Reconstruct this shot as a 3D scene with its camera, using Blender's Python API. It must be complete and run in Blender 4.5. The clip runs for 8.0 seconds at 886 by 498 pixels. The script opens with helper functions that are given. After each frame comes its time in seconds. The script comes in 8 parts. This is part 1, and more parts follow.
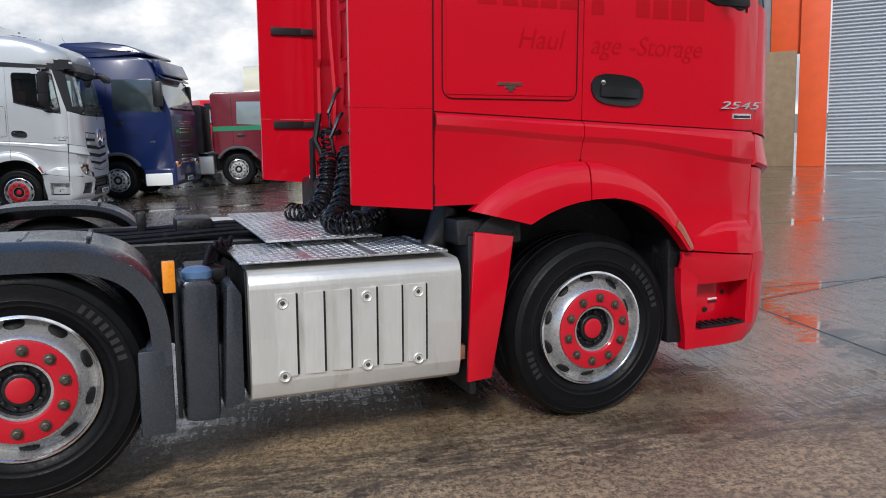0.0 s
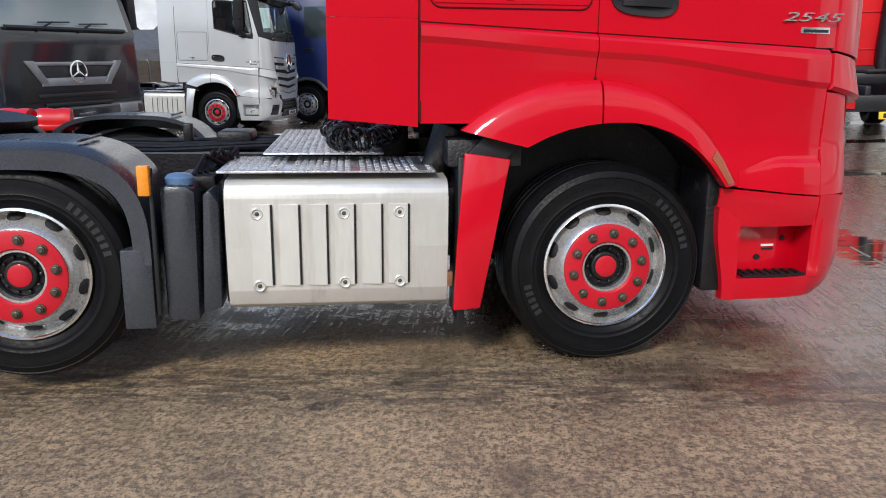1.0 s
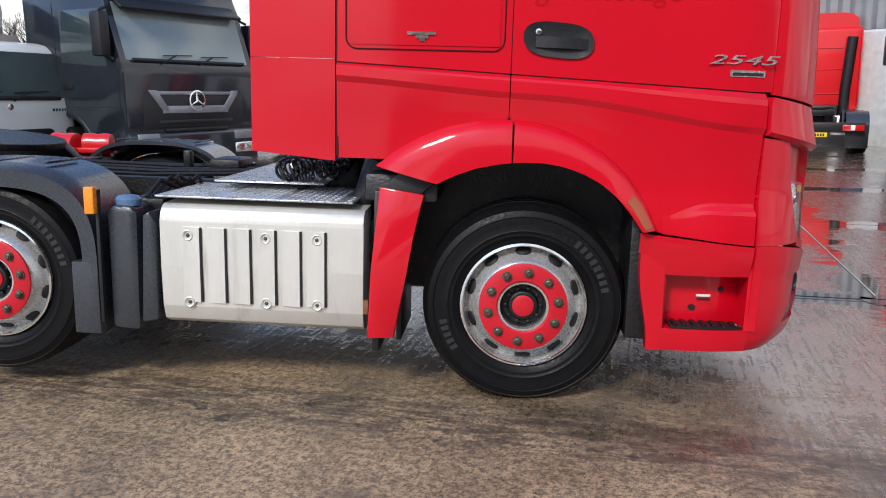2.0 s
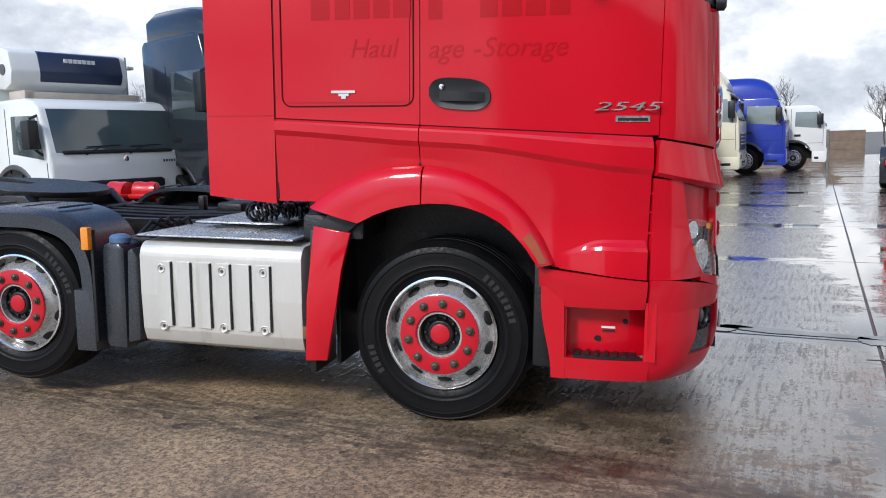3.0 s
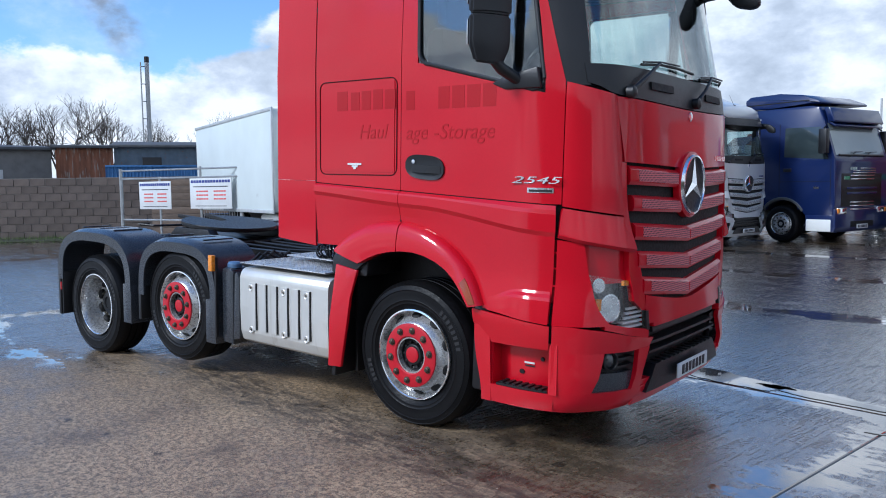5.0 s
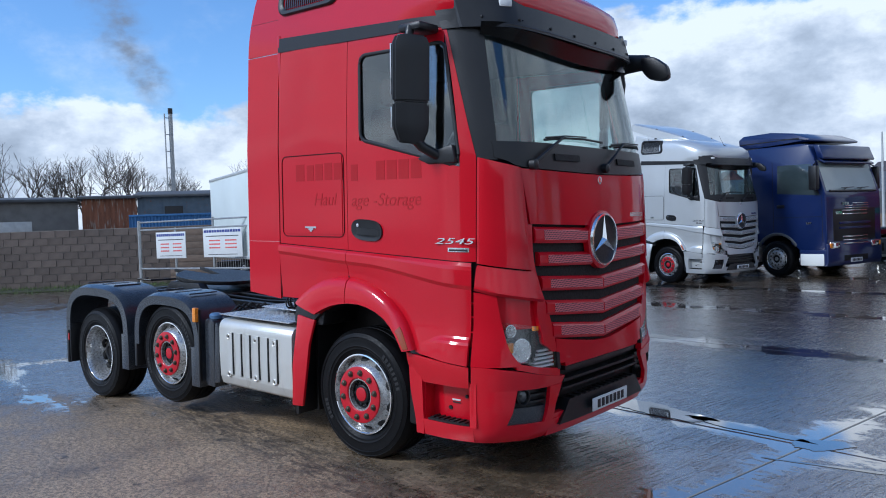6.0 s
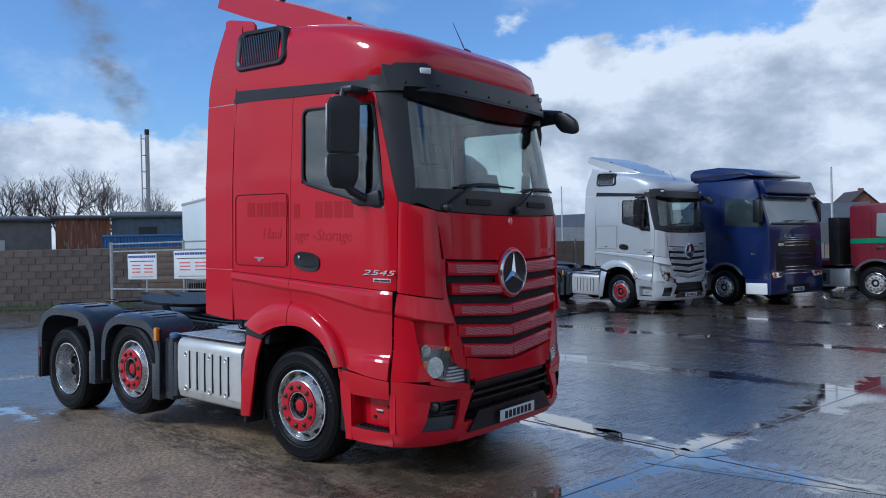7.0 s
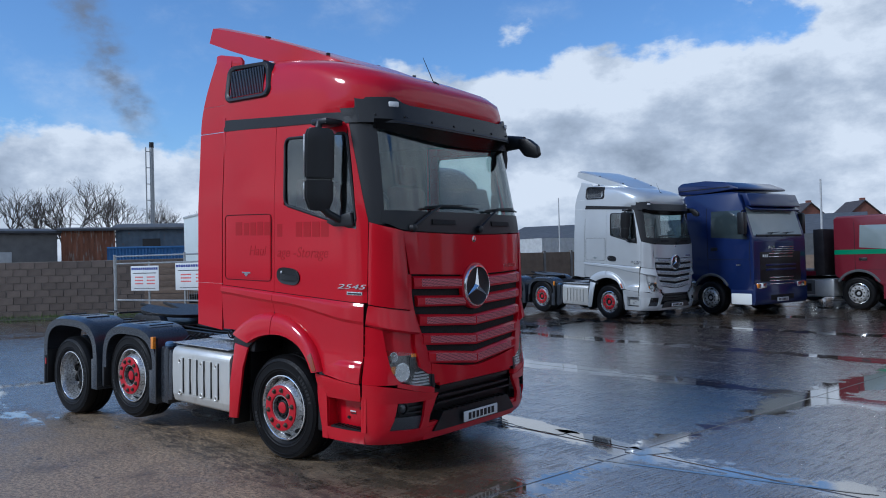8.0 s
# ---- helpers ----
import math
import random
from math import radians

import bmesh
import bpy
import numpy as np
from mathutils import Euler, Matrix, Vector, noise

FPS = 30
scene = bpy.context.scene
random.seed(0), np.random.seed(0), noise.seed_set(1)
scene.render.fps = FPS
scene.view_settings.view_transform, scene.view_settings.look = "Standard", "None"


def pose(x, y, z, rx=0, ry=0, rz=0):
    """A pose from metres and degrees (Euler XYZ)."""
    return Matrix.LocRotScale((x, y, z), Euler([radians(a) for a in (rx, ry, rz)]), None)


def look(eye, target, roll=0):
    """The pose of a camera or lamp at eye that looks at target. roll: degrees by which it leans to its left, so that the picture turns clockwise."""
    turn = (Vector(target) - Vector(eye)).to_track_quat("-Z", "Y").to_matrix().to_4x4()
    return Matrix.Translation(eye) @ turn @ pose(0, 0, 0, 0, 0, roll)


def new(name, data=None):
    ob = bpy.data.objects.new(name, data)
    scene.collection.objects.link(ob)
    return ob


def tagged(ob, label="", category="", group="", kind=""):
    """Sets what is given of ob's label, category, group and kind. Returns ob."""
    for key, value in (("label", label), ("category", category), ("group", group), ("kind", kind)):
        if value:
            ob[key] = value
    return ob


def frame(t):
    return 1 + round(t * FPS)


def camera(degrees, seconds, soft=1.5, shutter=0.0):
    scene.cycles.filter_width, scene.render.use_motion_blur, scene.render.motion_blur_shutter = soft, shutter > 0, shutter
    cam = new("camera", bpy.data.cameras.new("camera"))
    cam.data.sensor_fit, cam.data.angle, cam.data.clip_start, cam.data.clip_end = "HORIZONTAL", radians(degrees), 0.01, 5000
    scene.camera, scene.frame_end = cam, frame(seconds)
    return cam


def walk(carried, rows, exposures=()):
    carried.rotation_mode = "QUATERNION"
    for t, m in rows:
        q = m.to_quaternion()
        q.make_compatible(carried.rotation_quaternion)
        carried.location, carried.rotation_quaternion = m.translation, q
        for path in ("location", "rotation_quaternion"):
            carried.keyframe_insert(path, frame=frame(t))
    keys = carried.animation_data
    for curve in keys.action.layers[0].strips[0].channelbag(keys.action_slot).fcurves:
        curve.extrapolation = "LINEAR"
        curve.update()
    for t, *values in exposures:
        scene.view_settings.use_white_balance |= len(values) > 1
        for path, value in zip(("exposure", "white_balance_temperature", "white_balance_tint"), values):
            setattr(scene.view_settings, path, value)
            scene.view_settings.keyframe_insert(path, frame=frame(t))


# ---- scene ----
cam = camera(59.7, 8.0, soft=1.0)
PATH = [
    (0, (-2.198, -4.4, 1.55), (-1.45, -2.572, 1.235), -2.1),
    (0.5, (-1.7, -4.427, 1.469), (-1.229, -2.535, 1.021), -1.3),
    (1, (-1.173, -4.517, 1.436), (-0.954, -2.585, 0.97), -1.5),
    (1.5, (-0.623, -4.53, 1.428), (-0.544, -2.584, 0.972), -0.0),
    (2, (-0.078, -4.634, 1.442), (-0.243, -2.677, 1.062), -0.5),
    (2.2, (0.135, -4.674, 1.454), (-0.123, -2.721, 1.108), -1.0),
    (3.3, (1.377, -4.864, 1.447), (0.748, -2.983, 1.197), -2.1),
    (3.5, (1.598, -4.841, 1.439), (0.866, -2.996, 1.196), -2.3),
    (4, (2.161, -4.869, 1.474), (1.195, -3.129, 1.276), -2.2),
    (4.2, (2.396, -4.89, 1.499), (1.351, -3.194, 1.319), -2.1),
    (5.3, (3.528, -4.861, 1.597), (2.261, -3.319, 1.458), -1.3),
    (5.5, (3.71, -4.878, 1.627), (2.425, -3.35, 1.514), -1.9),
    (6, (4.162, -5.036, 1.7), (2.882, -3.501, 1.642), -2.2),
    (6.5, (4.634, -5.22, 1.726), (3.373, -3.668, 1.69), -1.1),
    (7, (5.017, -5.436, 1.775), (3.782, -3.863, 1.774), -1.4),
    (7.5, (5.443, -5.604, 1.788), (4.194, -4.042, 1.805), -1.6),
    (8, (5.666, -5.733, 1.819), (4.422, -4.167, 1.844), -1.5),
]
EXPOSURES = [(0.0, 0.38, 6400, 10), (1.0, 0.68, 6650, 10), (2.2, 0.74, 6500, 11), (3.5, 0.52, 6150, 10), (4.2, 0.50, 5850, 10), (5.5, 0.38, 5450, 8), (6.5, 0.10, 5420, 8), (8.0, -0.10, 5400, 8)]
walk(cam, [(t, look(eye, target, roll)) for t, eye, target, roll in PATH], exposures=EXPOSURES)

# ---- light ----
SUN_EL, SUN_AZ = 38, 205
world = bpy.data.worlds.new("sky")
scene.world = world
world.use_nodes = True
wn, wl = world.node_tree.nodes, world.node_tree.links
wn.clear()


def wnode(kind, **inputs):
    n = wn.new(kind)
    for k, v in inputs.items():
        n.inputs[k].default_value = v
    return n


def wmath(op, a, b):
    n = wn.new("ShaderNodeMath")
    n.operation = op
    for i, v in enumerate((a, b)):
        if isinstance(v, (int, float)):
            n.inputs[i].default_value = v
        else:
            wl.new(v, n.inputs[i])
    return n.outputs[0]


def wramp(value, stops):
    n = wn.new("ShaderNodeValToRGB")
    while len(n.color_ramp.elements) < len(stops):
        n.color_ramp.elements.new(0.5)
    for e, (p, c) in zip(n.color_ramp.elements, stops):
        e.position, e.color = p, (*c, 1) if isinstance(c, tuple) else (c, c, c, 1)
    wl.new(value, n.inputs[0])
    return n.outputs[0]


wsky = wn.new("ShaderNodeTexSky")
wsky.sky_type, wsky.sun_disc = "NISHITA", False
wsky.sun_elevation, wsky.sun_rotation = radians(SUN_EL), radians(SUN_AZ)
wsky.ozone_density, wsky.dust_density, wsky.air_density = 3.0, 0.4, 1.1
wcoord = wn.new("ShaderNodeTexCoord")
wsep = wn.new("ShaderNodeSeparateXYZ")
wl.new(wcoord.outputs["Generated"], wsep.inputs[0])
wmap = wnode("ShaderNodeMapping", Scale=(1, 1, 1.7), Location=(3.1, 0.4, 0.2))
wl.new(wcoord.outputs["Generated"], wmap.inputs[0])


def wnoise(scale, detail, rough):
    t = wnode("ShaderNodeTexNoise", Scale=scale, Detail=detail, Roughness=rough)
    wl.new(wmap.outputs[0], t.inputs["Vector"])
    return t.outputs[0]


def wrange(v, a, b, c, d):
    n = wn.new("ShaderNodeMapRange")
    n.interpolation_type = "SMOOTHSTEP"
    for k, q in zip((1, 2, 3, 4), (a, b, c, d)):
        n.inputs[k].default_value = q
    wl.new(v, n.inputs[0])
    return n.outputs[0]


# a bank of cumulus that stands higher to the north-east, thin wisps overhead
bearing = wmath("ADD", wmath("MULTIPLY", wsep.outputs[0], 0.17), wmath("MULTIPLY", wsep.outputs[1], 0.985))
high = wmath("ADD", wrange(bearing, 0.40, 0.60, 0.155, 0.27), wmath("ADD", wrange(wsep.outputs[0], -0.30, 0.15, 0.0, 0.32), wrange(bearing, -0.35, 0.1, 0.14, 0.0)))
bank = wmath("SUBTRACT", high, wsep.outputs[2])
lumps = wmath("MULTIPLY", wmath("SUBTRACT", wnoise(4.2, 9.0, 0.56), 0.5), 1.15)
cumulus = wrange(wmath("ADD", wmath("MULTIPLY", bank, 3.2), lumps), -0.02, 0.06, 0.0, 1.0)
wisp = wrange(wnoise(2.3, 9.0, 0.62), 0.50, 0.72, 0.0, 0.62)
cover = wmath("MAXIMUM", cumulus, wisp)
tone = wmath("ADD", wmath("MULTIPLY", wmath("SUBTRACT", wnoise(6.4, 9.0, 0.58), 0.445), 1.25), wmath("MULTIPLY", wmath("MINIMUM", bank, 0.11), -0.75))
# a drift of dark smoke over the chimney
across = wnode("ShaderNodeVectorMath")
across.operation = "DOT_PRODUCT"
across.inputs[1].default_value = (0.5241, 0.7552, 0.3935)
wl.new(wcoord.outputs["Generated"], across.inputs[0])
wander = wmath("ADD", across.outputs["Value"], wmath("MULTIPLY", wmath("SUBTRACT", wnoise(9.0, 6.0, 0.6), 0.5), 0.10))
plume = wmath("MULTIPLY", wrange(wmath("ABSOLUTE", wander, 0.0), 0.006, 0.034, 1.0, 0.0), wmath("MULTIPLY", wrange(wsep.outputs[2], 0.14, 0.19, 0.0, 1.0), wmath("MULTIPLY", wrange(wsep.outputs[2], 0.26, 0.50, 1.0, 0.0), wrange(wsep.outputs[0], -0.70, -0.78, 0.0, 1.0))))
plume = wmath("MULTIPLY", plume, wrange(wnoise(14.0, 6.0, 0.6), 0.36, 0.62, 0.15, 0.85))
shade = wramp(wmath("ADD", tone, 0.5), [(0.28, (0.40, 0.44, 0.50)), (0.44, (0.62, 0.66, 0.72)), (0.60, (1.0, 1.0, 1.0))])
wblue = wnode("ShaderNodeBackground", Strength=0.12)
wtint = wn.new("ShaderNodeVectorMath")
wtint.operation = "MULTIPLY"
wtint.inputs[1].default_value = (0.88, 1.0, 1.14)
wl.new(wsky.outputs[0], wtint.inputs[0])
wl.new(wtint.outputs[0], wblue.inputs[0])
wcloud = wnode("ShaderNodeBackground", Strength=0.80)
wl.new(shade, wcloud.inputs[0])
wmix = wn.new("ShaderNodeMixShader")
wl.new(cover, wmix.inputs[0])
wl.new(wblue.outputs[0], wmix.inputs[1])
wl.new(wcloud.outputs[0], wmix.inputs[2])
wout = wn.new("ShaderNodeOutputWorld")
wsmoke = wnode("ShaderNodeBackground", Color=(0.30, 0.31, 0.34, 1), Strength=0.62)
wfull = wn.new("ShaderNodeMixShader")
wl.new(plume, wfull.inputs[0])
wl.new(wmix.outputs[0], wfull.inputs[1])
wl.new(wsmoke.outputs[0], wfull.inputs[2])
wl.new(wfull.outputs[0], wout.inputs[0])

sun = new("sun", bpy.data.lights.new("sun", "SUN"))
sun.data.energy, sun.data.angle, sun.data.color = 1.9, radians(11), (1.0, 0.95, 0.88)
_el, _az = radians(SUN_EL), radians(SUN_AZ)
sun.matrix_world = look((0, 0, 40), Vector((0, 0, 40)) - Vector((math.sin(_az) * math.cos(_el), math.cos(_az) * math.cos(_el), math.sin(_el))))

# ---- materials ----


def material(name, col, rough=0.5, metal=0.0, var=0.15, scale=5.0, fine=60.0, bump=0.0, coat=0.0, rvar=0.1, dirt=None, dirt_at=0.62, glass=0.0, world_pos=False, stretch=(1, 1, 1), island=0.0):
    """A surface with broad and fine variation of colour and gloss, grain and, with dirt, soiled patches."""
    m = bpy.data.materials.new(name)
    m.use_nodes = True
    n, l = m.node_tree.nodes, m.node_tree.links
    p = n["Principled BSDF"]
    if world_pos:
        vec = n.new("ShaderNodeNewGeometry").outputs["Position"]
    else:
        vec = n.new("ShaderNodeTexCoord").outputs["Object"]
    mp = n.new("ShaderNodeMapping")
    mp.inputs["Scale"].default_value = stretch
    l.new(vec, mp.inputs[0])

    def noise_tex(sc, det):
        t = n.new("ShaderNodeTexNoise")
        t.inputs["Scale"].default_value, t.inputs["Detail"].default_value = sc, det
        l.new(mp.outputs[0], t.inputs["Vector"])
        return t.outputs[0]

    def ramp(v, a, b, ca, cb):
        r = n.new("ShaderNodeMapRange")
        r.inputs[1].default_value, r.inputs[2].default_value, r.inputs[3].default_value, r.inputs[4].default_value = a, b, ca, cb
        l.new(v, r.inputs[0])
        return r.outputs[0]

    broad, grain = noise_tex(scale, 4), noise_tex(fine, 5)
    hsv = n.new("ShaderNodeHueSaturation")
    hsv.inputs["Color"].default_value = (*col, 1)
    add = n.new("ShaderNodeMath")
    add.operation = "ADD"
    l.new(ramp(broad, 0.3, 0.7, 1 - var, 1 + var), add.inputs[0])
    l.new(ramp(grain, 0.3, 0.7, -var * 0.5, var * 0.5), add.inputs[1])
    value = add.outputs[0]
    if island:
        info = n.new("ShaderNodeObjectInfo")
        more = n.new("ShaderNodeMath")
        more.operation = "ADD"
        l.new(value, more.inputs[0])
        l.new(ramp(info.outputs["Random"], 0, 1, -island, island), more.inputs[1])
        value = more.outputs[0]
    l.new(value, hsv.inputs["Value"])
    colour = hsv.outputs[0]
    r_out = ramp(grain, 0.3, 0.7, max(0.02, rough - rvar), min(1, rough + rvar))
    if dirt:
        mask = ramp(noise_tex(scale * 2.3, 8), dirt_at, dirt_at + 0.12, 0, 1)
        mix = n.new("ShaderNodeMix")
        mix.data_type = "RGBA"
        l.new(mask, mix.inputs[0])
        l.new(colour, mix.inputs[6])
        mix.inputs[7].default_value = (*dirt, 1)
        colour = mix.outputs[2]
    l.new(colour, p.inputs["Base Color"])
    l.new(r_out, p.inputs["Roughness"])
    p.inputs["Metallic"].default_value = metal
    p.inputs["Coat Weight"].default_value = coat
    p.inputs["Coat Roughness"].default_value = 0.09
    p.inputs["Transmission Weight"].default_value = glass
    if bump:
        b = n.new("ShaderNodeBump")
        b.inputs["Strength"].default_value, b.inputs["Distance"].default_value = bump, 0.01
        l.new(grain, b.inputs["Height"])
        l.new(b.outputs[0], p.inputs["Normal"])
    return m


def glass_mat(name, tint, alpha, rough=0.02):
    """Thin vehicle glass: a glossy sheet that lets part of the light straight through."""
    m = bpy.data.materials.new(name)
    m.use_nodes = True
    n, l = m.node_tree.nodes, m.node_tree.links
    n.clear()
    g, t, mx, o, f = (n.new("ShaderNode" + k) for k in ("BsdfGlossy", "BsdfTransparent", "MixShader", "OutputMaterial", "LayerWeight"))
    g.inputs["Roughness"].default_value = rough
    t.inputs["Color"].default_value = (*tint, 1)
    f.inputs["Blend"].default_value = 0.5
    pw = n.new("ShaderNodeMath")
    pw.operation = "POWER"
    pw.inputs[1].default_value = 4.5
    l.new(f.outputs["Facing"], pw.inputs[0])
    mth = n.new("ShaderNodeMath")
    mth.operation = "ADD"
    mth.inputs[1].default_value = 0.03 + alpha
    mth.use_clamp = True
    l.new(pw.outputs[0], mth.inputs[0])
    l.new(mth.outputs[0], mx.inputs[0])
    l.new(t.outputs[0], mx.inputs[1])
    l.new(g.outputs[0], mx.inputs[2])
    l.new(mx.outputs[0], o.inputs[0])
    return m


def paint(name, col, rough=0.32, coat=0.6, var=0.05, dirt=None, spec=0.25):
    m = material(name, col, rough, 0, var, 1.3, 90, 0.0, coat, 0.05, dirt, 0.66)
    m.node_tree.nodes["Principled BSDF"].inputs["Specular IOR Level"].default_value = spec
    return m


RED = paint("red_paint", (0.56, 0.002, 0.014), 0.42, 0.75, spec=0.10)
RED.node_tree.nodes["Principled BSDF"].inputs["Coat Roughness"].default_value = 0.08
DEEP_RED = paint("faded_lettering", (0.42, 0.001, 0.007), 0.45, 0.55, spec=0.10)
SILVER = material("silver_paint", (0.56, 0.58, 0.58), 0.34, 0.35, 0.05, 1.3, 90, 0, 0.5, 0.05)
NAVY = paint("navy_paint", (0.007, 0.018, 0.085))
BLACK_PAINT = paint("black_paint", (0.012, 0.016, 0.022), 0.3, 1.0)
MAROON = paint("maroon_paint", (0.15, 0.010, 0.022), 0.42, 0.35)
CREAM = paint("cream_paint", (0.72, 0.69, 0.52), 0.4)
ROYAL = paint("royal_blue_paint", (0.016, 0.04, 0.34), 0.35)
WHITE = paint("white_paint", (0.76, 0.78, 0.76), 0.4, 0.4, 0.04)
BRIGHT_RED = paint("bright_red_paint", (0.62, 0.012, 0.016), 0.4)
GREEN = paint("green_band", (0.01, 0.22, 0.10), 0.4)
GREY_PLASTIC = material("grey_plastic", (0.032, 0.037, 0.045), 0.27, 0, 0.2, 3, 140, 0.1, coat=0.25, rvar=0.10, dirt=(0.05, 0.048, 0.045), dirt_at=0.66)
BLACK = material("black_plastic", (0.008, 0.0085, 0.010), 0.42, 0, 0.2, 4, 120, 0.1)
CHASSIS = material("chassis_black", (0.006, 0.006, 0.007), 0.45, 0.1, 0.35, 6, 60, 0.3, dirt=(0.03, 0.026, 0.022), dirt_at=0.62)
# near-black that stands for shade inside holes, slots and recesses; also small plugs
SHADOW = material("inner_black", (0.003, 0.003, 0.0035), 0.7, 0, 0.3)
ALU = material("brushed_aluminium", (0.70, 0.69, 0.64), 0.42, 0.55, 0.05, 2.5, 46, 0.05, rvar=0.10, stretch=(2.2, 2.2, 0.3), dirt=(0.55, 0.53, 0.47), dirt_at=0.62)
ALU_PLATE = material("tread_plate", (0.62, 0.63, 0.64), 0.34, 0.85, 0.14, 7, 90, 0.2, rvar=0.15, dirt=(0.33, 0.31, 0.28), dirt_at=0.6)
CHROME = material("chrome", (0.82, 0.83, 0.84), 0.12, 1.0, 0.04, rvar=0.04)
STEEL_RIM = material("rim_silver_paint", (0.47, 0.47, 0.46), 0.28, 0.60, 0.10, 6, 40, 0.0, coat=0.3, rvar=0.06, dirt=(0.30, 0.28, 0.26), dirt_at=0.70)
RIM_RED = paint("rim_red_paint", (0.52, 0.010, 0.022), 0.45, 0.2, 0.10, dirt=(0.25, 0.02, 0.02))
NUT = material("greased_steel", (0.085, 0.075, 0.055), 0.45, 0.5, 0.4, 30, 120, 0.2)
RUBBER = material("tyre_rubber", (0.0036, 0.0036, 0.0042), 0.50, 0, 0.3, 8, 70, 0.12, rvar=0.14, dirt=(0.012, 0.011, 0.010), dirt_at=0.68)
AMBER = material("amber_plastic", (0.85, 0.28, 0.015), 0.3, 0, 0.1, coat=0.4)
ORANGE_DIM = material("side_marker_lens", (0.30, 0.05, 0.006), 0.15, 0, 0.1, coat=0.5)
RED_LENS = material("red_lens", (0.55, 0.01, 0.012), 0.2, 0, 0.1, coat=0.5)
BLUE_CAP = material("blue_cap", (0.09, 0.17, 0.30), 0.4, 0, 0.1)
RUST = material("rusty_bracket", (0.20, 0.09, 0.045), 0.75, 0.2, 0.35, 12, 60, 0.3)
HOSE = material("glossy_black_hose", (0.008, 0.008, 0.009), 0.25, 0, 0.2, coat=0.3)
CABIN = material("cabin_trim", (0.075, 0.07, 0.066), 0.7, 0, 0.15, 6)
SEAT = material("seat_cloth", (0.11, 0.035, 0.03), 0.85, 0, 0.2, 9, 160, 0.2)
GLASS = glass_mat("tinted_glass", (0.86, 0.91, 0.90), 0.10)
# darkened copies of the body red: shade in the slot and panel gaps
SLOT_RED = paint("shaded_slot_paint", (0.22, 0.001, 0.006), 0.5, 0.1)
GAP = paint("shaded_gap_paint", (0.05, 0.001, 0.003), 0.6, 0.0)
RUBBER.node_tree.nodes["Principled BSDF"].inputs["Specular IOR Level"].default_value = 0.2
RUBBER_MARK = material("raised_rubber", (0.017, 0.017, 0.018), 0.5, 0, 0.2)
REFLECTOR = material("lamp_reflector", (0.72, 0.73, 0.74), 0.22, 0.8, 0.1, 20)
SCREEN = glass_mat("windscreen_glass", (0.84, 0.93, 0.92), 0.06)
SMOKED = glass_mat("smoked_plastic", (0.10, 0.115, 0.13), 0.0, 0.22)
LENS = glass_mat("lamp_lens", (0.94, 0.95, 0.95), 0.02)
LAMP_GREY = material("lamp_housing", (0.26, 0.255, 0.24), 0.3, 0.3, 0.2, 16)
DARK_LENS = material("fog_lens", (0.05, 0.052, 0.055), 0.08, 0.3, 0.1, coat=0.8)
PLATE_WHITE = material("plate_white", (0.72, 0.73, 0.72), 0.35, 0, 0.05)
PLATE_YELLOW = material("plate_yellow", (0.85, 0.58, 0.02), 0.35, 0, 0.05)
INK = material("printed_black", (0.012, 0.012, 0.013), 0.5)


def mesh_panel(name, col):
    """Painted perforated sheet: rows of small dark holes."""
    m = material(name, col, 0.42, 0, 0.06, 2)
    n, l = m.node_tree.nodes, m.node_tree.links
    p = n["Principled BSDF"]
    co = n.new("ShaderNodeTexCoord")
    vor = n.new("ShaderNodeTexVoronoi")
    vor.voronoi_dimensions = "2D"
    vor.inputs["Scale"].default_value, vor.inputs["Randomness"].default_value = 1.0, 0.0
    axes = n.new("ShaderNodeVectorMath")
    axes.operation = "MULTIPLY"
    axes.inputs[1].default_value = (1, 60, 76)
    l.new(co.outputs["Object"], axes.inputs[0])
    sep, com, add = n.new("ShaderNodeSeparateXYZ"), n.new("ShaderNodeCombineXYZ"), n.new("ShaderNodeMath")
    l.new(axes.outputs[0], sep.inputs[0])
    add.operation = "MULTIPLY_ADD"
    add.inputs[1].default_value = 0.5
    l.new(sep.outputs[2], add.inputs[0])
    l.new(sep.outputs[1], add.inputs[2])
    l.new(add.outputs[0], com.inputs[0])
    l.new(sep.outputs[2], com.inputs[1])
    l.new(com.outputs[0], vor.inputs["Vector"])
    r = n.new("ShaderNodeMapRange")
    r.inputs[1].default_value, r.inputs[2].default_value = 0.27, 0.36
    l.new(vor.outputs["Distance"], r.inputs[0])
    mix = n.new("ShaderNodeMix")
    mix.data_type = "RGBA"
    mix.inputs[6].default_value = (0.012, 0.006, 0.007, 1)
    old = p.inputs["Base Color"].links[0].from_socket
    l.new(r.outputs[0], mix.inputs[0])
    l.new(old, mix.inputs[7])
    l.new(mix.outputs[2], p.inputs["Base Color"])
    return m


# same red paint, its sheen put into a paler, pinker colour
MESH_RED = mesh_panel("red_sheen_perforated_sheet", (0.70, 0.17, 0.19))
MESH_SILVER = mesh_panel("silver_perforated_sheet", (0.5, 0.51, 0.52))

# ---- modelling helpers ----


def thing(name, label, category, m=Matrix(), group="", kind=""):
    ob = new(name)
    ob.empty_display_size = 0.2
    ob.matrix_world = m
    return tagged(ob, label, category, group, kind)


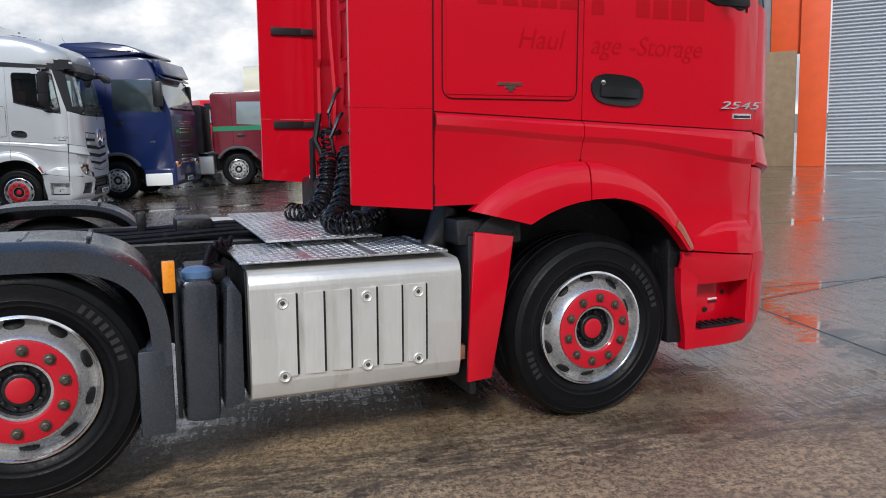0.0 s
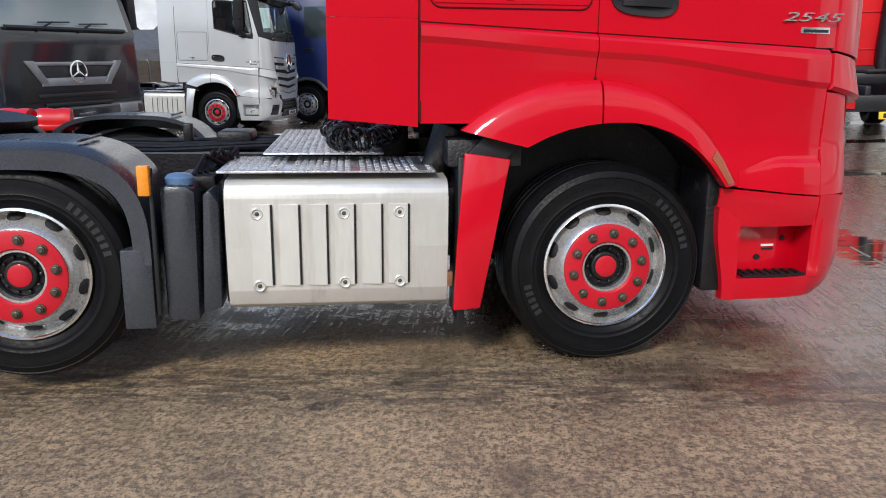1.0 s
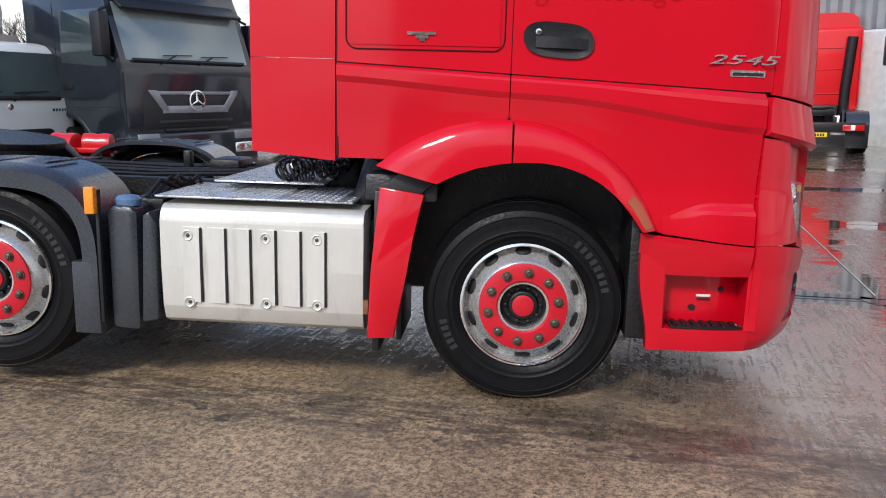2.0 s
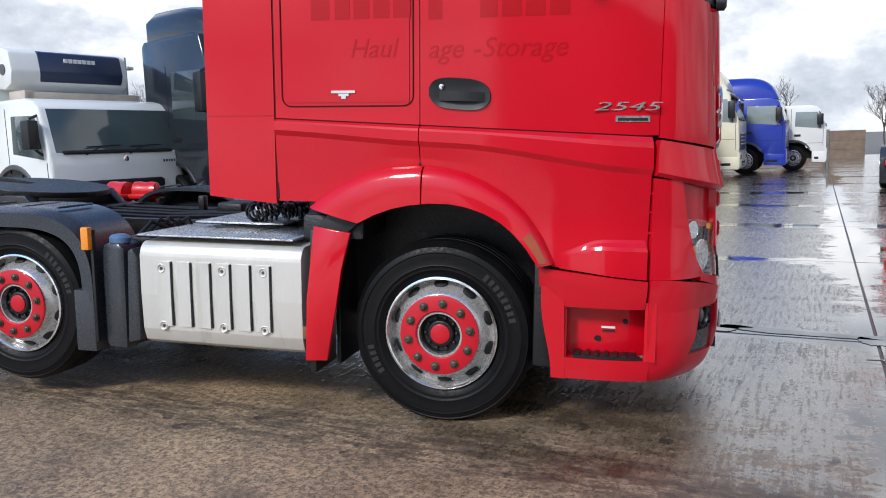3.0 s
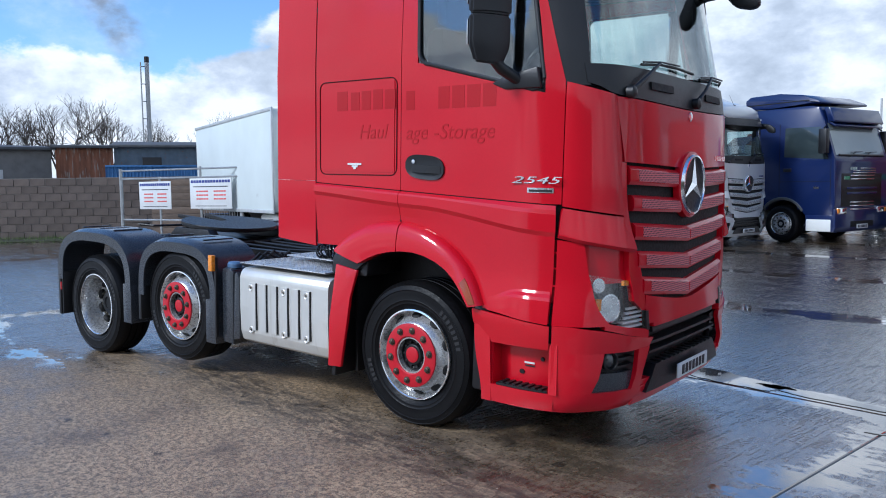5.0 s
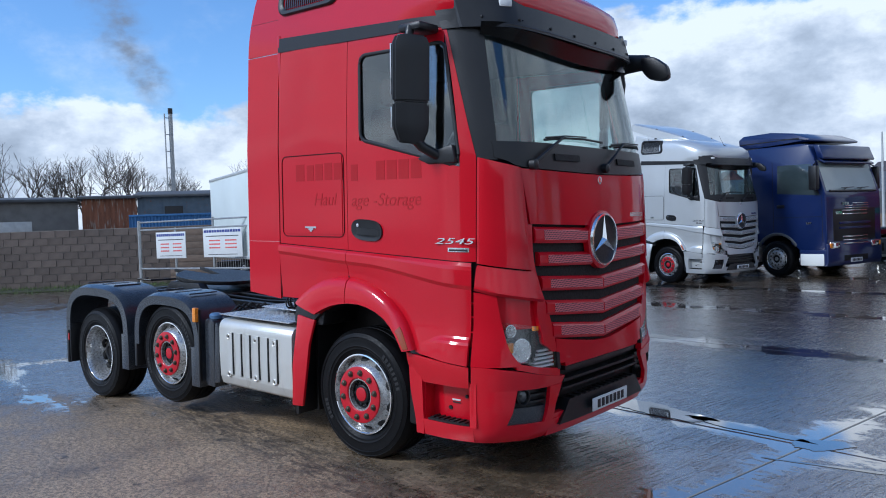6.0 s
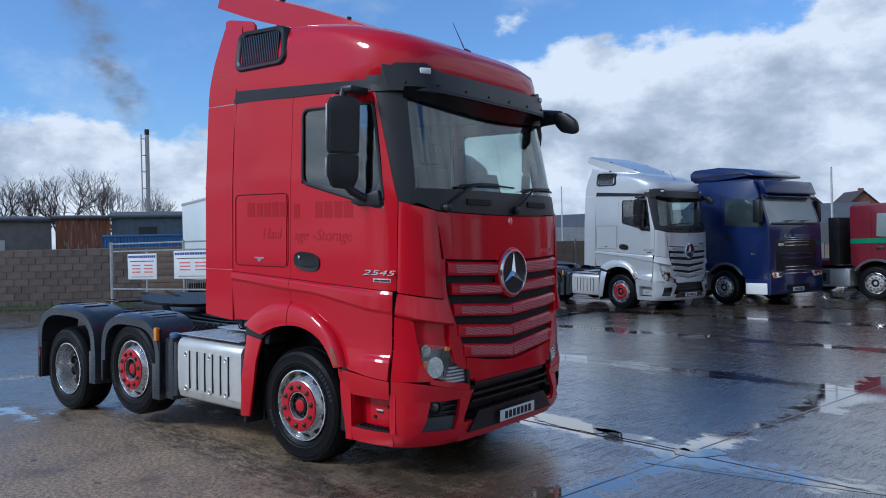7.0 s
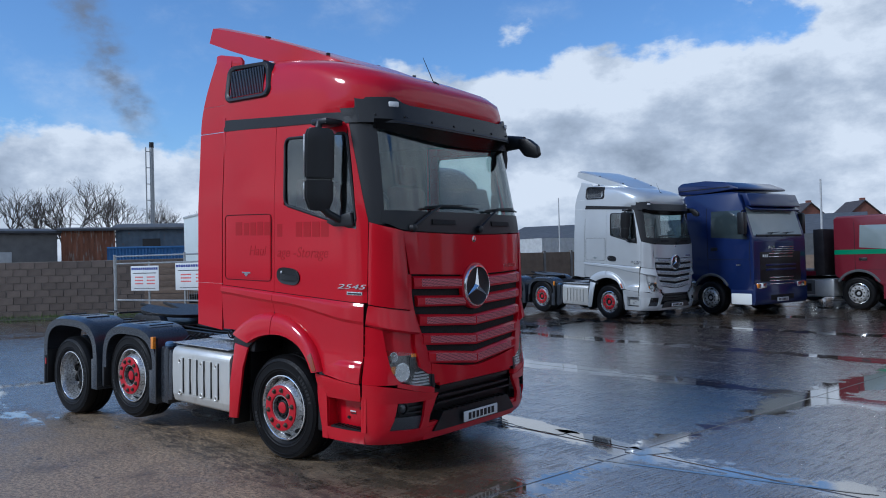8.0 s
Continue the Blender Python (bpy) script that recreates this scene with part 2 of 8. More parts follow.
def link_mesh(name, bm, mat, smooth=40):
    bmesh.ops.recalc_face_normals(bm, faces=bm.faces)
    me = bpy.data.meshes.new(name)
    bm.to_mesh(me)
    bm.free()
    for k in mat if isinstance(mat, (list, tuple)) else (mat,):
        me.materials.append(k)
    if smooth:
        me.polygons.foreach_set("use_smooth", [True] * len(me.polygons))
        me.set_sharp_from_angle(angle=radians(smooth))
    return new(name, me)


def part(name, bm, mat, parent, label="", smooth=40):
    """Links a bmesh as one mesh object under a thing or a part."""
    ob = link_mesh(name, bm, mat, smooth)
    ob.parent = parent
    if label:
        ob["label"] = label
    if name in ("heading_bar", "text_bar", "price_bar", "maker_bars", "name_badge", "duct_rib"):
        tagged(ob, kind="stuff")
    return ob


def solo(name, bm, mat, label, category, m=Matrix(), group="", kind="", smooth=40):
    """A thing that is one mesh."""
    ob = link_mesh(name, bm, mat, smooth)
    ob.matrix_world = m
    return tagged(ob, label, category, group, kind)


def B():
    return bmesh.new()


def box(bm, x0, x1, y0, y1, z0, z1, bevel=0.0, segs=2, m=None):
    r = bmesh.ops.create_cube(bm, size=1.0, matrix=Matrix.Translation(((x0 + x1) / 2, (y0 + y1) / 2, (z0 + z1) / 2)) @ Matrix.Diagonal((abs(x1 - x0), abs(y1 - y0), abs(z1 - z0), 1)))
    vs = r["verts"]
    if bevel:
        es = list({e for v in vs for e in v.link_edges})
        out = bmesh.ops.bevel(bm, geom=es, offset=bevel, segments=segs, profile=0.5, affect="EDGES")
        vs = list({v for f in out["faces"] for v in f.verts} | {v for v in vs if v.is_valid})
    if m is not None:
        bmesh.ops.transform(bm, matrix=m, verts=vs)
    return bm


def prism(bm, pts, axis, a0, a1, bevel=0.0):
    """A polygon of (u, v) pairs drawn out along an axis: x takes (y, z), y takes (x, z), z takes (x, y)."""
    put = {"x": lambda u, v, a: (a, u, v), "y": lambda u, v, a: (u, a, v), "z": lambda u, v, a: (u, v, a)}[axis]
    lo = [bm.verts.new(put(u, v, a0)) for u, v in pts]
    hi = [bm.verts.new(put(u, v, a1)) for u, v in pts]
    fs = [bm.faces.new(lo), bm.faces.new(hi[::-1])]
    n = len(pts)
    fs += [bm.faces.new((lo[i], lo[(i + 1) % n], hi[(i + 1) % n], hi[i])) for i in range(n)]
    if bevel:
        es = list({e for f in fs for e in f.edges})
        bmesh.ops.bevel(bm, geom=es, offset=bevel, segments=2, profile=0.5, affect="EDGES")
    return bm


def lathe(bm, prof, c, axis="y", seg=40, closed=False):
    """Turns (radius, along) pairs round an axis through c."""
    rings = []
    for r, a in prof:
        ring = []
        for k in range(seg):
            t = 2 * math.pi * k / seg
            u, v = r * math.cos(t), r * math.sin(t)
            d = {"y": (u, a, v), "x": (a, u, v), "z": (u, v, a)}[axis]
            ring.append(bm.verts.new((c[0] + d[0], c[1] + d[1], c[2] + d[2])))
        rings.append(ring)
    pairs = list(zip(rings, rings[1:])) + ([(rings[-1], rings[0])] if closed else [])
    for a, b in pairs:
        for k in range(seg):
            bm.faces.new((a[k], a[(k + 1) % seg], b[(k + 1) % seg], b[k]))
    if not closed:
        for ring in (rings[0], rings[-1]):
            bm.faces.new(ring)
    return bm


def tube(bm, pts, r, sides=8, loop=False):
    """A round bar through points; r may differ point by point."""
    pts = [Vector(p) for p in pts]
    rs = r if isinstance(r, (list, tuple)) else [r] * len(pts)
    rings, n = [], len(pts)
    up = Vector((0.13, 0.27, 0.95))
    for i, p in enumerate(pts):
        a = pts[(i - 1) % n] if loop or i else p
        b = pts[(i + 1) % n] if loop or i < n - 1 else p
        d = (b - a).normalized()
        s = d.cross(up)
        if s.length < 0.1:
            s = d.cross(Vector((1, 0, 0)))
        s.normalize()
        q = s.cross(d)
        rings.append([bm.verts.new(p + rs[i] * (math.cos(2 * math.pi * k / sides) * s + math.sin(2 * math.pi * k / sides) * q)) for k in range(sides)])
    for i in range(n if loop else n - 1):
        a, b = rings[i], rings[(i + 1) % n]
        for k in range(sides):
            bm.faces.new((a[k], a[(k + 1) % sides], b[(k + 1) % sides], b[k]))
    if not loop:
        bm.faces.new(rings[0][::-1])
        bm.faces.new(rings[-1])
    return bm


def sheet(bm, fn, n, m, back):
    """A curved plate: fn(a, b) gives the outer point, back(a, b) the inner one, a and b from 0 to 1."""
    out = [[bm.verts.new(fn(i / n, j / m)) for j in range(m + 1)] for i in range(n + 1)]
    inn = [[bm.verts.new(back(i / n, j / m)) for j in range(m + 1)] for i in range(n + 1)]
    for i in range(n):
        for j in range(m):
            bm.faces.new((out[i][j], out[i + 1][j], out[i + 1][j + 1], out[i][j + 1]))
            bm.faces.new((inn[i][j], inn[i][j + 1], inn[i + 1][j + 1], inn[i + 1][j]))
    for i in range(n):
        bm.faces.new((out[i][0], inn[i][0], inn[i + 1][0], out[i + 1][0]))
        bm.faces.new((out[i][m], out[i + 1][m], inn[i + 1][m], inn[i][m]))
    for j in range(m):
        bm.faces.new((out[0][j], out[0][j + 1], inn[0][j + 1], inn[0][j]))
        bm.faces.new((out[n][j], inn[n][j], inn[n][j + 1], out[n][j + 1]))
    return bm


def text_mesh(words, size, depth=0.002, shear=0.0):
    cu = bpy.data.curves.new("words", "FONT")
    cu.body, cu.size, cu.extrude, cu.shear, cu.align_x, cu.align_y = words, size, depth, shear, "CENTER", "CENTER"
    ob = bpy.data.objects.new("words", cu)
    me = ob.to_mesh()
    bm = bmesh.new()
    bm.from_mesh(me)
    ob.to_mesh_clear()
    bpy.data.objects.remove(ob)
    return bm


def moved(bm, m):
    bmesh.ops.transform(bm, matrix=m, verts=bm.verts)
    return bm


def table(rows, z):
    if z <= rows[0][0]:
        return rows[0][1]
    for (a, p), (b, q) in zip(rows, rows[1:]):
        if z <= b:
            return p + (q - p) * (z - a) / (b - a)
    return rows[-1][1]


def smooth01(t):
    t = max(0.0, min(1.0, t))
    return t * t * (3 - 2 * t)


# ---- ground ----
SLAB_W, SLAB_L, SKEW = 3.70, 9.4, radians(-11)
JOINT_X, JOINT_Y = 2.357, 1.395


def wet_concrete(name, base, dark):
    """Worn yard concrete: aggregate grain, stains, and a film of water that lies in some places and has dried in others."""
    m = bpy.data.materials.new(name)
    m.use_nodes = True
    n, l = m.node_tree.nodes, m.node_tree.links
    p = n["Principled BSDF"]
    pos = n.new("ShaderNodeNewGeometry").outputs["Position"]

    axes = n.new("ShaderNodeMapping")
    axes.inputs["Rotation"].default_value = (0, 0, -SKEW)
    l.new(pos, axes.inputs[0])

    def noise_tex(sc, det, rough=0.55, stretch=(1, 1, 1), rot=0.0):
        mp = n.new("ShaderNodeMapping")
        mp.inputs["Scale"].default_value = stretch
        mp.inputs["Rotation"].default_value = (0, 0, rot)
        l.new(axes.outputs[0], mp.inputs[0])
        t = n.new("ShaderNodeTexNoise")
        t.inputs["Scale"].default_value, t.inputs["Detail"].default_value, t.inputs["Roughness"].default_value = sc, det, rough
        l.new(mp.outputs[0], t.inputs["Vector"])
        return t.outputs[0]

    def rng(v, a, b, c, d):
        r = n.new("ShaderNodeMapRange")
        r.interpolation_type = "SMOOTHSTEP"
        for i, q in zip((1, 2, 3, 4), (a, b, c, d)):
            r.inputs[i].default_value = q
        l.new(v, r.inputs[0])
        return r.outputs[0]

    def calc(op, a, b):
        k = n.new("ShaderNodeMath")
        k.operation = op
        for i, v in enumerate((a, b)):
            if isinstance(v, (int, float)):
                k.inputs[i].default_value = v
            else:
                l.new(v, k.inputs[i])
        return k.outputs[0]

    def mixc(f, a, b):
        k = n.new("ShaderNodeMix")
        k.data_type = "RGBA"
        for i, v in ((0, f), (6, a), (7, b)):
            if isinstance(v, tuple):
                k.inputs[i].default_value = (*v, 1)
            else:
                l.new(v, k.inputs[i])
        return k.outputs[2]

    sep = n.new("ShaderNodeSeparateXYZ")
    l.new(axes.outputs[0], sep.inputs[0])
    sx, sy = sep.outputs[0], sep.outputs[1]

    def to_joint(v, start, step):
        k = calc("FRACT", calc("ADD", calc("DIVIDE", calc("SUBTRACT", v, start), step), 100.5), 0.0)
        return calc("MULTIPLY", calc("ABSOLUTE", calc("SUBTRACT", k, 0.5), 0.0), step)

    joint = calc("MINIMUM", to_joint(sx, JOINT_X, SLAB_L), to_joint(sy, JOINT_Y, SLAB_W))
    # the drier patch beside the lorry
    dx = calc("DIVIDE", calc("ADD", sx, 0.55), 2.4)
    dy = calc("DIVIDE", calc("ADD", sy, 3.0), 1.75)
    drift = noise_tex(0.9, 5, 0.6, rot=0.7)
    away = calc("ADD", calc("ADD", calc("MULTIPLY", dx, dx), calc("MULTIPLY", dy, dy)), calc("MULTIPLY", calc("SUBTRACT", drift, 0.5), 4.0))
    broad = noise_tex(0.5, 6, 0.62)
    patch = noise_tex(2.4, 7, 0.65, (0.55, 1.4, 1))
    fleck = noise_tex(14, 5, 0.65, (0.6, 1.3, 1))
    mixed = calc("ADD", calc("MULTIPLY", broad, 0.5), calc("ADD", calc("MULTIPLY", patch, 0.36), calc("MULTIPLY", fleck, 0.22)))
    wet = calc("ADD", calc("MULTIPLY", rng(away, 0.2, 4.6, 0.0, 1.0), 0.30), mixed)
    film = rng(wet, 0.46, 0.80, 0.0, 1.0)
    # water standing along the joints and in hollows
    hollow = calc("ADD", calc("SUBTRACT", mixed, calc("MULTIPLY", joint, 0.40)), rng(away, 4.0, 14.0, 0.0, 0.05))
    pool = calc("MULTIPLY", rng(hollow, 0.474, 0.512, 0.0, 1.0), rng(away, 1.2, 2.2, 0.0, 1.0))
    film = calc("MAXIMUM", film, pool)
    grain = noise_tex(210, 5, 0.7)
    stone = noise_tex(70, 6, 0.72)
    clot = noise_tex(27, 7, 0.74)
    blotch = noise_tex(1.3, 8, 0.68, rot=0.5)
    col = mixc(rng(clot, 0.43, 0.57, 0.0, 1.0), tuple(c * 0.58 for c in base), tuple(c * 1.62 for c in base))
    col = mixc(rng(stone, 0.55, 0.60, 0.0, 0.75), col, tuple(min(1, c * 1.9) for c in base))
    col = mixc(rng(stone, 0.40, 0.44, 0.92, 0.0), col, tuple(c * 0.18 for c in base))
    col = mixc(rng(grain, 0.58, 0.63, 0.0, 0.5), col, tuple(min(1, c * 2.0) for c in base))
    col = mixc(rng(blotch, 0.50, 0.70, 0.0, 0.72), col, dark)
    spots = noise_tex(4.2, 4, 0.6)
    col = mixc(rng(spots, 0.64, 0.69, 0.0, 0.85), col, tuple(c * 0.4 for c in dark))
    # tyre tracks along the lorry
    lane = noise_tex(9.0, 6, 0.72, (0.4, 1.5, 1))
    near_lane = rng(calc("ABSOLUTE", calc("ADD", sy, 1.38), 0.0), 0.10, 0.42, 1.0, 0.0)
    tracks = calc("MULTIPLY", rng(lane, 0.42, 0.58, 0.0, 1.0), near_lane)
    col = mixc(calc("MULTIPLY", tracks, 0.75), col, tuple(c * 0.45 for c in dark))
    # fading marks across the slab
    drips = noise_tex(5.0, 6, 0.68, (2.2, 0.35, 1))
    col = mixc(rng(drips, 0.58, 0.68, 0.0, 0.4), col, tuple(c * 0.8 for c in dark))
    red = noise_tex(1.9, 5, 0.6, rot=1.2)
    col = mixc(calc("MULTIPLY", rng(red, 0.68, 0.76, 0.0, 0.5), rng(away, 5.0, 9.0, 1.0, 0.0)), col, (0.13, 0.034, 0.030))
    col = mixc(calc("MULTIPLY", film, 0.78), col, tuple(c * 0.36 for c in dark))
    l.new(col, p.inputs["Base Color"])
    # broom lines across the slab, broken up, hold or shed the water
    broom = noise_tex(12, 5, 0.62, (2.9, 0.22, 1))
    grit = noise_tex(38, 6, 0.75)
    ragged = calc("ADD", calc("MULTIPLY", broom, 0.38), calc("ADD", calc("MULTIPLY", grit, 0.42), calc("MULTIPLY", patch, 0.2)))
    glint = rng(calc("ADD", ragged, calc("MULTIPLY", film, 0.16)), 0.555, 0.695, 0.0, 1.0)
    rough = calc("SUBTRACT", 0.56, calc("MULTIPLY", glint, 0.40))
    rough = calc("SUBTRACT", rough, calc("MULTIPLY", film, 0.08))
    rough = calc("MULTIPLY", calc("MAXIMUM", rough, 0.06), calc("SUBTRACT", 1.0, calc("MULTIPLY", pool, 0.9)))
    l.new(calc("MAXIMUM", rough, 0.02), p.inputs["Roughness"])
    p.inputs["Specular IOR Level"].default_value = 0.9
    l.new(calc("MAXIMUM", calc("MULTIPLY", film, calc("ADD", calc("MULTIPLY", glint, 0.5), 0.5)), pool), p.inputs["Coat Weight"])
    l.new(calc("MAXIMUM", calc("MULTIPLY", rough, 0.8), 0.02), p.inputs["Coat Roughness"])
    p.inputs["Coat IOR"].default_value = 2.0
    b = n.new("ShaderNodeBump")
    b.inputs["Distance"].default_value = 0.009
    l.new(calc("MULTIPLY", rng(film, 0.0, 1.0, 0.9, 0.26), calc("SUBTRACT", 1.0, calc("MULTIPLY", pool, 0.97))), b.inputs["Strength"])
    hgt = calc("ADD", calc("MULTIPLY", grain, 0.3), calc("ADD", calc("MULTIPLY", stone, 0.5), calc("ADD", calc("MULTIPLY", broom, 0.8), calc("MULTIPLY", grit, 0.8))))
    l.new(hgt, b.inputs["Height"])
    l.new(b.outputs[0], p.inputs["Normal"])
    l.new(b.outputs[0], p.inputs["Coat Normal"])
    return m


CONCRETE = wet_concrete("wet_concrete", (0.32, 0.228, 0.134), (0.090, 0.065, 0.044))
SEALANT = material("joint_filler", (0.03, 0.029, 0.028), 0.42, 0, 0.3, 3, world_pos=True)

bm = B()
rows = [[bm.verts.new((x, y, 0.0)) for x in (-900, 900)] for y in (-900, 1, 81, 900)]
for lo, hi in zip(rows, rows[1:]):
    bm.faces.new((lo[0], lo[1], hi[1], hi[0]))
ground = solo("ground", bm, SEALANT, "dark wet yard ground reaching to the horizon", "ground", Matrix.Translation((0, 0, -0.006)), kind="structure", smooth=0)

slab_bm = B()
box(slab_bm, -SLAB_L / 2 + 0.004, SLAB_L / 2 - 0.004, -SLAB_W / 2 + 0.004, SLAB_W / 2 - 0.004, -0.14, 0.0, 0.008, 1)
slab_ob = part("slab", slab_bm, CONCRETE, ground, smooth=0)
turn = Matrix.Rotation(SKEW, 4, "Z")
random.seed(9)
first_slab = True
for i in range(-5, 5):
    for j in range(-5, 14):
        if j == -1:
            continue
        # the bay beside the lorry is two slabs deep
        deep = 2 if j == 0 else 1
        c = turn @ Vector((JOINT_X + SLAB_L * (i - 0.5), JOINT_Y + SLAB_W * (j - 0.5 * deep), 0))
        ob = slab_ob if first_slab else slab_ob.copy()
        if not first_slab:
            scene.collection.objects.link(ob)
        first_slab = False
        ob.parent = ground
        ob.matrix_parent_inverse = Matrix()
        ob.matrix_basis = Matrix.Translation((c.x, c.y, 0.006 + random.uniform(-0.0025, 0.0))) @ turn @ Matrix.Diagonal((1, deep, 1, 1))

# standing water in the joints and hollows
WATER = material("puddle_water", (0.03, 0.031, 0.033), 0.03, 0, 0.2, 2, rvar=0.015, world_pos=True, coat=1.0)
WATER.node_tree.nodes["Principled BSDF"].inputs["Coat Roughness"].default_value = 0.02


def puddle(x, y, rx, ry, rot, seed):
    """A thin sheet of water with a ragged shore."""
    rnd = random.Random(seed)
    bm = B()
    n = 220
    waves = [(k, rnd.uniform(0, 6.28), rnd.uniform(0.5, 1.0) * 0.34 / k ** 0.85) for k in (2, 3, 5, 8, 13, 21, 34, 55)]
    ring = []
    for k in range(n):
        t = 2 * math.pi * k / n
        w = 1 + sum(a * math.sin(f * t + ph) for f, ph, a in waves)
        ring.append((rx * w * math.cos(t), ry * w * math.sin(t)))
    prism(bm, ring, "z", -0.004, 0.0025)
    solo("puddle", bm, WATER, "shallow rain puddle lying along a concrete joint", "puddle", Matrix.Translation((x, y, 0)) @ Matrix.Rotation(radians(rot), 4, "Z"), group="rain puddles", kind="structure", smooth=0)


for k, args in enumerate(((1.18, 1.40, 0.58, 0.17, -14), (2.02, 1.17, 0.52, 0.075, -15), (2.66, 0.99, 0.22, 0.13, 40), (3.45, 0.56, 1.0, 0.022, 5))):
    puddle(*args, 40 + k)
# ---- wheels ----
TYRE_R = 0.487


def wheel(parent, x, y, side, ring=RIM_RED, dish=False, r=TYRE_R, sunk=0.012, fancy=True, lift=0.0):
    """A lorry wheel at (x, y), y its outer face; side -1 faces -y. dish: the sunk outer face of a twin drive wheel."""
    k = -side
    hub = new("wheel")
    hub.parent = parent
    hub.matrix_local = Matrix.Translation((x, y, r - sunk + lift))
    w = 0.31
    bm = B()
    prof = [(0.292, 0.010), (0.31, 0.0), (0.335, -0.014), (0.339, -0.019), (0.345, -0.018), (0.358, -0.0215), (0.361, -0.025), (0.366, -0.0225), (0.40, -0.026), (0.424, -0.0245), (0.428, -0.029), (0.434, -0.0235), (0.445, -0.020), (0.456, -0.014), (0.460, -0.016), (0.468, 0.0), (0.484, 0.022), (r, 0.05)]
    prof += [(r, 0.085), (r - 0.012, 0.088), (r - 0.012, 0.097), (r, 0.10), (r, 0.15), (r - 0.012, 0.153), (r - 0.012, 0.162), (r, 0.165), (r, 0.21), (r - 0.012, 0.213), (r - 0.012, 0.222), (r, 0.225)]
    prof += [(r, w - 0.05), (0.45, w), (0.36, w + 0.01), (0.292, w - 0.02)]
    s = r / TYRE_R
    lathe(bm, [(q * s if q > 0.3 else q, a * k) for q, a in prof], (0, 0, 0), "y", 64, closed=True)
    for v in bm.verts:
        if not lift and v.co.z < -(r - sunk) + 0.001:
            v.co.z = -(r - sunk) + 0.001
    tyre = part("tyre", bm, RUBBER, hub, "black rubber tyre with worn grooved tread")
    if fancy:
        # raised marks on the sidewall, kept as plain bars
        for a0, n, step in ((-12, 8, 5.4), (168, 5, 5.0)):
            bm = B()
            for i in range(n):
                m = Matrix.Rotation(radians(a0 - i * step), 4, "Y") @ Matrix.Translation((0.390, -0.026 * k, 0))
                box(bm, -0.018, 0.018, -0.002, 0.002, -0.0105, 0.0105, 0, m=m)
            tagged(part("sidewall_mark", bm, RUBBER_MARK, tyre), kind="stuff")
    bm = B()
    if dish:
        prof = [(0.298, 0.004), (0.298, -0.008), (0.286, -0.010), (0.276, 0.01), (0.268, 0.05), (0.262, 0.13), (0.245, 0.165), (0.20, 0.185), (0.14, 0.19), (0.14, 0.2), (0.27, 0.2)]
    else:
        prof = [(0.298, 0.006), (0.298, -0.010), (0.288, -0.013), (0.284, -0.004), (0.281, 0.020), (0.277, 0.040), (0.270, 0.046), (0.262, 0.042), (0.248, 0.020), (0.232, -0.006), (0.218, -0.024), (0.203, -0.036), (0.11, -0.036), (0.11, 0.11), (0.28, 0.12)]
    lathe(bm, [(q, a * k) for q, a in prof], (0, 0, 0), "y", 64, closed=True)
    rim = part("rim", bm, STEEL_RIM, hub, "dull silver painted steel rim with dirt")
    bm = B()
    lathe(bm, [(0.301, -0.009 * k), (0.301, -0.014 * k), (0.292, -0.017 * k), (0.288, -0.013 * k), (0.292, -0.009 * k)], (0, 0, 0), "y", 64, closed=True)
    part("rim_lip", bm, CHROME, rim, "bright worn rim edge")
    # near-black buttons stand for the shaded hand holes
    for i in range(10):
        bm = B()
        t = 2 * math.pi * (i + 0.5) / 10
        rr, d = (0.215, 0.166) if dish else (0.258, 0.036)
        m = Matrix.Rotation(t, 4, "Y") @ Matrix.Translation((rr, d * k, 0)) @ Matrix.Rotation(radians(0 if dish else 55) * k, 4, "Z") @ Matrix.Diagonal((0.75, 1, 1.5, 1) if dish else (0.95, 0.30, 1.10, 1))
        q = bmesh.ops.create_uvsphere(bm, u_segments=12, v_segments=6, radius=0.036)
        bmesh.ops.transform(bm, matrix=m, verts=q["verts"])
        part("hand_hole", bm, SHADOW, rim)
    if not dish:
        bm = B()
        lathe(bm, [(0.210, -0.006 * k), (0.210, -0.016 * k), (0.203, -0.020 * k), (0.128, -0.020 * k), (0.121, -0.014 * k), (0.121, 0.02 * k)], (0, -0.028 * k, 0), "y", 48, closed=True)
        part("nut_ring", bm, ring, hub, "red painted wheel nut ring" if ring is RIM_RED else "")
    for i in range(10):
        t = 2 * math.pi * i / 10 + 0.16
        rr, d = (0.1675, 0.165) if dish else (0.1675, -0.048)
        c = (rr * math.cos(t), d * k, rr * math.sin(t))
        bm = B()
        lathe(bm, [(0.0235, 0), (0.0235, -0.006 * k), (0.017, -0.007 * k), (0.0165, -0.016 * k), (0.011, -0.019 * k), (0.010, -0.024 * k)], c, "y", 10)
        part("wheel_nut", bm, NUT, hub)
    bm = B()
    if dish:
        lathe(bm, [(0.115, 0.19 * k), (0.113, 0.125 * k), (0.100, 0.112 * k), (0.06, 0.108 * k), (0.055, 0.12 * k), (0.005, 0.12 * k)], (0, 0, 0), "y", 24)
    else:
        lathe(bm, [(0.112, 0.02 * k), (0.11, 0.0), (0.098, -0.004 * k), (0.095, 0.006 * k), (0.075, 0.008 * k), (0.07, -0.014 * k), (0.066, -0.018 * k), (0.06, -0.019 * k)], (0, 0, 0), "y", 32)
        for i in range(10):
            t = 2 * math.pi * i / 10
            lathe(bm, [(0.009, 0), (0.009, -0.014 * k), (0.006, -0.016 * k)], (0.083 * math.cos(t), 0.006 * k, 0.083 * math.sin(t)), "y", 6)
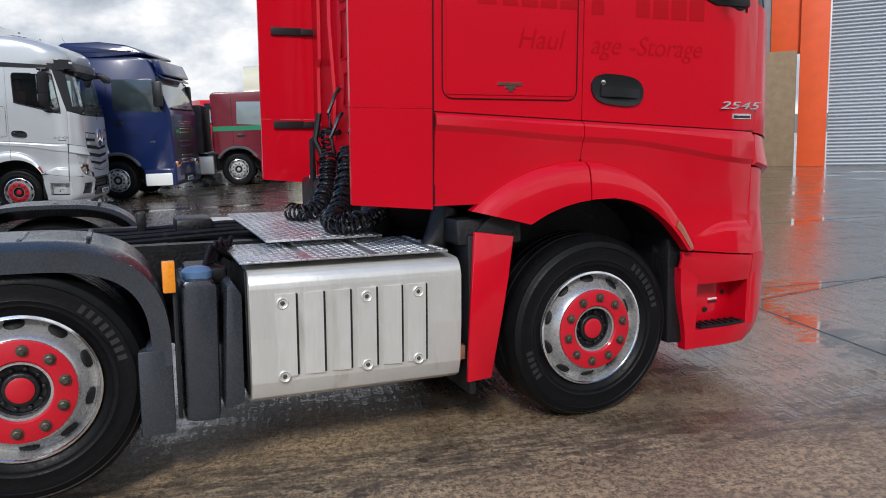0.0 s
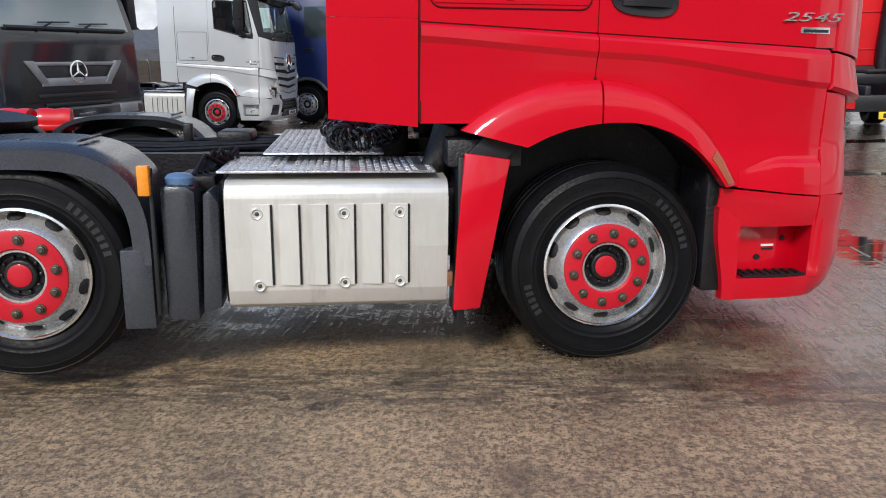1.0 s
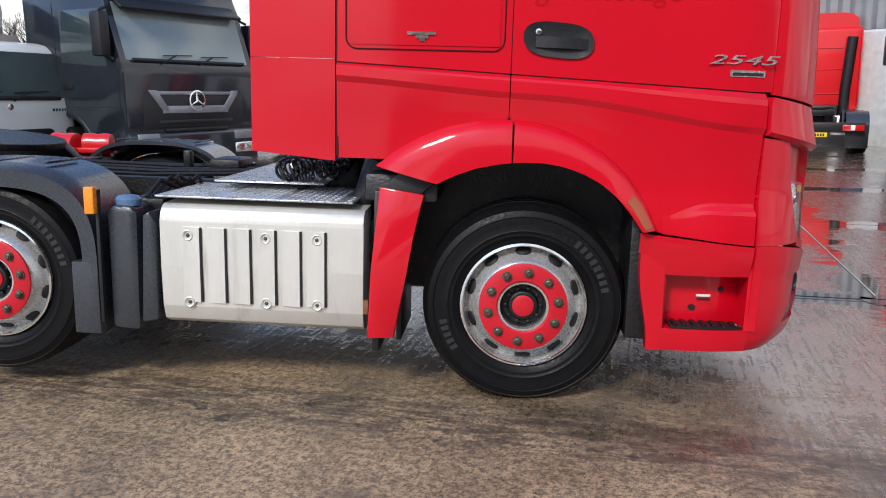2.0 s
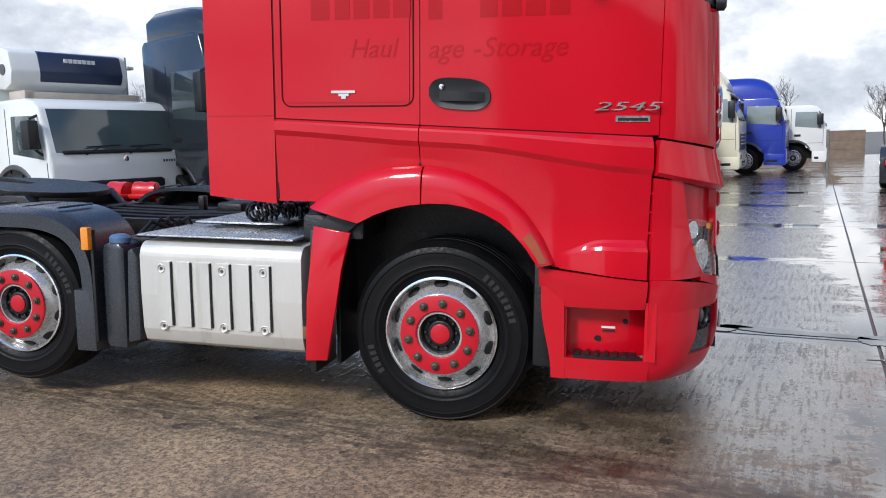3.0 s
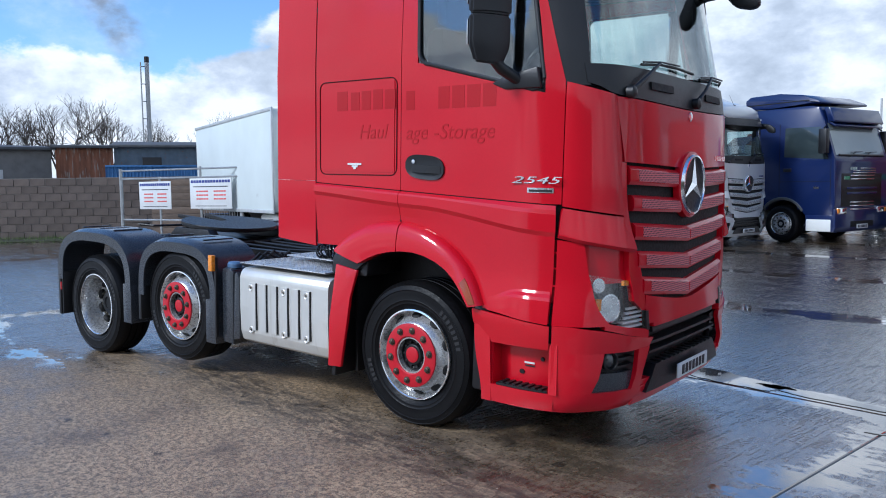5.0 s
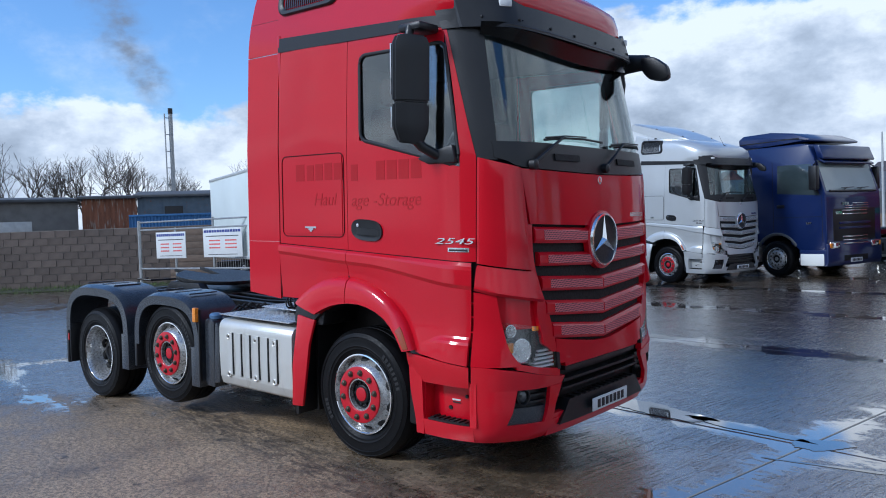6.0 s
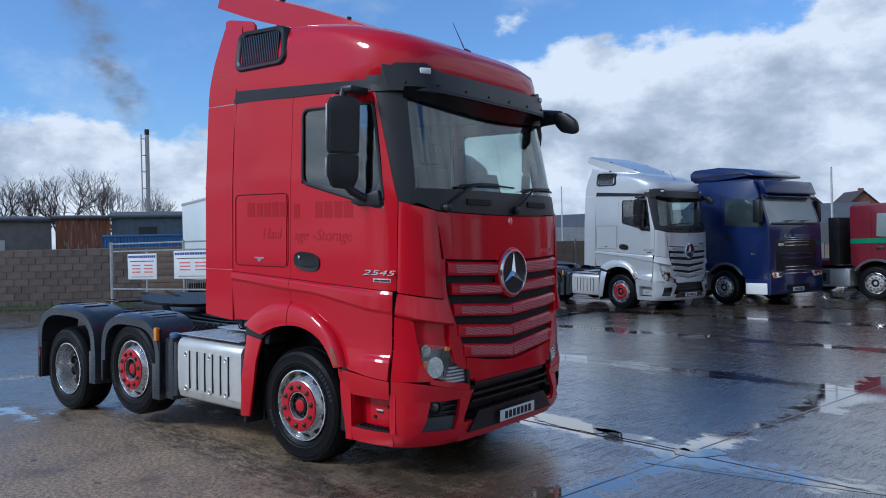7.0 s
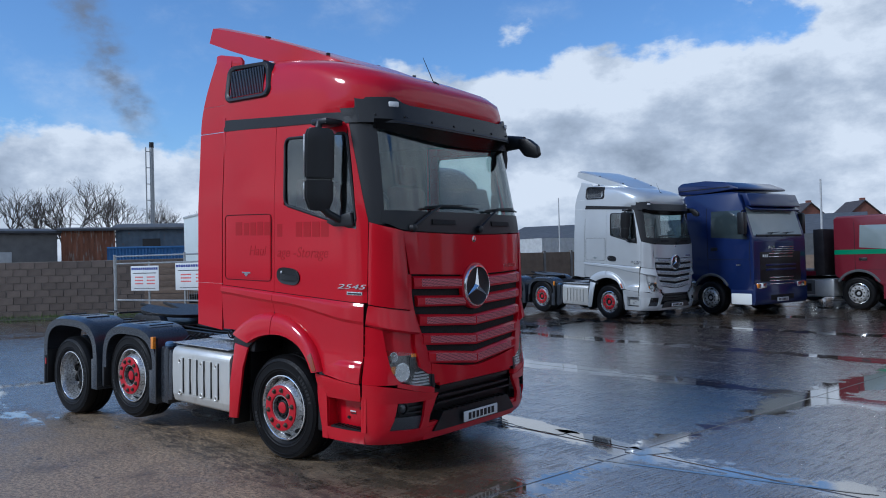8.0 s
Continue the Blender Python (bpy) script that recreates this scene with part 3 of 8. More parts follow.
    cap = part("hub_cap", bm, CHASSIS, hub)
    if not dish:
        bm = B()
        lathe(bm, [(0.052, -0.017 * k), (0.052, -0.024 * k), (0.044, -0.028 * k), (0.01, -0.029 * k)], (0, 0, 0), "y", 24)
        part("hub_disc", bm, ring, cap)
    return hub


# ---- the tall-cab tractor unit ----
FRONT = [(0.22, 1.36), (0.30, 1.41), (0.5, 1.44), (0.75, 1.43), (0.9, 1.415), (1.65, 1.39), (2.08, 1.37), (2.2, 1.355), (3.15, 1.15), (3.3, 1.16), (3.42, 1.12), (3.52, 0.98), (3.62, 0.72), (3.70, 0.42), (3.77, 0.05), (3.82, -0.35)]
WIDE = [(0.22, 1.22), (0.85, 1.24), (1.0, 1.25), (2.4, 1.25), (3.15, 1.20), (3.4, 1.18), (3.52, 1.165), (3.62, 1.13), (3.70, 1.06), (3.77, 0.92), (3.82, 0.68)]
NOSE = 0.6
_unit = {}


def unit_corner(s):
    """The cab's plan as a rounded corner: s = 0 at the middle of the front, 1 where the flat side begins."""
    key = round(s, 5)
    if key not in _unit:
        c, q = math.cos(s * math.pi / 2), math.sin(s * math.pi / 2)
        lo, hi = 0.5, 1.5
        for _ in range(30):
            r = (lo + hi) / 2
            if (r * q) ** 4 + (r * c) ** 2 < 1:
                lo = r
            else:
                hi = r
        _unit[key] = (lo * c, lo * q)
    return _unit[key]


def cab_at(s, z, side, off=0.0):
    def flat(q):
        f, w = table(FRONT, z), table(WIDE, z)
        if q <= 1:
            u, v = unit_corner(max(q, 0))
            return Vector((f - NOSE + NOSE * u, side * w * v, z))
        return Vector((f - NOSE - (q - 1), side * w, z))

    p = flat(s)
    if off:
        if s >= 1:
            n = Vector((0, side, 0))
        else:
            d = flat(min(s + 0.02, 1)) - flat(max(s - 0.02, 0))
            n = Vector((side * d.y, -side * d.x, 0)).normalized()
            if n.x < 0:
                n = -n
        p = p + off * n
    return p


def s_x(x, z):
    f = table(FRONT, z)
    if x <= f - NOSE:
        return 1 + (f - NOSE - x)
    lo, hi = 0.0, 1.0
    for _ in range(24):
        q = (lo + hi) / 2
        if f - NOSE + NOSE * unit_corner(q)[0] > x:
            lo = q
        else:
            hi = q
    return lo


def s_y(y, z):
    w, lo, hi = table(WIDE, z), 0.0, 1.0
    for _ in range(24):
        q = (lo + hi) / 2
        if w * unit_corner(q)[1] < abs(y):
            lo = q
        else:
            hi = q
    return lo


def skin(bm, fn, n, m, side, off=0.0, thick=0.014):
    """A body panel that follows the cab: fn(a, b) gives (s, z); off may be a function of (a, b)."""
    o = off if callable(off) else lambda a, b: off
    return sheet(bm, lambda a, b: cab_at(*fn(a, b), side, o(a, b)), n, m, lambda a, b: cab_at(*fn(a, b), side, o(a, b) - thick))


def by_x(xa, xb, za, zb):
    """fn for skin(): x from xa to xb, z between two lines, each a number or a function of x."""
    fa, fb = (q if callable(q) else (lambda x, q=q: q) for q in (za, zb))

    def fn(a, b):
        x = xa + (xb - xa) * a
        z = fa(x) + (fb(x) - fa(x)) * b
        return s_x(x, z), z

    return fn


def by_y(ya, yb, za, zb):
    fa, fb = (q if callable(q) else (lambda y, q=q: q) for q in (za, zb))
    ga, gb = (q if callable(q) else (lambda z, q=q: q) for q in (ya, yb))

    def fn(a, b):
        y0 = ga((fa(0) + fb(0)) / 2) * (1 - a) + gb((fa(0) + fb(0)) / 2) * a
        z = fa(y0) + (fb(y0) - fa(y0)) * b
        y = ga(z) * (1 - a) + gb(z) * a
        return s_y(y, z), z

    return fn


def crease(x):
    return 1.585 - 0.047 * (x + 0.88)


ARCH_OUT = [(-0.69, 1.12), (-0.60, 1.19), (-0.50, 1.25), (-0.36, 1.308), (-0.22, 1.338), (-0.10, 1.346), (0.02, 1.338), (0.14, 1.312), (0.25, 1.268), (0.36, 1.203), (0.46, 1.115), (0.54, 1.01), (0.605, 0.88)]
ARCH_IN = [(-0.40, 1.05), (-0.31, 1.095), (-0.22, 1.128), (-0.12, 1.15), (-0.02, 1.161), (0.08, 1.161), (0.17, 1.147), (0.26, 1.118), (0.34, 1.077), (0.41, 1.022), (0.47, 0.958), (0.535, 0.868)]


def arch_edge(pts, t):
    """A point of an arch's edge; both edges pass the vertical seam at t = 0.5."""
    x0, xm, x1 = pts[0][0], -0.062, pts[-1][0]
    x = x0 + (xm - x0) * 2 * t if t < 0.5 else xm + (x1 - xm) * (2 * t - 1)
    return x, table(pts, x)


def arch_inner(t):
    return arch_edge(ARCH_IN, t)


def arch_line(x):
    return table(ARCH_OUT, x)


def window_sill(x):
    return 2.365 - 0.25 * max(-0.1, x)


def door_front(z):
    return 1.075 - 0.28 * max(0.0, z - 2.18)


def band_low(x):
    return 3.112 - 0.030 * (x + 0.88)


def band_high(x):
    return 3.222 - 0.050 * (x + 0.88)


def bars_row(bm, n, w, h, gap, m, depth=0.003, skip=()):
    """Unread characters as plain upright bars in a row."""
    total = n * w + (n - 1) * gap
    for i in range(n):
        if i in skip:
            continue
        x = -total / 2 + i * (w + gap)
        box(bm, x, x + w, -h / 2, h / 2, 0, depth, 0, m=m)
    return bm


def bar_parts(name, n, w, h, gap, m, depth, mat, parent):
    """Unread characters, each bar a part of its own."""
    total = n * w + (n - 1) * gap
    for i in range(n):
        bm = B()
        x = -total / 2 + i * (w + gap)
        box(bm, x, x + w, -h / 2, h / 2, 0, depth, 0, m=m)
        part(name, bm, mat, parent)


def facing(p, side=-1, rx=90):
    """Writing laid on a side of a vehicle: x along it, y up."""
    return Matrix.Translation(p) @ (Matrix.Rotation(radians(90), 4, "X") if side < 0 else Matrix.Rotation(math.pi, 4, "Z") @ Matrix.Rotation(radians(90), 4, "X"))


FRONTWARD = Matrix.Rotation(radians(90), 4, "Z") @ Matrix.Rotation(radians(90), 4, "X")


def cab_side(truck, side, body, letters):
    near = side < 0
    # --- lower skirt panels over the wheel arch, with a proud shoulder under the crease
    def shoulder(x):
        return 0.055 + 0.02 * smooth01((x + 0.86) / 0.8) + 0.075 * smooth01((x - 0.1) / 0.95)

    def skirt(x0, x1, low):
        def fn(a, b):
            x = x0 + (x1 - x0) * a
            top = crease(x) - 0.004
            step = top - shoulder(x)
            if b >= 0.7:
                z = step + (top - step) * (b - 0.7) / 0.3
            elif b >= 0.6:
                z = step - 0.028 * (0.7 - b) / 0.1
            else:
                z = low(x) + (step - 0.028 - low(x)) * b / 0.6
            return s_x(x, z), z

        return fn

    def swell(a, b):
        if b >= 0.7:
            return 0.031 - 0.006 * (b - 0.7) / 0.3 - 0.022 * smooth01((b - 0.93) / 0.07)
        if b >= 0.6:
            return 0.014 + 0.017 * (b - 0.6) / 0.1
        return -0.014 + 0.028 * b / 0.6

    bm = B()
    skin(bm, skirt(-0.8735, -0.0865, lambda x: max(1.15, arch_line(x) - 0.02) if x > -0.7 else 1.15), 26, 20, side, swell)
    part("lower_sleeper_panel", bm, body, truck, "", 9)
    bm = B()
    skin(bm, skirt(-0.0815, 1.044, lambda x: arch_line(x) - 0.02 if x < 0.585 else 0.868 - 0.10 * (x - 0.545)), 40, 20, side, swell)
    part("lower_door_panel", bm, body, truck, "", 9)
    # pressed ridge over the step
    bm = B()
    skin(bm, by_x(0.63, 1.034, lambda x: 0.864 - 0.10 * (x - 0.545), lambda x: 0.93 + 0.075 * smooth01((x - 0.6) / 0.25)), 14, 10, side, lambda a, b: -0.006 + 0.036 * smooth01(a * 1.3) * (1 - smooth01((b - 0.72) / 0.28)), 0.02)
    part("pressed_ridge", bm, body, truck, "", 12)
    for a0, a1 in ((0.0, 0.496), (0.504, 1.0)):
        bm = B()

        def fn(a, b, a0=a0, a1=a1):
            t = a0 + (a1 - a0) * a
            (xi, zi), (xo, zo) = arch_inner(t), arch_edge(ARCH_OUT, t)
            x, z = xi + (xo - xi) * b, zi + (zo - zi) * b
            return s_x(x, z), z

        skin(bm, fn, 22, 8, side, lambda a, b: 0.012 + 0.060 * math.sqrt(max(0.0, 1 - (0.1 + 0.9 * b) ** 2.4)), 0.07)
        part("arch_flare", bm, body, truck)
    # side marker lens set into the arch's front end
    bm = B()

    def lens(a, b):
        t = 0.925 + 0.070 * a
        (xi, zi), (xo, zo) = arch_inner(t), arch_edge(ARCH_OUT, t)
        q = 0.22 + 0.48 * b
        x, z = xi + (xo - xi) * q, zi + (zo - zi) * q
        return s_x(x, z), z

    skin(bm, lens, 6, 4, side, lambda a, b: 0.017 + 0.060 * math.sqrt(max(0.0, 1 - (0.1 + 0.9 * (0.22 + 0.48 * b)) ** 2.4)), 0.02)
    part("side_marker_lens", bm, ORANGE_DIM, truck, "amber side marker lens")
    # --- sleeper and door
    bm = B()
    skin(bm, by_x(-0.8735, -0.0865, lambda x: crease(x) + 0.003, lambda x: band_low(x) + 0.012), 10, 22, side, lambda a, b: 0.010 * math.sin(math.pi * min(1, a * 1.1)) * smooth01((b - 0.45) * 4))
    sleeper = part("sleeper_panel", bm, body, truck)
    bm = B()
    lo, hi, z0, z1 = -0.834, -0.118, 1.645, 2.275
    loop = []
    for cx, cz, a0 in ((hi - 0.05, z0 + 0.05, 270), (hi - 0.05, z1 - 0.05, 0), (lo + 0.05, z1 - 0.05, 90), (lo + 0.05, z0 + 0.05, 180)):
        for k in range(5):
            t = radians(a0 + 22.5 * k)
            loop.append((cx + 0.05 * math.cos(t), cz + 0.05 * math.sin(t)))
    rim = [cab_at(s_x(x, z), z, side, 0.0025) for x, z in loop]
    tube(bm, rim, 0.0035, 6, True)
    part("hatch_gap", bm, GAP if body is RED else SHADOW, sleeper)
    bm = B()
    skin(bm, by_x(lo + 0.02, hi - 0.02, z0 + 0.02, z1 - 0.02), 6, 6, side, 0.005, 0.01)
    hatch = part("locker_hatch", bm, body, sleeper)
    bm = B()
    for x0, x1, z in ((-0.555, -0.425, 1.71), (-0.515, -0.46, 1.695), (-0.50, -0.475, 1.682)):
        skin(bm, by_x(x0, x1, z, z + 0.013), 4, 1, side, 0.012, 0.008)
    part("hatch_badge", bm, CHROME, hatch, "small chrome badge")
    bm = B()
    skin(bm, by_x(-0.0815, 0.965, lambda x: crease(x) + 0.003, window_sill), 22, 14, side)
    skin(bm, lambda a, b: (lambda z: (s_x(0.965 + (door_front(z) - 0.965) * a, z), z))((crease(1.0) + 0.003) * (1 - b) + 2.13 * b), 3, 10, side)
    skin(bm, by_x(-0.0815, 0.05, window_sill, lambda x: band_low(x) + 0.012), 3, 12, side)
    skin(bm, by_x(0.05, 0.82, 2.955, lambda x: band_low(x) + 0.012), 14, 2, side)

    def post(a, b):
        z = 2.12 + (3.07 - 2.12) * b
        xa, xb = 0.968 - 0.16 * b ** 1.4, door_front(z)
        return s_x(xa + (xb - xa) * a, z), z

    skin(bm, post, 3, 14, side)
    door = part("door", bm, body, truck, "red cab door with faded lettering" if letters else "")
    # window: seal and pane
    pts = []
    for x, z, r, a0 in ((0.155, 2.425, 0.09, 180), (0.895, 2.205, 0.06, 270), (0.775, 2.905, 0.055, 0), (0.105, 2.905, 0.06, 90)):
        for k in range(5):
            t = radians(a0 + 22.5 * k)
            pts.append(cab_at(s_x(x + r * math.cos(t), z + r * math.sin(t)), z + r * math.sin(t), side, 0.003))
    bm = B()
    tube(bm, pts, 0.013, 8, True)
    part("window_seal", bm, BLACK, door, "black rubber window seal")
    bm = B()
    skin(bm, by_x(0.03, 0.975, lambda x: window_sill(x) - 0.02, 2.98), 8, 8, side, -0.012, 0.004)
    pane = part("side_window", bm, GLASS, door, "tinted side window")
    pane.visible_shadow = False
    # handle: bowl, lip, grip, lock
    bm = B()
    bean = lambda x: 0.076 * max(0.0, 1 - abs((x - 0.12) / 0.157) ** 3.2) ** 0.45
    skin(bm, by_x(-0.035, 0.275, lambda x: 1.70 - 0.08 * (x - 0.12) - bean(x), lambda x: 1.70 - 0.08 * (x - 0.12) + bean(x)), 22, 6, side, lambda a, b: 0.012 - 0.008 * smooth01(4 * min(a, 1 - a, b, 1 - b)), 0.02)
    handle = part("door_handle", bm, BLACK, door, "black plastic recessed door handle")
    bm = B()
    skin(bm, by_x(0.02, 0.25, lambda x: 1.668 - 0.03 * x, lambda x: 1.718 - 0.05 * x), 8, 2, side, lambda a, b: 0.012 + 0.016 * math.sin(math.pi * a), 0.02)
    part("grip", bm, BLACK, handle)
    bm = B()
    lathe(bm, [(0.013, 0.0), (0.013, side * 0.004), (0.009, side * 0.005)], cab_at(s_x(0.03, 1.735), 1.735, side, 0.008), "y", 14)
    part("lock", bm, CHROME, handle)
    # --- seams showing the dark gap
    bm = B()
    for x in (-0.876, -0.084):
        skin(bm, by_x(x - 0.007, x + 0.007, 1.16 if x < -0.5 else arch_line(x), 3.09), 1, 18, side, -0.006, 0.01)
    skin(bm, by_x(-0.87, 1.05, lambda x: crease(x) - 0.012, lambda x: crease(x) + 0.012), 30, 1, side, -0.006, 0.01)
    part("panel_gap", bm, GAP if body is RED else SHADOW, truck)
    # --- rear wind deflector behind the cab
    for k, (z0, z1) in enumerate(((1.17, 1.5965), (1.5985, 3.106), (3.114, 3.378), (3.382, 3.82))):
        bm = B()

        def fn(a, b, z0=z0, z1=z1):
            zz = z0 + (z1 - z0) * b
            back, fore = -1.275 + 0.24 * smooth01((zz - 3.1) / 0.9) * (zz - 2.9), -0.884 + 0.06 * smooth01((zz - 3.3) / 0.5)
            x = back + (fore - back) * a
            z = zz - (0.035 * a if k == 0 else 0) * (1 - b)
            return s_x(x, min(z, 3.2)), z

        def place(a, b, o, fn=fn):
            s, z = fn(a, b)
            p = cab_at(s, min(z, 3.2), side, o)
            p.z = z
            p.x = min(p.x, -0.80)
            p.y -= side * 0.10 * max(0, z - 3.2)
            return p

        sheet(bm, lambda a, b: place(a, b, 0.002 + 0.01 * (1 - a)), 5, 8 if k == 1 else 3, lambda a, b: place(a, b, -0.022))
        part("side_deflector", bm, body, truck)
    bm = B()
    prism(bm, [(-1.10, 3.74), (-0.66, 3.70), (-0.66, 3.80), (-0.70, 3.84), (-1.02, 3.905), (-1.08, 3.90)], "y", side * 1.08, side * 1.13, 0.012)
    part("deflector_tip", bm, body, truck)
    for z in (1.53, 2.18, 2.75):
        bm = B()
        box(bm, -1.19, -0.97, side * 1.21 - 0.012, side * 1.21 + 0.012, z, z + 0.055, 0.006)
        box(bm, -0.98, -0.87, side * 1.20 - 0.02, side * 1.20 + 0.02, z + 0.005, z + 0.05, 0.006)
        part("deflector_hinge", bm, BLACK, truck, "black steel hinge arm")
    # --- dark waist band and intake
    bm = B()
    skin(bm, by_x(-0.885, 0.95, band_low, band_high), 20, 3, side, lambda a, b: 0.013 + 0.006 * b, 0.03)
    part("waist_band", bm, BLACK, truck, "black band under the roof")
    bm = B()
    loop = []
    for cx, cz, a0 in ((-0.27, 3.475, 270), (-0.30, 3.655, 0), (-0.79, 3.675, 90), (-0.80, 3.475, 180)):
        for k in range(6):
            t = radians(a0 + 18 * k)
            loop.append((cx + 0.09 * math.cos(t), cz + 0.085 * math.sin(t)))
    rows = []
    for grow, y in ((1.0, 1.0), (1.0, 1.175), (0.975, 1.215), (0.93, 1.228), (0.80, 1.222), (0.76, 1.205)):
        rows.append([bm.verts.new((-0.54 + (x + 0.54) * (grow if grow > 0.9 else grow + 0.05), side * (y - 0.16 * (z - 3.39)), 3.565 + (z - 3.565) * grow)) for x, z in loop])
    for p, q in zip(rows, rows[1:]):
        for k in range(len(p)):
            bm.faces.new((p[k], p[(k + 1) % len(p)], q[(k + 1) % len(p)], q[k]))
    intake = part("air_intake", bm, BLACK, truck, "black plastic air intake with slats")
    bm = B()
    sheet(bm, lambda a, b: Vector((-0.82 + 0.53 * a, side * (1.175 - 0.16 * (0.03 + 0.29 * b)), 3.42 + 0.29 * b)), 2, 2, lambda a, b: Vector((-0.82 + 0.53 * a, side * (1.13 - 0.16 * (0.03 + 0.29 * b)), 3.42 + 0.29 * b)))
    part("slat_back", bm, SHADOW, intake)
    for k in range(21):
        x = -0.80 + 0.0245 * k
        bm = B()
        box(bm, x, x + 0.010, side * 1.07, side * 1.208, 3.44, 3.70, 0)
        for v in bm.verts:
            v.co.y -= side * 0.16 * (v.co.z - 3.39)
        part("intake_slat", bm, GREY_PLASTIC, intake)
    # --- step box below the door
    bm = B()
    skin(bm, by_x(0.535, 1.045, lambda x: 0.665 + 0.10 * smooth01((0.66 - x) / 0.12), lambda x: 0.856 - 0.10 * (x - 0.545)), 14, 8, side, lambda a, b: 0.020 - 0.03 * (1 - b) ** 2, 0.02)
    part("step_flap", bm, body, truck)
    bm = B()

    def leg(a, b):
        z = 0.262 + 0.50 * b
        x0 = 0.60 - 0.055 * smooth01(b * 1.1)
        return s_x(x0 + (0.668 - 0.01 * b - x0) * a, z), z

    skin(bm, leg, 4, 10, side, 0.0, 0.10)
    step = part("step_box", bm, body, truck)
    bm = B()
    skin(bm, by_x(0.665, 1.07, 0.262, 0.376), 12, 4, side, lambda a, b: -0.012 * (1 - b) ** 2, 0.26)
    part("step_sill", bm, body, step)
    bm = B()
    skin(bm, by_x(0.66, 1.16, 0.36, 0.72), 12, 6, side, -0.17, 0.02)
    part("step_back", bm, body, step)
    bm = B()
    box(bm, 0.655, 0.672, side * 1.05, side * 1.20, 0.372, 0.68, 0.0)
    part("step_cheek", bm, body, step)
    bm = B()
    box(bm, 1.045, 1.10, side * 0.90, side * 1.178, 0.372, 0.70, 0.0)
    part("step_cheek", bm, body, step)
    bm = B()
    skin(bm, by_x(0.705, 1.04, 0.378, 0.394), 6, 1, side, -0.004, 0.15)
    tread = part("step_tread", bm, BLACK, step, "black ribbed step tread")
    for k in range(7):
        x = 0.72 + 0.045 * k
        bm = B()
        box(bm, x, x + 0.022, side * 1.075, side * 1.20, 0.393, 0.404, 0.002)
        part("tread_rib", bm, CHASSIS, tread)
    bm = B()
    skin(bm, by_x(0.84, 0.93, 0.540, 0.552), 3, 1, side, -0.164, 0.004)
    part("step_sticker", bm, PLATE_WHITE, step)
    bm = B()
    skin(bm, by_x(0.845, 0.93, 0.520, 0.530), 3, 1, side, -0.164, 0.004)
    part("step_sticker", bm, INK, step)
    for x, z, r in ((0.82, 0.475, 0.018), (1.0, 0.58, 0.014)):
        bm = B()
        lathe(bm, [(r, 0), (r - 0.002, side * 0.006)], cab_at(s_x(x, z), z, side, -0.166), "y", 12)
        part("step_plug", bm, SHADOW, step)
    # --- wheel arch liner
    bm = B()
    lin = lambda t: (arch_inner(t)[0], arch_inner(t)[1])
    sheet(bm, lambda a, b: Vector((lin(a)[0], side * (0.70 + 0.52 * b), lin(a)[1] + 0.005)), 16, 2, lambda a, b: Vector((lin(a)[0] * 1.02, side * (0.70 + 0.52 * b), lin(a)[1] + 0.03)))
    box(bm, -0.75, -0.40, side * 0.72, side * 1.19, 0.95, 1.08, 0.02)
    box(bm, 0.50, 0.62, side * 0.75, side * 1.17, 0.30, 0.95, 0.02)
    box(bm, -0.6, 0.6, side * 0.68, side * 0.72, 0.45, 1.25, 0)
    part("arch_liner", bm, CHASSIS, truck)
    # --- red mudguard flap behind the front wheel
    bm = B()
    prism(bm, [(-0.672, 1.02), (-0.462, 0.99), (-0.505, 0.80), (-0.535, 0.62), (-0.592, 0.26), (-0.72, 0.25), (-0.705, 0.62)], "y", side * 1.252, side * 1.215, 0.006)
    part("mudguard_panel", bm, body, truck)
    bm = B()
    prism(bm, [(-0.66, 1.015), (-0.48, 0.99), (-0.40, 1.06), (-0.55, 1.12)], "y", side * 1.235, side * 0.9, 0.008)
    box(bm, -0.70, -0.665, side * 1.22, side * 0.85, 0.18, 1.0, 0.008)
    part("mudguard_back", bm, BLACK, truck)
    # --- mirrors
    mirror = new("mirror")
    mirror.parent = truck
    # tall tapered housing in two shells that meet at a seam
    foot = [(0.635, 1.515), (0.67, 1.525), (0.735, 1.48), (0.785, 1.395), (0.80, 1.32), (0.78, 1.30), (0.745, 1.305)]
    ctr = (0.71, 1.42)
    for z0, z1, n, nm in ((2.29, 2.545, 6, "lower_housing"), (2.55, 2.985, 8, "upper_housing")):
        bm = B()
        rows = []
        for k in range(n + 1):
            z = z0 + (z1 - z0) * k / n
            q = 1.0 - 0.30 * smooth01((2.40 - z) / 0.12) - 0.20 * smooth01((z - 2.93) / 0.06) - (0.02 if nm == "lower_housing" else 0.0)
            rows.append([bm.verts.new((ctr[0] + (x - ctr[0]) * q - 0.02 * (2.98 - z), side * (ctr[1] + (y - ctr[1]) * q), z - 0.09 * (x - 0.615) * smooth01((2.6 - z) / 0.3))) for x, y in foot])
        for p, q in zip(rows, rows[1:]):
            for k in range(len(p)):
                bm.faces.new((p[k], p[(k + 1) % len(p)], q[(k + 1) % len(p)], q[k]))
        for ring in (rows[0], rows[-1]):
            bm.faces.new(ring)
        bmesh.ops.recalc_face_normals(bm, faces=bm.faces)
        bmesh.ops.bevel(bm, geom=[e for e in bm.edges if e.calc_face_angle(0) > 0.5], offset=0.012, segments=2, affect="EDGES")
        part(nm, bm, BLACK, mirror, "large black plastic mirror housing")
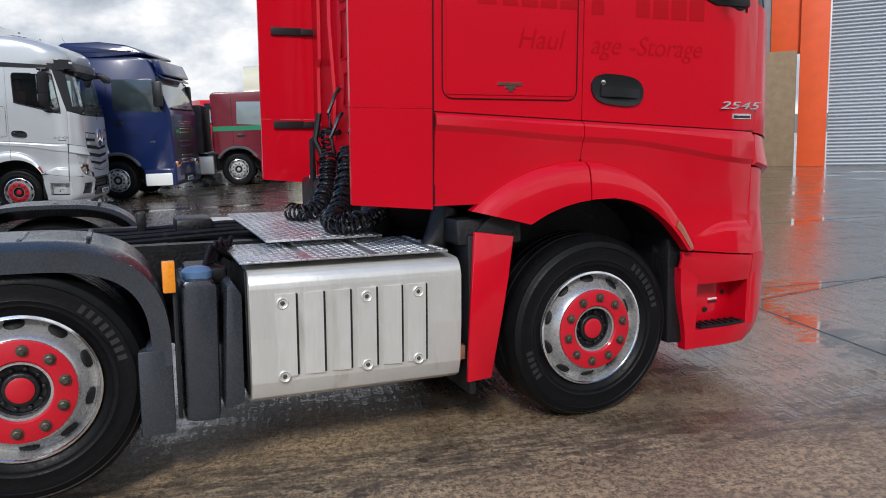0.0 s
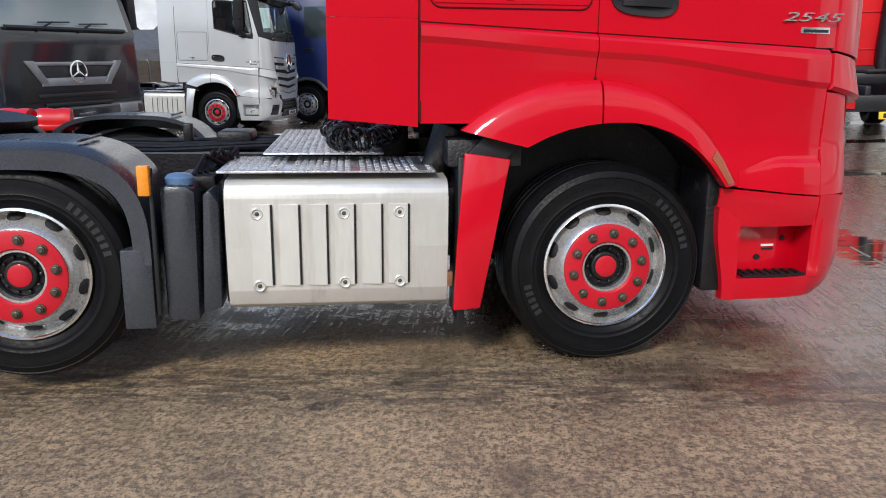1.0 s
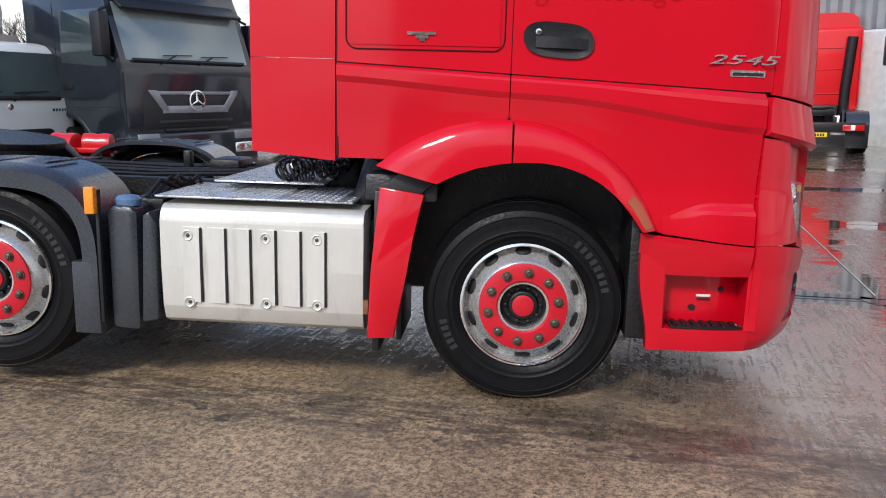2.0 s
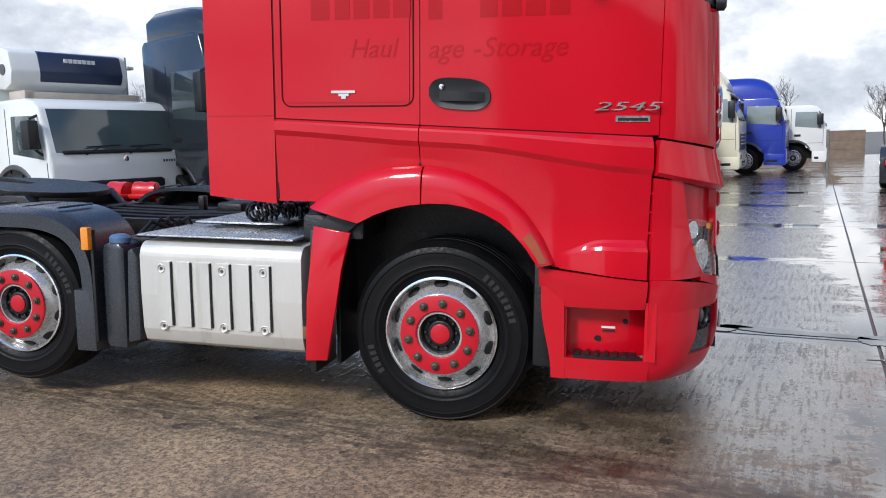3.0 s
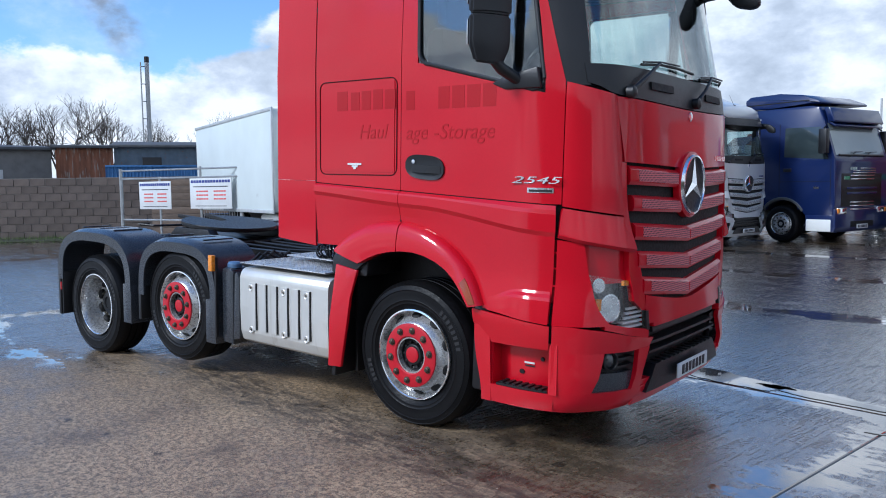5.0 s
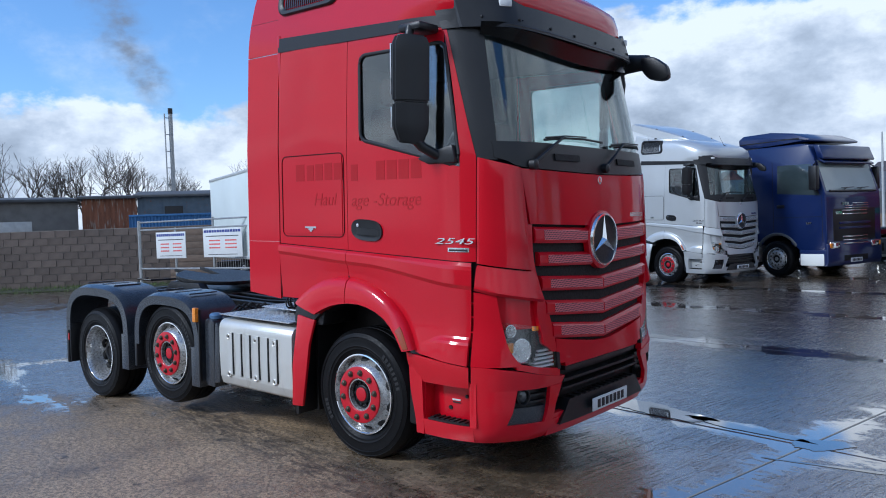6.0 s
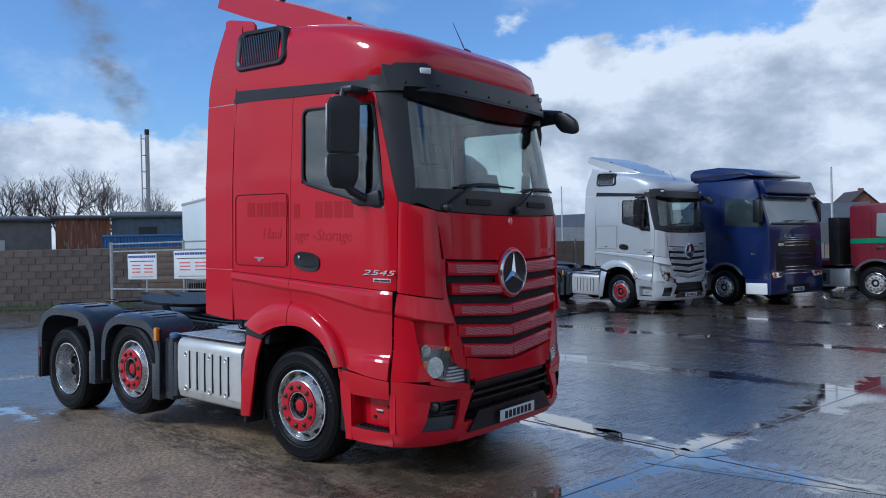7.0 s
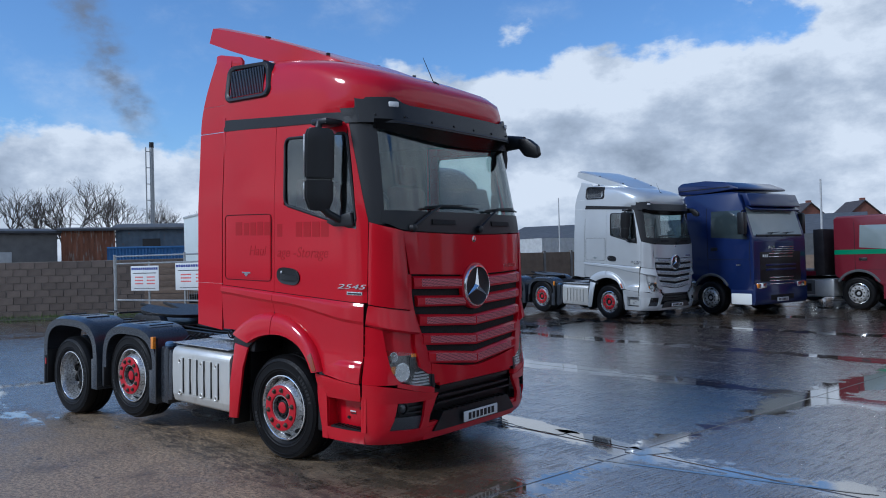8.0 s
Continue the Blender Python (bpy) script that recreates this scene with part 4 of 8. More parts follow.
    for z0, z1 in ((2.60, 2.93), (2.38, 2.52)):
        bm = B()
        box(bm, -0.115, 0.115, -0.003, 0.003, z0, z1, 0.002)
        moved(bm, Matrix.Translation((0.676, side * 1.412, 0)) @ Matrix.Rotation(side * radians(-62), 4, "Z"))
        part("mirror_glass", bm, CHROME, mirror, "mirror glass")
    bm = B()
    box(bm, 0.60, 0.80, side * 1.20, side * 1.42, 3.015, 3.07, 0.02)
    tube(bm, [(0.70, side * 1.40, 3.04), (0.70, side * 1.42, 2.96)], 0.03, 10)
    part("mirror_arm", bm, BLACK, mirror)
    bm = B()
    prism(bm, [(0.62, 2.19), (0.70, 2.225), (0.93, 2.27), (0.955, 2.15), (0.72, 2.15)], "y", side * 1.265, side * 1.20, 0.012)
    tube(bm, [(0.80, side * 1.24, 2.20), (0.74, side * 1.34, 2.26), (0.71, side * 1.40, 2.33)], 0.034, 10)
    part("mirror_arm", bm, BLACK, mirror)
    # --- model number and lettering
    if near:
        bm = text_mesh("2545", 0.088, 0.004, 0.28)
        moved(bm, facing(cab_at(s_x(0.92, 1.632), 1.632, side, 0.006)) @ Matrix.Rotation(radians(9), 4, "Y") @ Matrix.Diagonal((1.75, 0.64, 1, 1)))
        part("model_number", bm, REFLECTOR, door, "chrome model number")
        bm = B()
        skin(bm, by_x(0.875, 1.03, 1.562, 1.590), 6, 1, side, 0.006, 0.006)
        badge = part("model_badge", bm, REFLECTOR, door)
        bm = B()
        skin(bm, by_x(0.885, 1.02, 1.567, 1.580), 6, 1, side, 0.008, 0.004)
        part("badge_inlay", bm, INK, badge)
    if letters and near:
        m0 = Matrix.Rotation(radians(0), 4, "Y")
        for x, w, h in ((-0.66, 0.10, 0.13), (-0.53, 0.08, 0.12), (-0.43, 0.085, 0.125), (-0.325, 0.085, 0.13), (-0.22, 0.09, 0.125)):
            bm = B()
            skin(bm, by_x(x, x + w, 2.075, 2.075 + h), 3, 1, side, 0.0062, 0.002)
            part("faded_letter", bm, DEEP_RED, hatch)
        for x, w, h in ((-0.04, 0.07, 0.12), (0.22, 0.085, 0.135), (0.325, 0.095, 0.135), (0.44, 0.095, 0.135), (0.555, 0.095, 0.135)):
            bm = B()
            skin(bm, by_x(x, x + w, 2.06, 2.06 + h), 3, 1, side, 0.0012, 0.002)
            part("faded_letter", bm, DEEP_RED, door)
        for words, x, z, owner, o in (("Haul", -0.33, 1.925, hatch, 0.0062), ("age", 0.045, 1.915, door, 0.0012), ("-", 0.20, 1.915, door, 0.0012), ("Storage", 0.435, 1.915, door, 0.0012)):
            bm = text_mesh(words, 0.135, 0.0008, 0.25)
            moved(bm, facing(Vector((x, side * (1.25 + o), z))))
            part("lettering", bm, DEEP_RED, owner, "faded darker red lettering")


def cab_front(truck, body, mesh):
    for side in (-1, 1):
        # corner panels and headlamp surrounds
        bm = B()
        skin(bm, lambda a, b: (lambda z: (s_y(0.865 - 0.07 * (1 - b), z) * (1 - a) + s_x(1.081, z) * a, z))(1.439 + 0.050 * a + (0.673 + 0.02 * a) * b), 10, 10, side, lambda a, b: 0.014 * smooth01(min(a, 1 - a) * 8), 0.02)
        part("corner_panel", bm, body, truck)
        # shoulder over the lamp, cheek beside it, recessed panel between them
        bm = B()

        def over(a, b):
            low, top = 1.228 + 0.082 * a, 1.428 + 0.05 * a
            z = low + (top - low) * b
            return s_y(0.735 + 0.04 * b, z) * (1 - a) + s_x(1.088 - 0.028 * (1 - b) ** 0.5, z) * a, z

        skin(bm, over, 14, 10, side, lambda a, b: 0.050 - 0.046 * b ** 0.8 - 0.03 * smooth01((0.12 - b) / 0.12), 0.05)
        surround = part("headlamp_surround", bm, body, truck, "", 14)
        bm = B()
        inner = [(0.80, 0.90), (0.83, 0.945), (0.90, 0.995), (0.974, 1.03), (1.105, 1.065), (1.30, 1.09)]

        def cheek(a, b):
            z = 0.812 + (1.298 - 0.812) * b - 0.012 * (1 - a) * b
            return s_y(table(inner, z), z) * (1 - a) + s_x(1.060, z) * a, z

        skin(bm, cheek, 6, 16, side, 0.004, 0.05)
        part("cheek", bm, body, surround)
        bm = B()

        def chin(a, b):
            y = 0.585 + 0.38 * a
            low, top = 0.708 + 0.082 * a, 0.762 + 0.066 * a
            z = low + (top - low) * b
            return s_y(y, z), z

        skin(bm, chin, 8, 3, side, 0.004, 0.05)
        part("chin", bm, body, surround)
        bm = B()
        skin(bm, lambda a, b: (lambda z: (s_y(0.70 + 0.40 * a, z), z))(1.05 + 0.26 * b), 8, 6, side, -0.034, 0.01)
        part("inset_panel", bm, body, surround)
        # upright air slot behind the corner
        bm = B()
        skin(bm, lambda a, b: (lambda z: (s_x(1.040 + 0.034 * a, z), z))(0.935 + 0.36 * b), 2, 6, side, -0.03, 0.004)
        slot = part("air_slot", bm, SLOT_RED if body is RED else SHADOW, truck)
        for z in (1.03, 1.13, 1.22):
            bm = B()
            skin(bm, lambda a, b: (s_x(1.042 + 0.032 * a, z), z + 0.010 * b), 2, 1, side, -0.004, 0.03)
            part("slot_rib", bm, body, slot)
        # headlamp
        lamp = new("headlamp")
        lamp.parent = truck
        edge_in = [(0, 0.595), (0.33, 0.585), (0.45, 0.655), (0.55, 0.71), (1, 0.775)]
        edge_out = [(0, 0.86), (0.12, 0.925), (0.3, 0.985), (0.6, 1.035), (1, 1.067)]
        zone = lambda a, b: (lambda z: (s_y(table(edge_in, b) * (1 - a) + table(edge_out, b) * a, z), z))(0.767 + 0.30 * b + a * (0.05 - 0.012 * b))
        bm = B()
        skin(bm, zone, 12, 12, side, -0.075, 0.01)
        part("lamp_back", bm, LAMP_GREY, lamp)
        bm = B()
        skin(bm, zone, 14, 14, side, -0.002, 0.003)
        glass = part("lamp_glass", bm, LENS, lamp, "clear headlamp lens")
        glass.visible_shadow = False
        for y, z, r, tilt, nm in ((0.90, 0.908, 0.076, 28, "main_beam"), (0.99, 1.04, 0.040, 38, "side_light")):
            p = cab_at(s_y(y, z), z, side, -0.035)
            turn = Matrix.Translation(p) @ Matrix.Rotation(side * radians(tilt), 4, "Z")
            bm = B()
            lathe(bm, [(r * 1.10, 0.012), (r * 1.0, 0.014), (r * 0.95, 0.004), (r * 0.75, -0.022), (r * 0.45, -0.038), (0.008, -0.044)], (0, 0, 0), "x", 28)
            moved(bm, turn)
            beam = part(nm, bm, REFLECTOR, lamp, "silvered round reflector")
            bm = B()
            lathe(bm, [(r * 0.42, -0.03), (r * 0.40, -0.008), (r * 0.25, 0.004), (0.003, 0.008)], (0, 0, 0), "x", 18)
            moved(bm, turn)
            part("bulb_lens", bm, CHROME, beam)
        for k in range(5):
            bm = B()
            z = 0.785 + 0.026 * k
            skin(bm, by_y(0.615, 0.80 - 0.012 * k, z, z + 0.013), 5, 1, side, -0.02, 0.05)
            part("lamp_fin", bm, PLATE_WHITE, lamp)
        for y0, y1, z0, z1 in ((0.975, 1.01, 0.90, 0.965), (0.745, 0.785, 1.035, 1.062)):
            bm = B()
            skin(bm, by_y(y0, y1, z0, z1), 3, 2, side, -0.014, 0.02)
            part("indicator", bm, AMBER, lamp, "amber indicator")
        bm = B()
        skin(bm, by_y(0.577, 0.606, 0.758, 0.872), 2, 4, side, 0.006, 0.03)
        part("lamp_edge", bm, BLACK, lamp)
        # bumper corner with fog lamp
        bm = B()
        gate = lambda z: min(0.645, 0.50 + 0.5 * (0.80 - z))

        def brow(a, b):
            y = abs(cab_at(s_y(0.55, 0.73) * (1 - a) + s_x(1.062, 0.73) * a, 0.73, 1).y)
            z = 0.655 + (0.053 + 0.103 * min(1.0, max(0.0, (y - 0.585) / 0.55))) * b
            return s_y(gate(z), z) * (1 - a) + s_x(1.062, z) * a, z

        skin(bm, brow, 18, 5, side, lambda a, b: 0.012 * b, 0.03)
        skin(bm, lambda a, b: (lambda z: (s_y(1.02 - 0.055 * b, z) * (1 - a) + s_x(1.062, z) * a, z))(0.388 + 0.270 * b), 6, 5, side, 0.0, 0.03)
        skin(bm, lambda a, b: (lambda z: (s_y(gate(z), z) * (1 - a) + s_y(0.727 - 0.045 * b, z) * a, z))(0.388 + 0.270 * b), 6, 6, side, 0.004, 0.03)
        skin(bm, lambda a, b: (lambda z: (s_y(0.58, z) * (1 - a) + s_x(1.062, z) * a, z))(0.258 + 0.135 * b), 16, 5, side, lambda a, b: -0.03 * (1 - b) ** 2, 0.03)
        part("bumper_corner", bm, body, truck)
        bm = B()
        skin(bm, by_y(0.62, 1.06, 0.38, 0.67), 8, 4, side, -0.07, 0.02)
        fog = part("fog_recess", bm, BLACK, truck)
        bm = B()
        skin(bm, by_y(0.70, 1.02, 0.388, 0.525), 8, 3, side, lambda a, b: -0.016 - 0.012 * b, 0.05)
        part("fog_panel", bm, GREY_PLASTIC, fog)
        for z in (0.555, 0.60):
            bm = B()
            skin(bm, by_y(0.68, 0.86, z, z + 0.014), 6, 1, side, -0.03, 0.05)
            part("fog_fin", bm, BLACK, fog)
        turn = Matrix.Translation(cab_at(s_y(0.915, 0.606), 0.606, side, -0.05)) @ Matrix.Rotation(side * radians(26), 4, "Z")
        bm = B()
        lathe(bm, [(0.060, 0.0), (0.060, 0.042), (0.050, 0.046), (0.047, 0.02)], (0, 0, 0), "x", 24)
        moved(bm, turn)
        part("fog_bezel", bm, BLACK, fog)
        bm = B()
        lathe(bm, [(0.047, 0.022), (0.03, 0.036), (0.004, 0.040)], (0, 0, 0), "x", 20)
        moved(bm, turn)
        part("fog_lens", bm, DARK_LENS, fog)
        # dark backing behind the door's front shut line
        bm = B()
        skin(bm, lambda a, b: (lambda z: (s_x(1.04 + 0.10 * a, z), z))(1.52 + 0.74 * b), 3, 8, side, -0.022, 0.03)
        part("shut_line", bm, GAP if body is RED else SHADOW, truck)
        bm = B()
        skin(bm, lambda a, b: (lambda z: (s_x(1.01 + 0.12 * a, z), z))(0.70 + 0.82 * b), 3, 8, side, -0.05, 0.03)
        part("corner_gap", bm, SHADOW, truck)
        # windscreen pillar
        bm = B()

        def pillar(a, b):
            z = 2.165 + 1.0 * b
            return s_y(1.04 - 0.10 * b, z) * (1 - a) + s_x(door_front(z) - 0.004, z) * a, z

        skin(bm, pillar, 5, 14, side, -0.005, 0.035)
        part("windscreen_pillar", bm, BLACK, truck, "black windscreen pillar")
        bm = B()
        skin(bm, lambda a, b: (lambda z: (s_x(0.80 - 0.06 * b, z) * (1 - a) + s_y(0.84, z) * a, z))(3.045 + 0.13 * b), 10, 4, side, 0.014, 0.03)
        part("pillar_cap", bm, BLACK, truck)
    both = lambda nm, mat, fns, n, m, off, thick, label="": _both(truck, nm, mat, fns, n, m, off, thick, label)
    both("bonnet", body, [by_y(0.0, lambda z: 0.868 - 0.075 * (2.11 - z) / 0.36, lambda y: 1.742 - 0.03 * (1 - y / 0.8), lambda y: 2.085 + 0.025 * (y / 0.86) ** 2)], 10, 6, lambda a, b: 0.006 - 0.012 * smooth01((a - 0.9) * 10), 0.02)
    # dark sheet in place of the shade behind the grille bars
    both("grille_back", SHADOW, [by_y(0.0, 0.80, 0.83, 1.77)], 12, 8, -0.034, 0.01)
    # five chevron bars, each a painted frame with a perforated inset
    for k, (z, h, w, drop) in enumerate(((1.670, 0.108, 0.765, 0.03), (1.510, 0.092, 0.735, 0.035), (1.347, 0.098, 0.72, 0.052), (1.182, 0.100, 0.685, 0.064), (1.024, 0.106, 0.63, 0.076))):
        mid = lambda y, z=z, drop=drop, w=w: z - drop * (1 - abs(y) / w)
        y0 = 0.0 if k > 1 else 0.15
        for sd in (-1, 1) if k < 2 else (0,):
            fn = by_y(y0, w, lambda y, h=h: mid(y) - h / 2, lambda y, h=h: mid(y) + h / 2)
            relief = lambda a, b: 0.012 - 0.022 * smooth01((b - 0.80) / 0.20) - 0.014 * smooth01((0.18 - b) / 0.18)
            inset = by_y(y0 + 0.01, lambda z, w=w: w - 0.075, lambda y, h=h: mid(y) - h * 0.30, lambda y, h=h: mid(y) + h * 0.30)
            if sd:
                bm = B()
                skin(bm, fn, 12, 10, sd, relief, 0.05)
                part("grille_bar", bm, body, truck)
                bm = B()
                skin(bm, inset, 12, 2, sd, 0.0140, 0.008)
                part("grille_mesh", bm, mesh, truck, "perforated grille sheet")
            else:
                both("grille_bar", body, [fn], 14, 10, relief, 0.05)
                both("grille_mesh", mesh, [inset], 14, 2, 0.0140, 0.008, "perforated grille sheet")
    both("grille_surround", body, [lambda a, b: (lambda z: (s_y(0.60 + 0.19 * smooth01((z - 0.85) / 0.75) + (0.11 - 0.06 * smooth01((z - 1.1) / 0.2)) * smooth01((z - 0.84) / 0.1) * a, z), z))(0.88 + 0.86 * b), by_y(0.0, 0.60, lambda y: 0.775 + 0.02 * (y / 0.6) ** 2, lambda y: 0.880 + 0.085 * (y / 0.6) ** 1.5)], 10, 14, 0.004, 0.05)
    # badge with a three-armed star in a ring
    c = Vector((1.418, 0.0, 1.612))
    bm = B()
    lathe(bm, [(0.196, -0.03), (0.198, 0.0), (0.19, 0.014), (0.178, 0.016), (0.174, 0.0), (0.174, -0.03)], c, "x", 48, True)
    badge = part("front_badge", bm, CHROME, truck, "chrome ring badge")
    bm = B()
    lathe(bm, [(0.176, -0.02), (0.176, -0.004), (0.09, 0.0), (0.01, 0.001)], c, "x", 40)
    part("badge_disc", bm, INK, badge)
    bm = B()
    for k in range(3):
        a = radians(90 + 120 * k)
        tip = (0.176 * math.cos(a), 0.176 * math.sin(a))
        l, r = ((0.034 * math.cos(a + q), 0.034 * math.sin(a + q)) for q in (math.pi / 3, -math.pi / 3))
        o = [bm.verts.new((c.x + x, c.y + u, c.z + v)) for (u, v), x in ((tip, 0.004), (l, 0.004), (r, 0.004), ((0, 0), 0.026))]
        bm.faces.new((o[0], o[1], o[3]))
        bm.faces.new((o[0], o[3], o[2]))
    part("badge_star", bm, CHROME, badge)
    bm = B()
    lathe(bm, [(0.215, -0.05), (0.212, -0.01), (0.20, -0.004)], c, "x", 40, False)
    part("badge_seat", bm, body, badge)
    bm = B()
    lathe(bm, [(0.03, 0.0), (0.03, 0.006), (0.02, 0.008)], (1.378, 0.0, 2.045), "x", 20)
    part("bonnet_emblem", bm, CHROME, truck)
    bm = B()
    bars_row(bm, 6, 0.024, 0.032, 0.008, Matrix.Translation(cab_at(s_y(0.56, 1.79), 1.79, 1, 0.010)) @ FRONTWARD, 0.004)
    part("name_badge", bm, CHROME, truck)
    # bumper middle, intake, step bar and number plate
    both("bumper_middle", body, [by_y(0.0, 0.52, 0.765, 0.80)], 8, 2, 0.0, 0.04)
    both("bumper_lip", body, [by_y(0.0, 0.66, 0.262, lambda y: 0.33 + 0.105 * smooth01((y - 0.34) / 0.10))], 14, 3, lambda a, b: -0.01, 0.05)
    both("intake_mesh", BLACK, [by_y(0.0, 0.95, 0.30, 0.80)], 12, 4, -0.11, 0.01)
    both("intake_bar", BLACK, [by_y(0.0, 0.50, 0.725, 0.755), by_y(0.0, 0.52, 0.655, 0.672), by_y(0.0, 0.54, 0.60, 0.615)], 8, 1, -0.02, 0.08)
    both("front_step", BLACK, [by_y(0.0, lambda z: 0.46 + 0.12 * (0.55 - z) / 0.2, 0.335, 0.52)], 8, 2, lambda a, b: 0.02 - 0.03 * b, 0.10)
    for k in range(13):
        y = -0.42 + 0.07 * k
        bm = B()
        box(bm, 1.36, 1.435, y - 0.012, y + 0.012, 0.525, 0.535, 0.002)
        part("step_grip", bm, CHASSIS, truck)
    bm = B()
    box(bm, 1.463, 1.475, -0.262, 0.262, 0.358, 0.472, 0.004)
    plate = part("number_plate", bm, PLATE_WHITE, truck, "white number plate")
    bar_parts("plate_bar", 7, 0.042, 0.074, 0.018, Matrix.Translation((1.4752, -0.0, 0.414)) @ FRONTWARD, 0.002, INK, plate)
    # windscreen, cowl, wipers
    both("windscreen_cowl", BLACK, [by_y(0.0, lambda z: 1.06, lambda y: 2.093 + 0.025 * (y / 0.86) ** 2 + 0.05 * smooth01((y - 0.86) / 0.2), 2.285)], 14, 4, 0.001, 0.03)
    both("windscreen_header", BLACK, [by_y(0.0, 1.0, 3.07, 3.16)], 10, 2, 0.0, 0.03)
    for side in (-1, 1):
        bm = B()
        skin(bm, by_y(0.0, lambda z: 1.045 - 0.10 * (z - 2.19) / 0.98, 2.28, 3.10), 14, 10, side, -0.012, 0.005)
        g = part("windscreen", bm, SCREEN, truck, "tinted windscreen")
        g.visible_shadow = False
    for y0, y1, dy in ((-0.76, -0.50, 0.52), (0.09, 0.20, 0.52)):
        bm = B()
        p = [cab_at(s_y(abs(y), z), z, -1 if y < 0 else 1, o) for y, z, o in ((y0, 2.135, 0.02), (y0 + 0.12, 2.23, 0.05), (y0 + 0.32, 2.335, 0.035))]
        tube(bm, p, [0.016, 0.012, 0.009], 8)
        lathe(bm, [(0.035, -0.02), (0.035, 0.02), (0.02, 0.03)], p[0], "x", 16)
        blade = [cab_at(s_y(abs(y), z), z, -1 if y < 0 else 1, 0.012) for y, z in ((y0 + 0.14, 2.305), (y0 + 0.36, 2.33), (y0 + 0.62, 2.338), (y0 + 0.88, 2.33))]
        tube(bm, blade, 0.009, 6)
        tube(bm, [q + Vector((0.012, 0, 0.014)) for q in blade[:3]], 0.006, 6)
        part("wiper", bm, BLACK, truck, "black wiper arm and blade")
        # proud near-black patch in place of a shaded hollow
        bm = B()
        sg = -1 if y0 + 0.3 < 0 else 1
        ya, yb = sorted((abs(y0 + 0.22), abs(y0 + 0.50)))
        skin(bm, by_y(ya, yb, 2.17, 2.215), 5, 2, sg, 0.012, 0.02)
        part("cowl_recess", bm, SHADOW, truck)


def _both(truck, nm, mat, fns, n, m, off, thick, label):
    bm = B()
    for side in (-1, 1):
        for fn in fns:
            skin(bm, fn, n, m, side, off, thick)
    bmesh.ops.remove_doubles(bm, verts=bm.verts, dist=0.0005)
    return part(nm, bm, mat, truck, label)


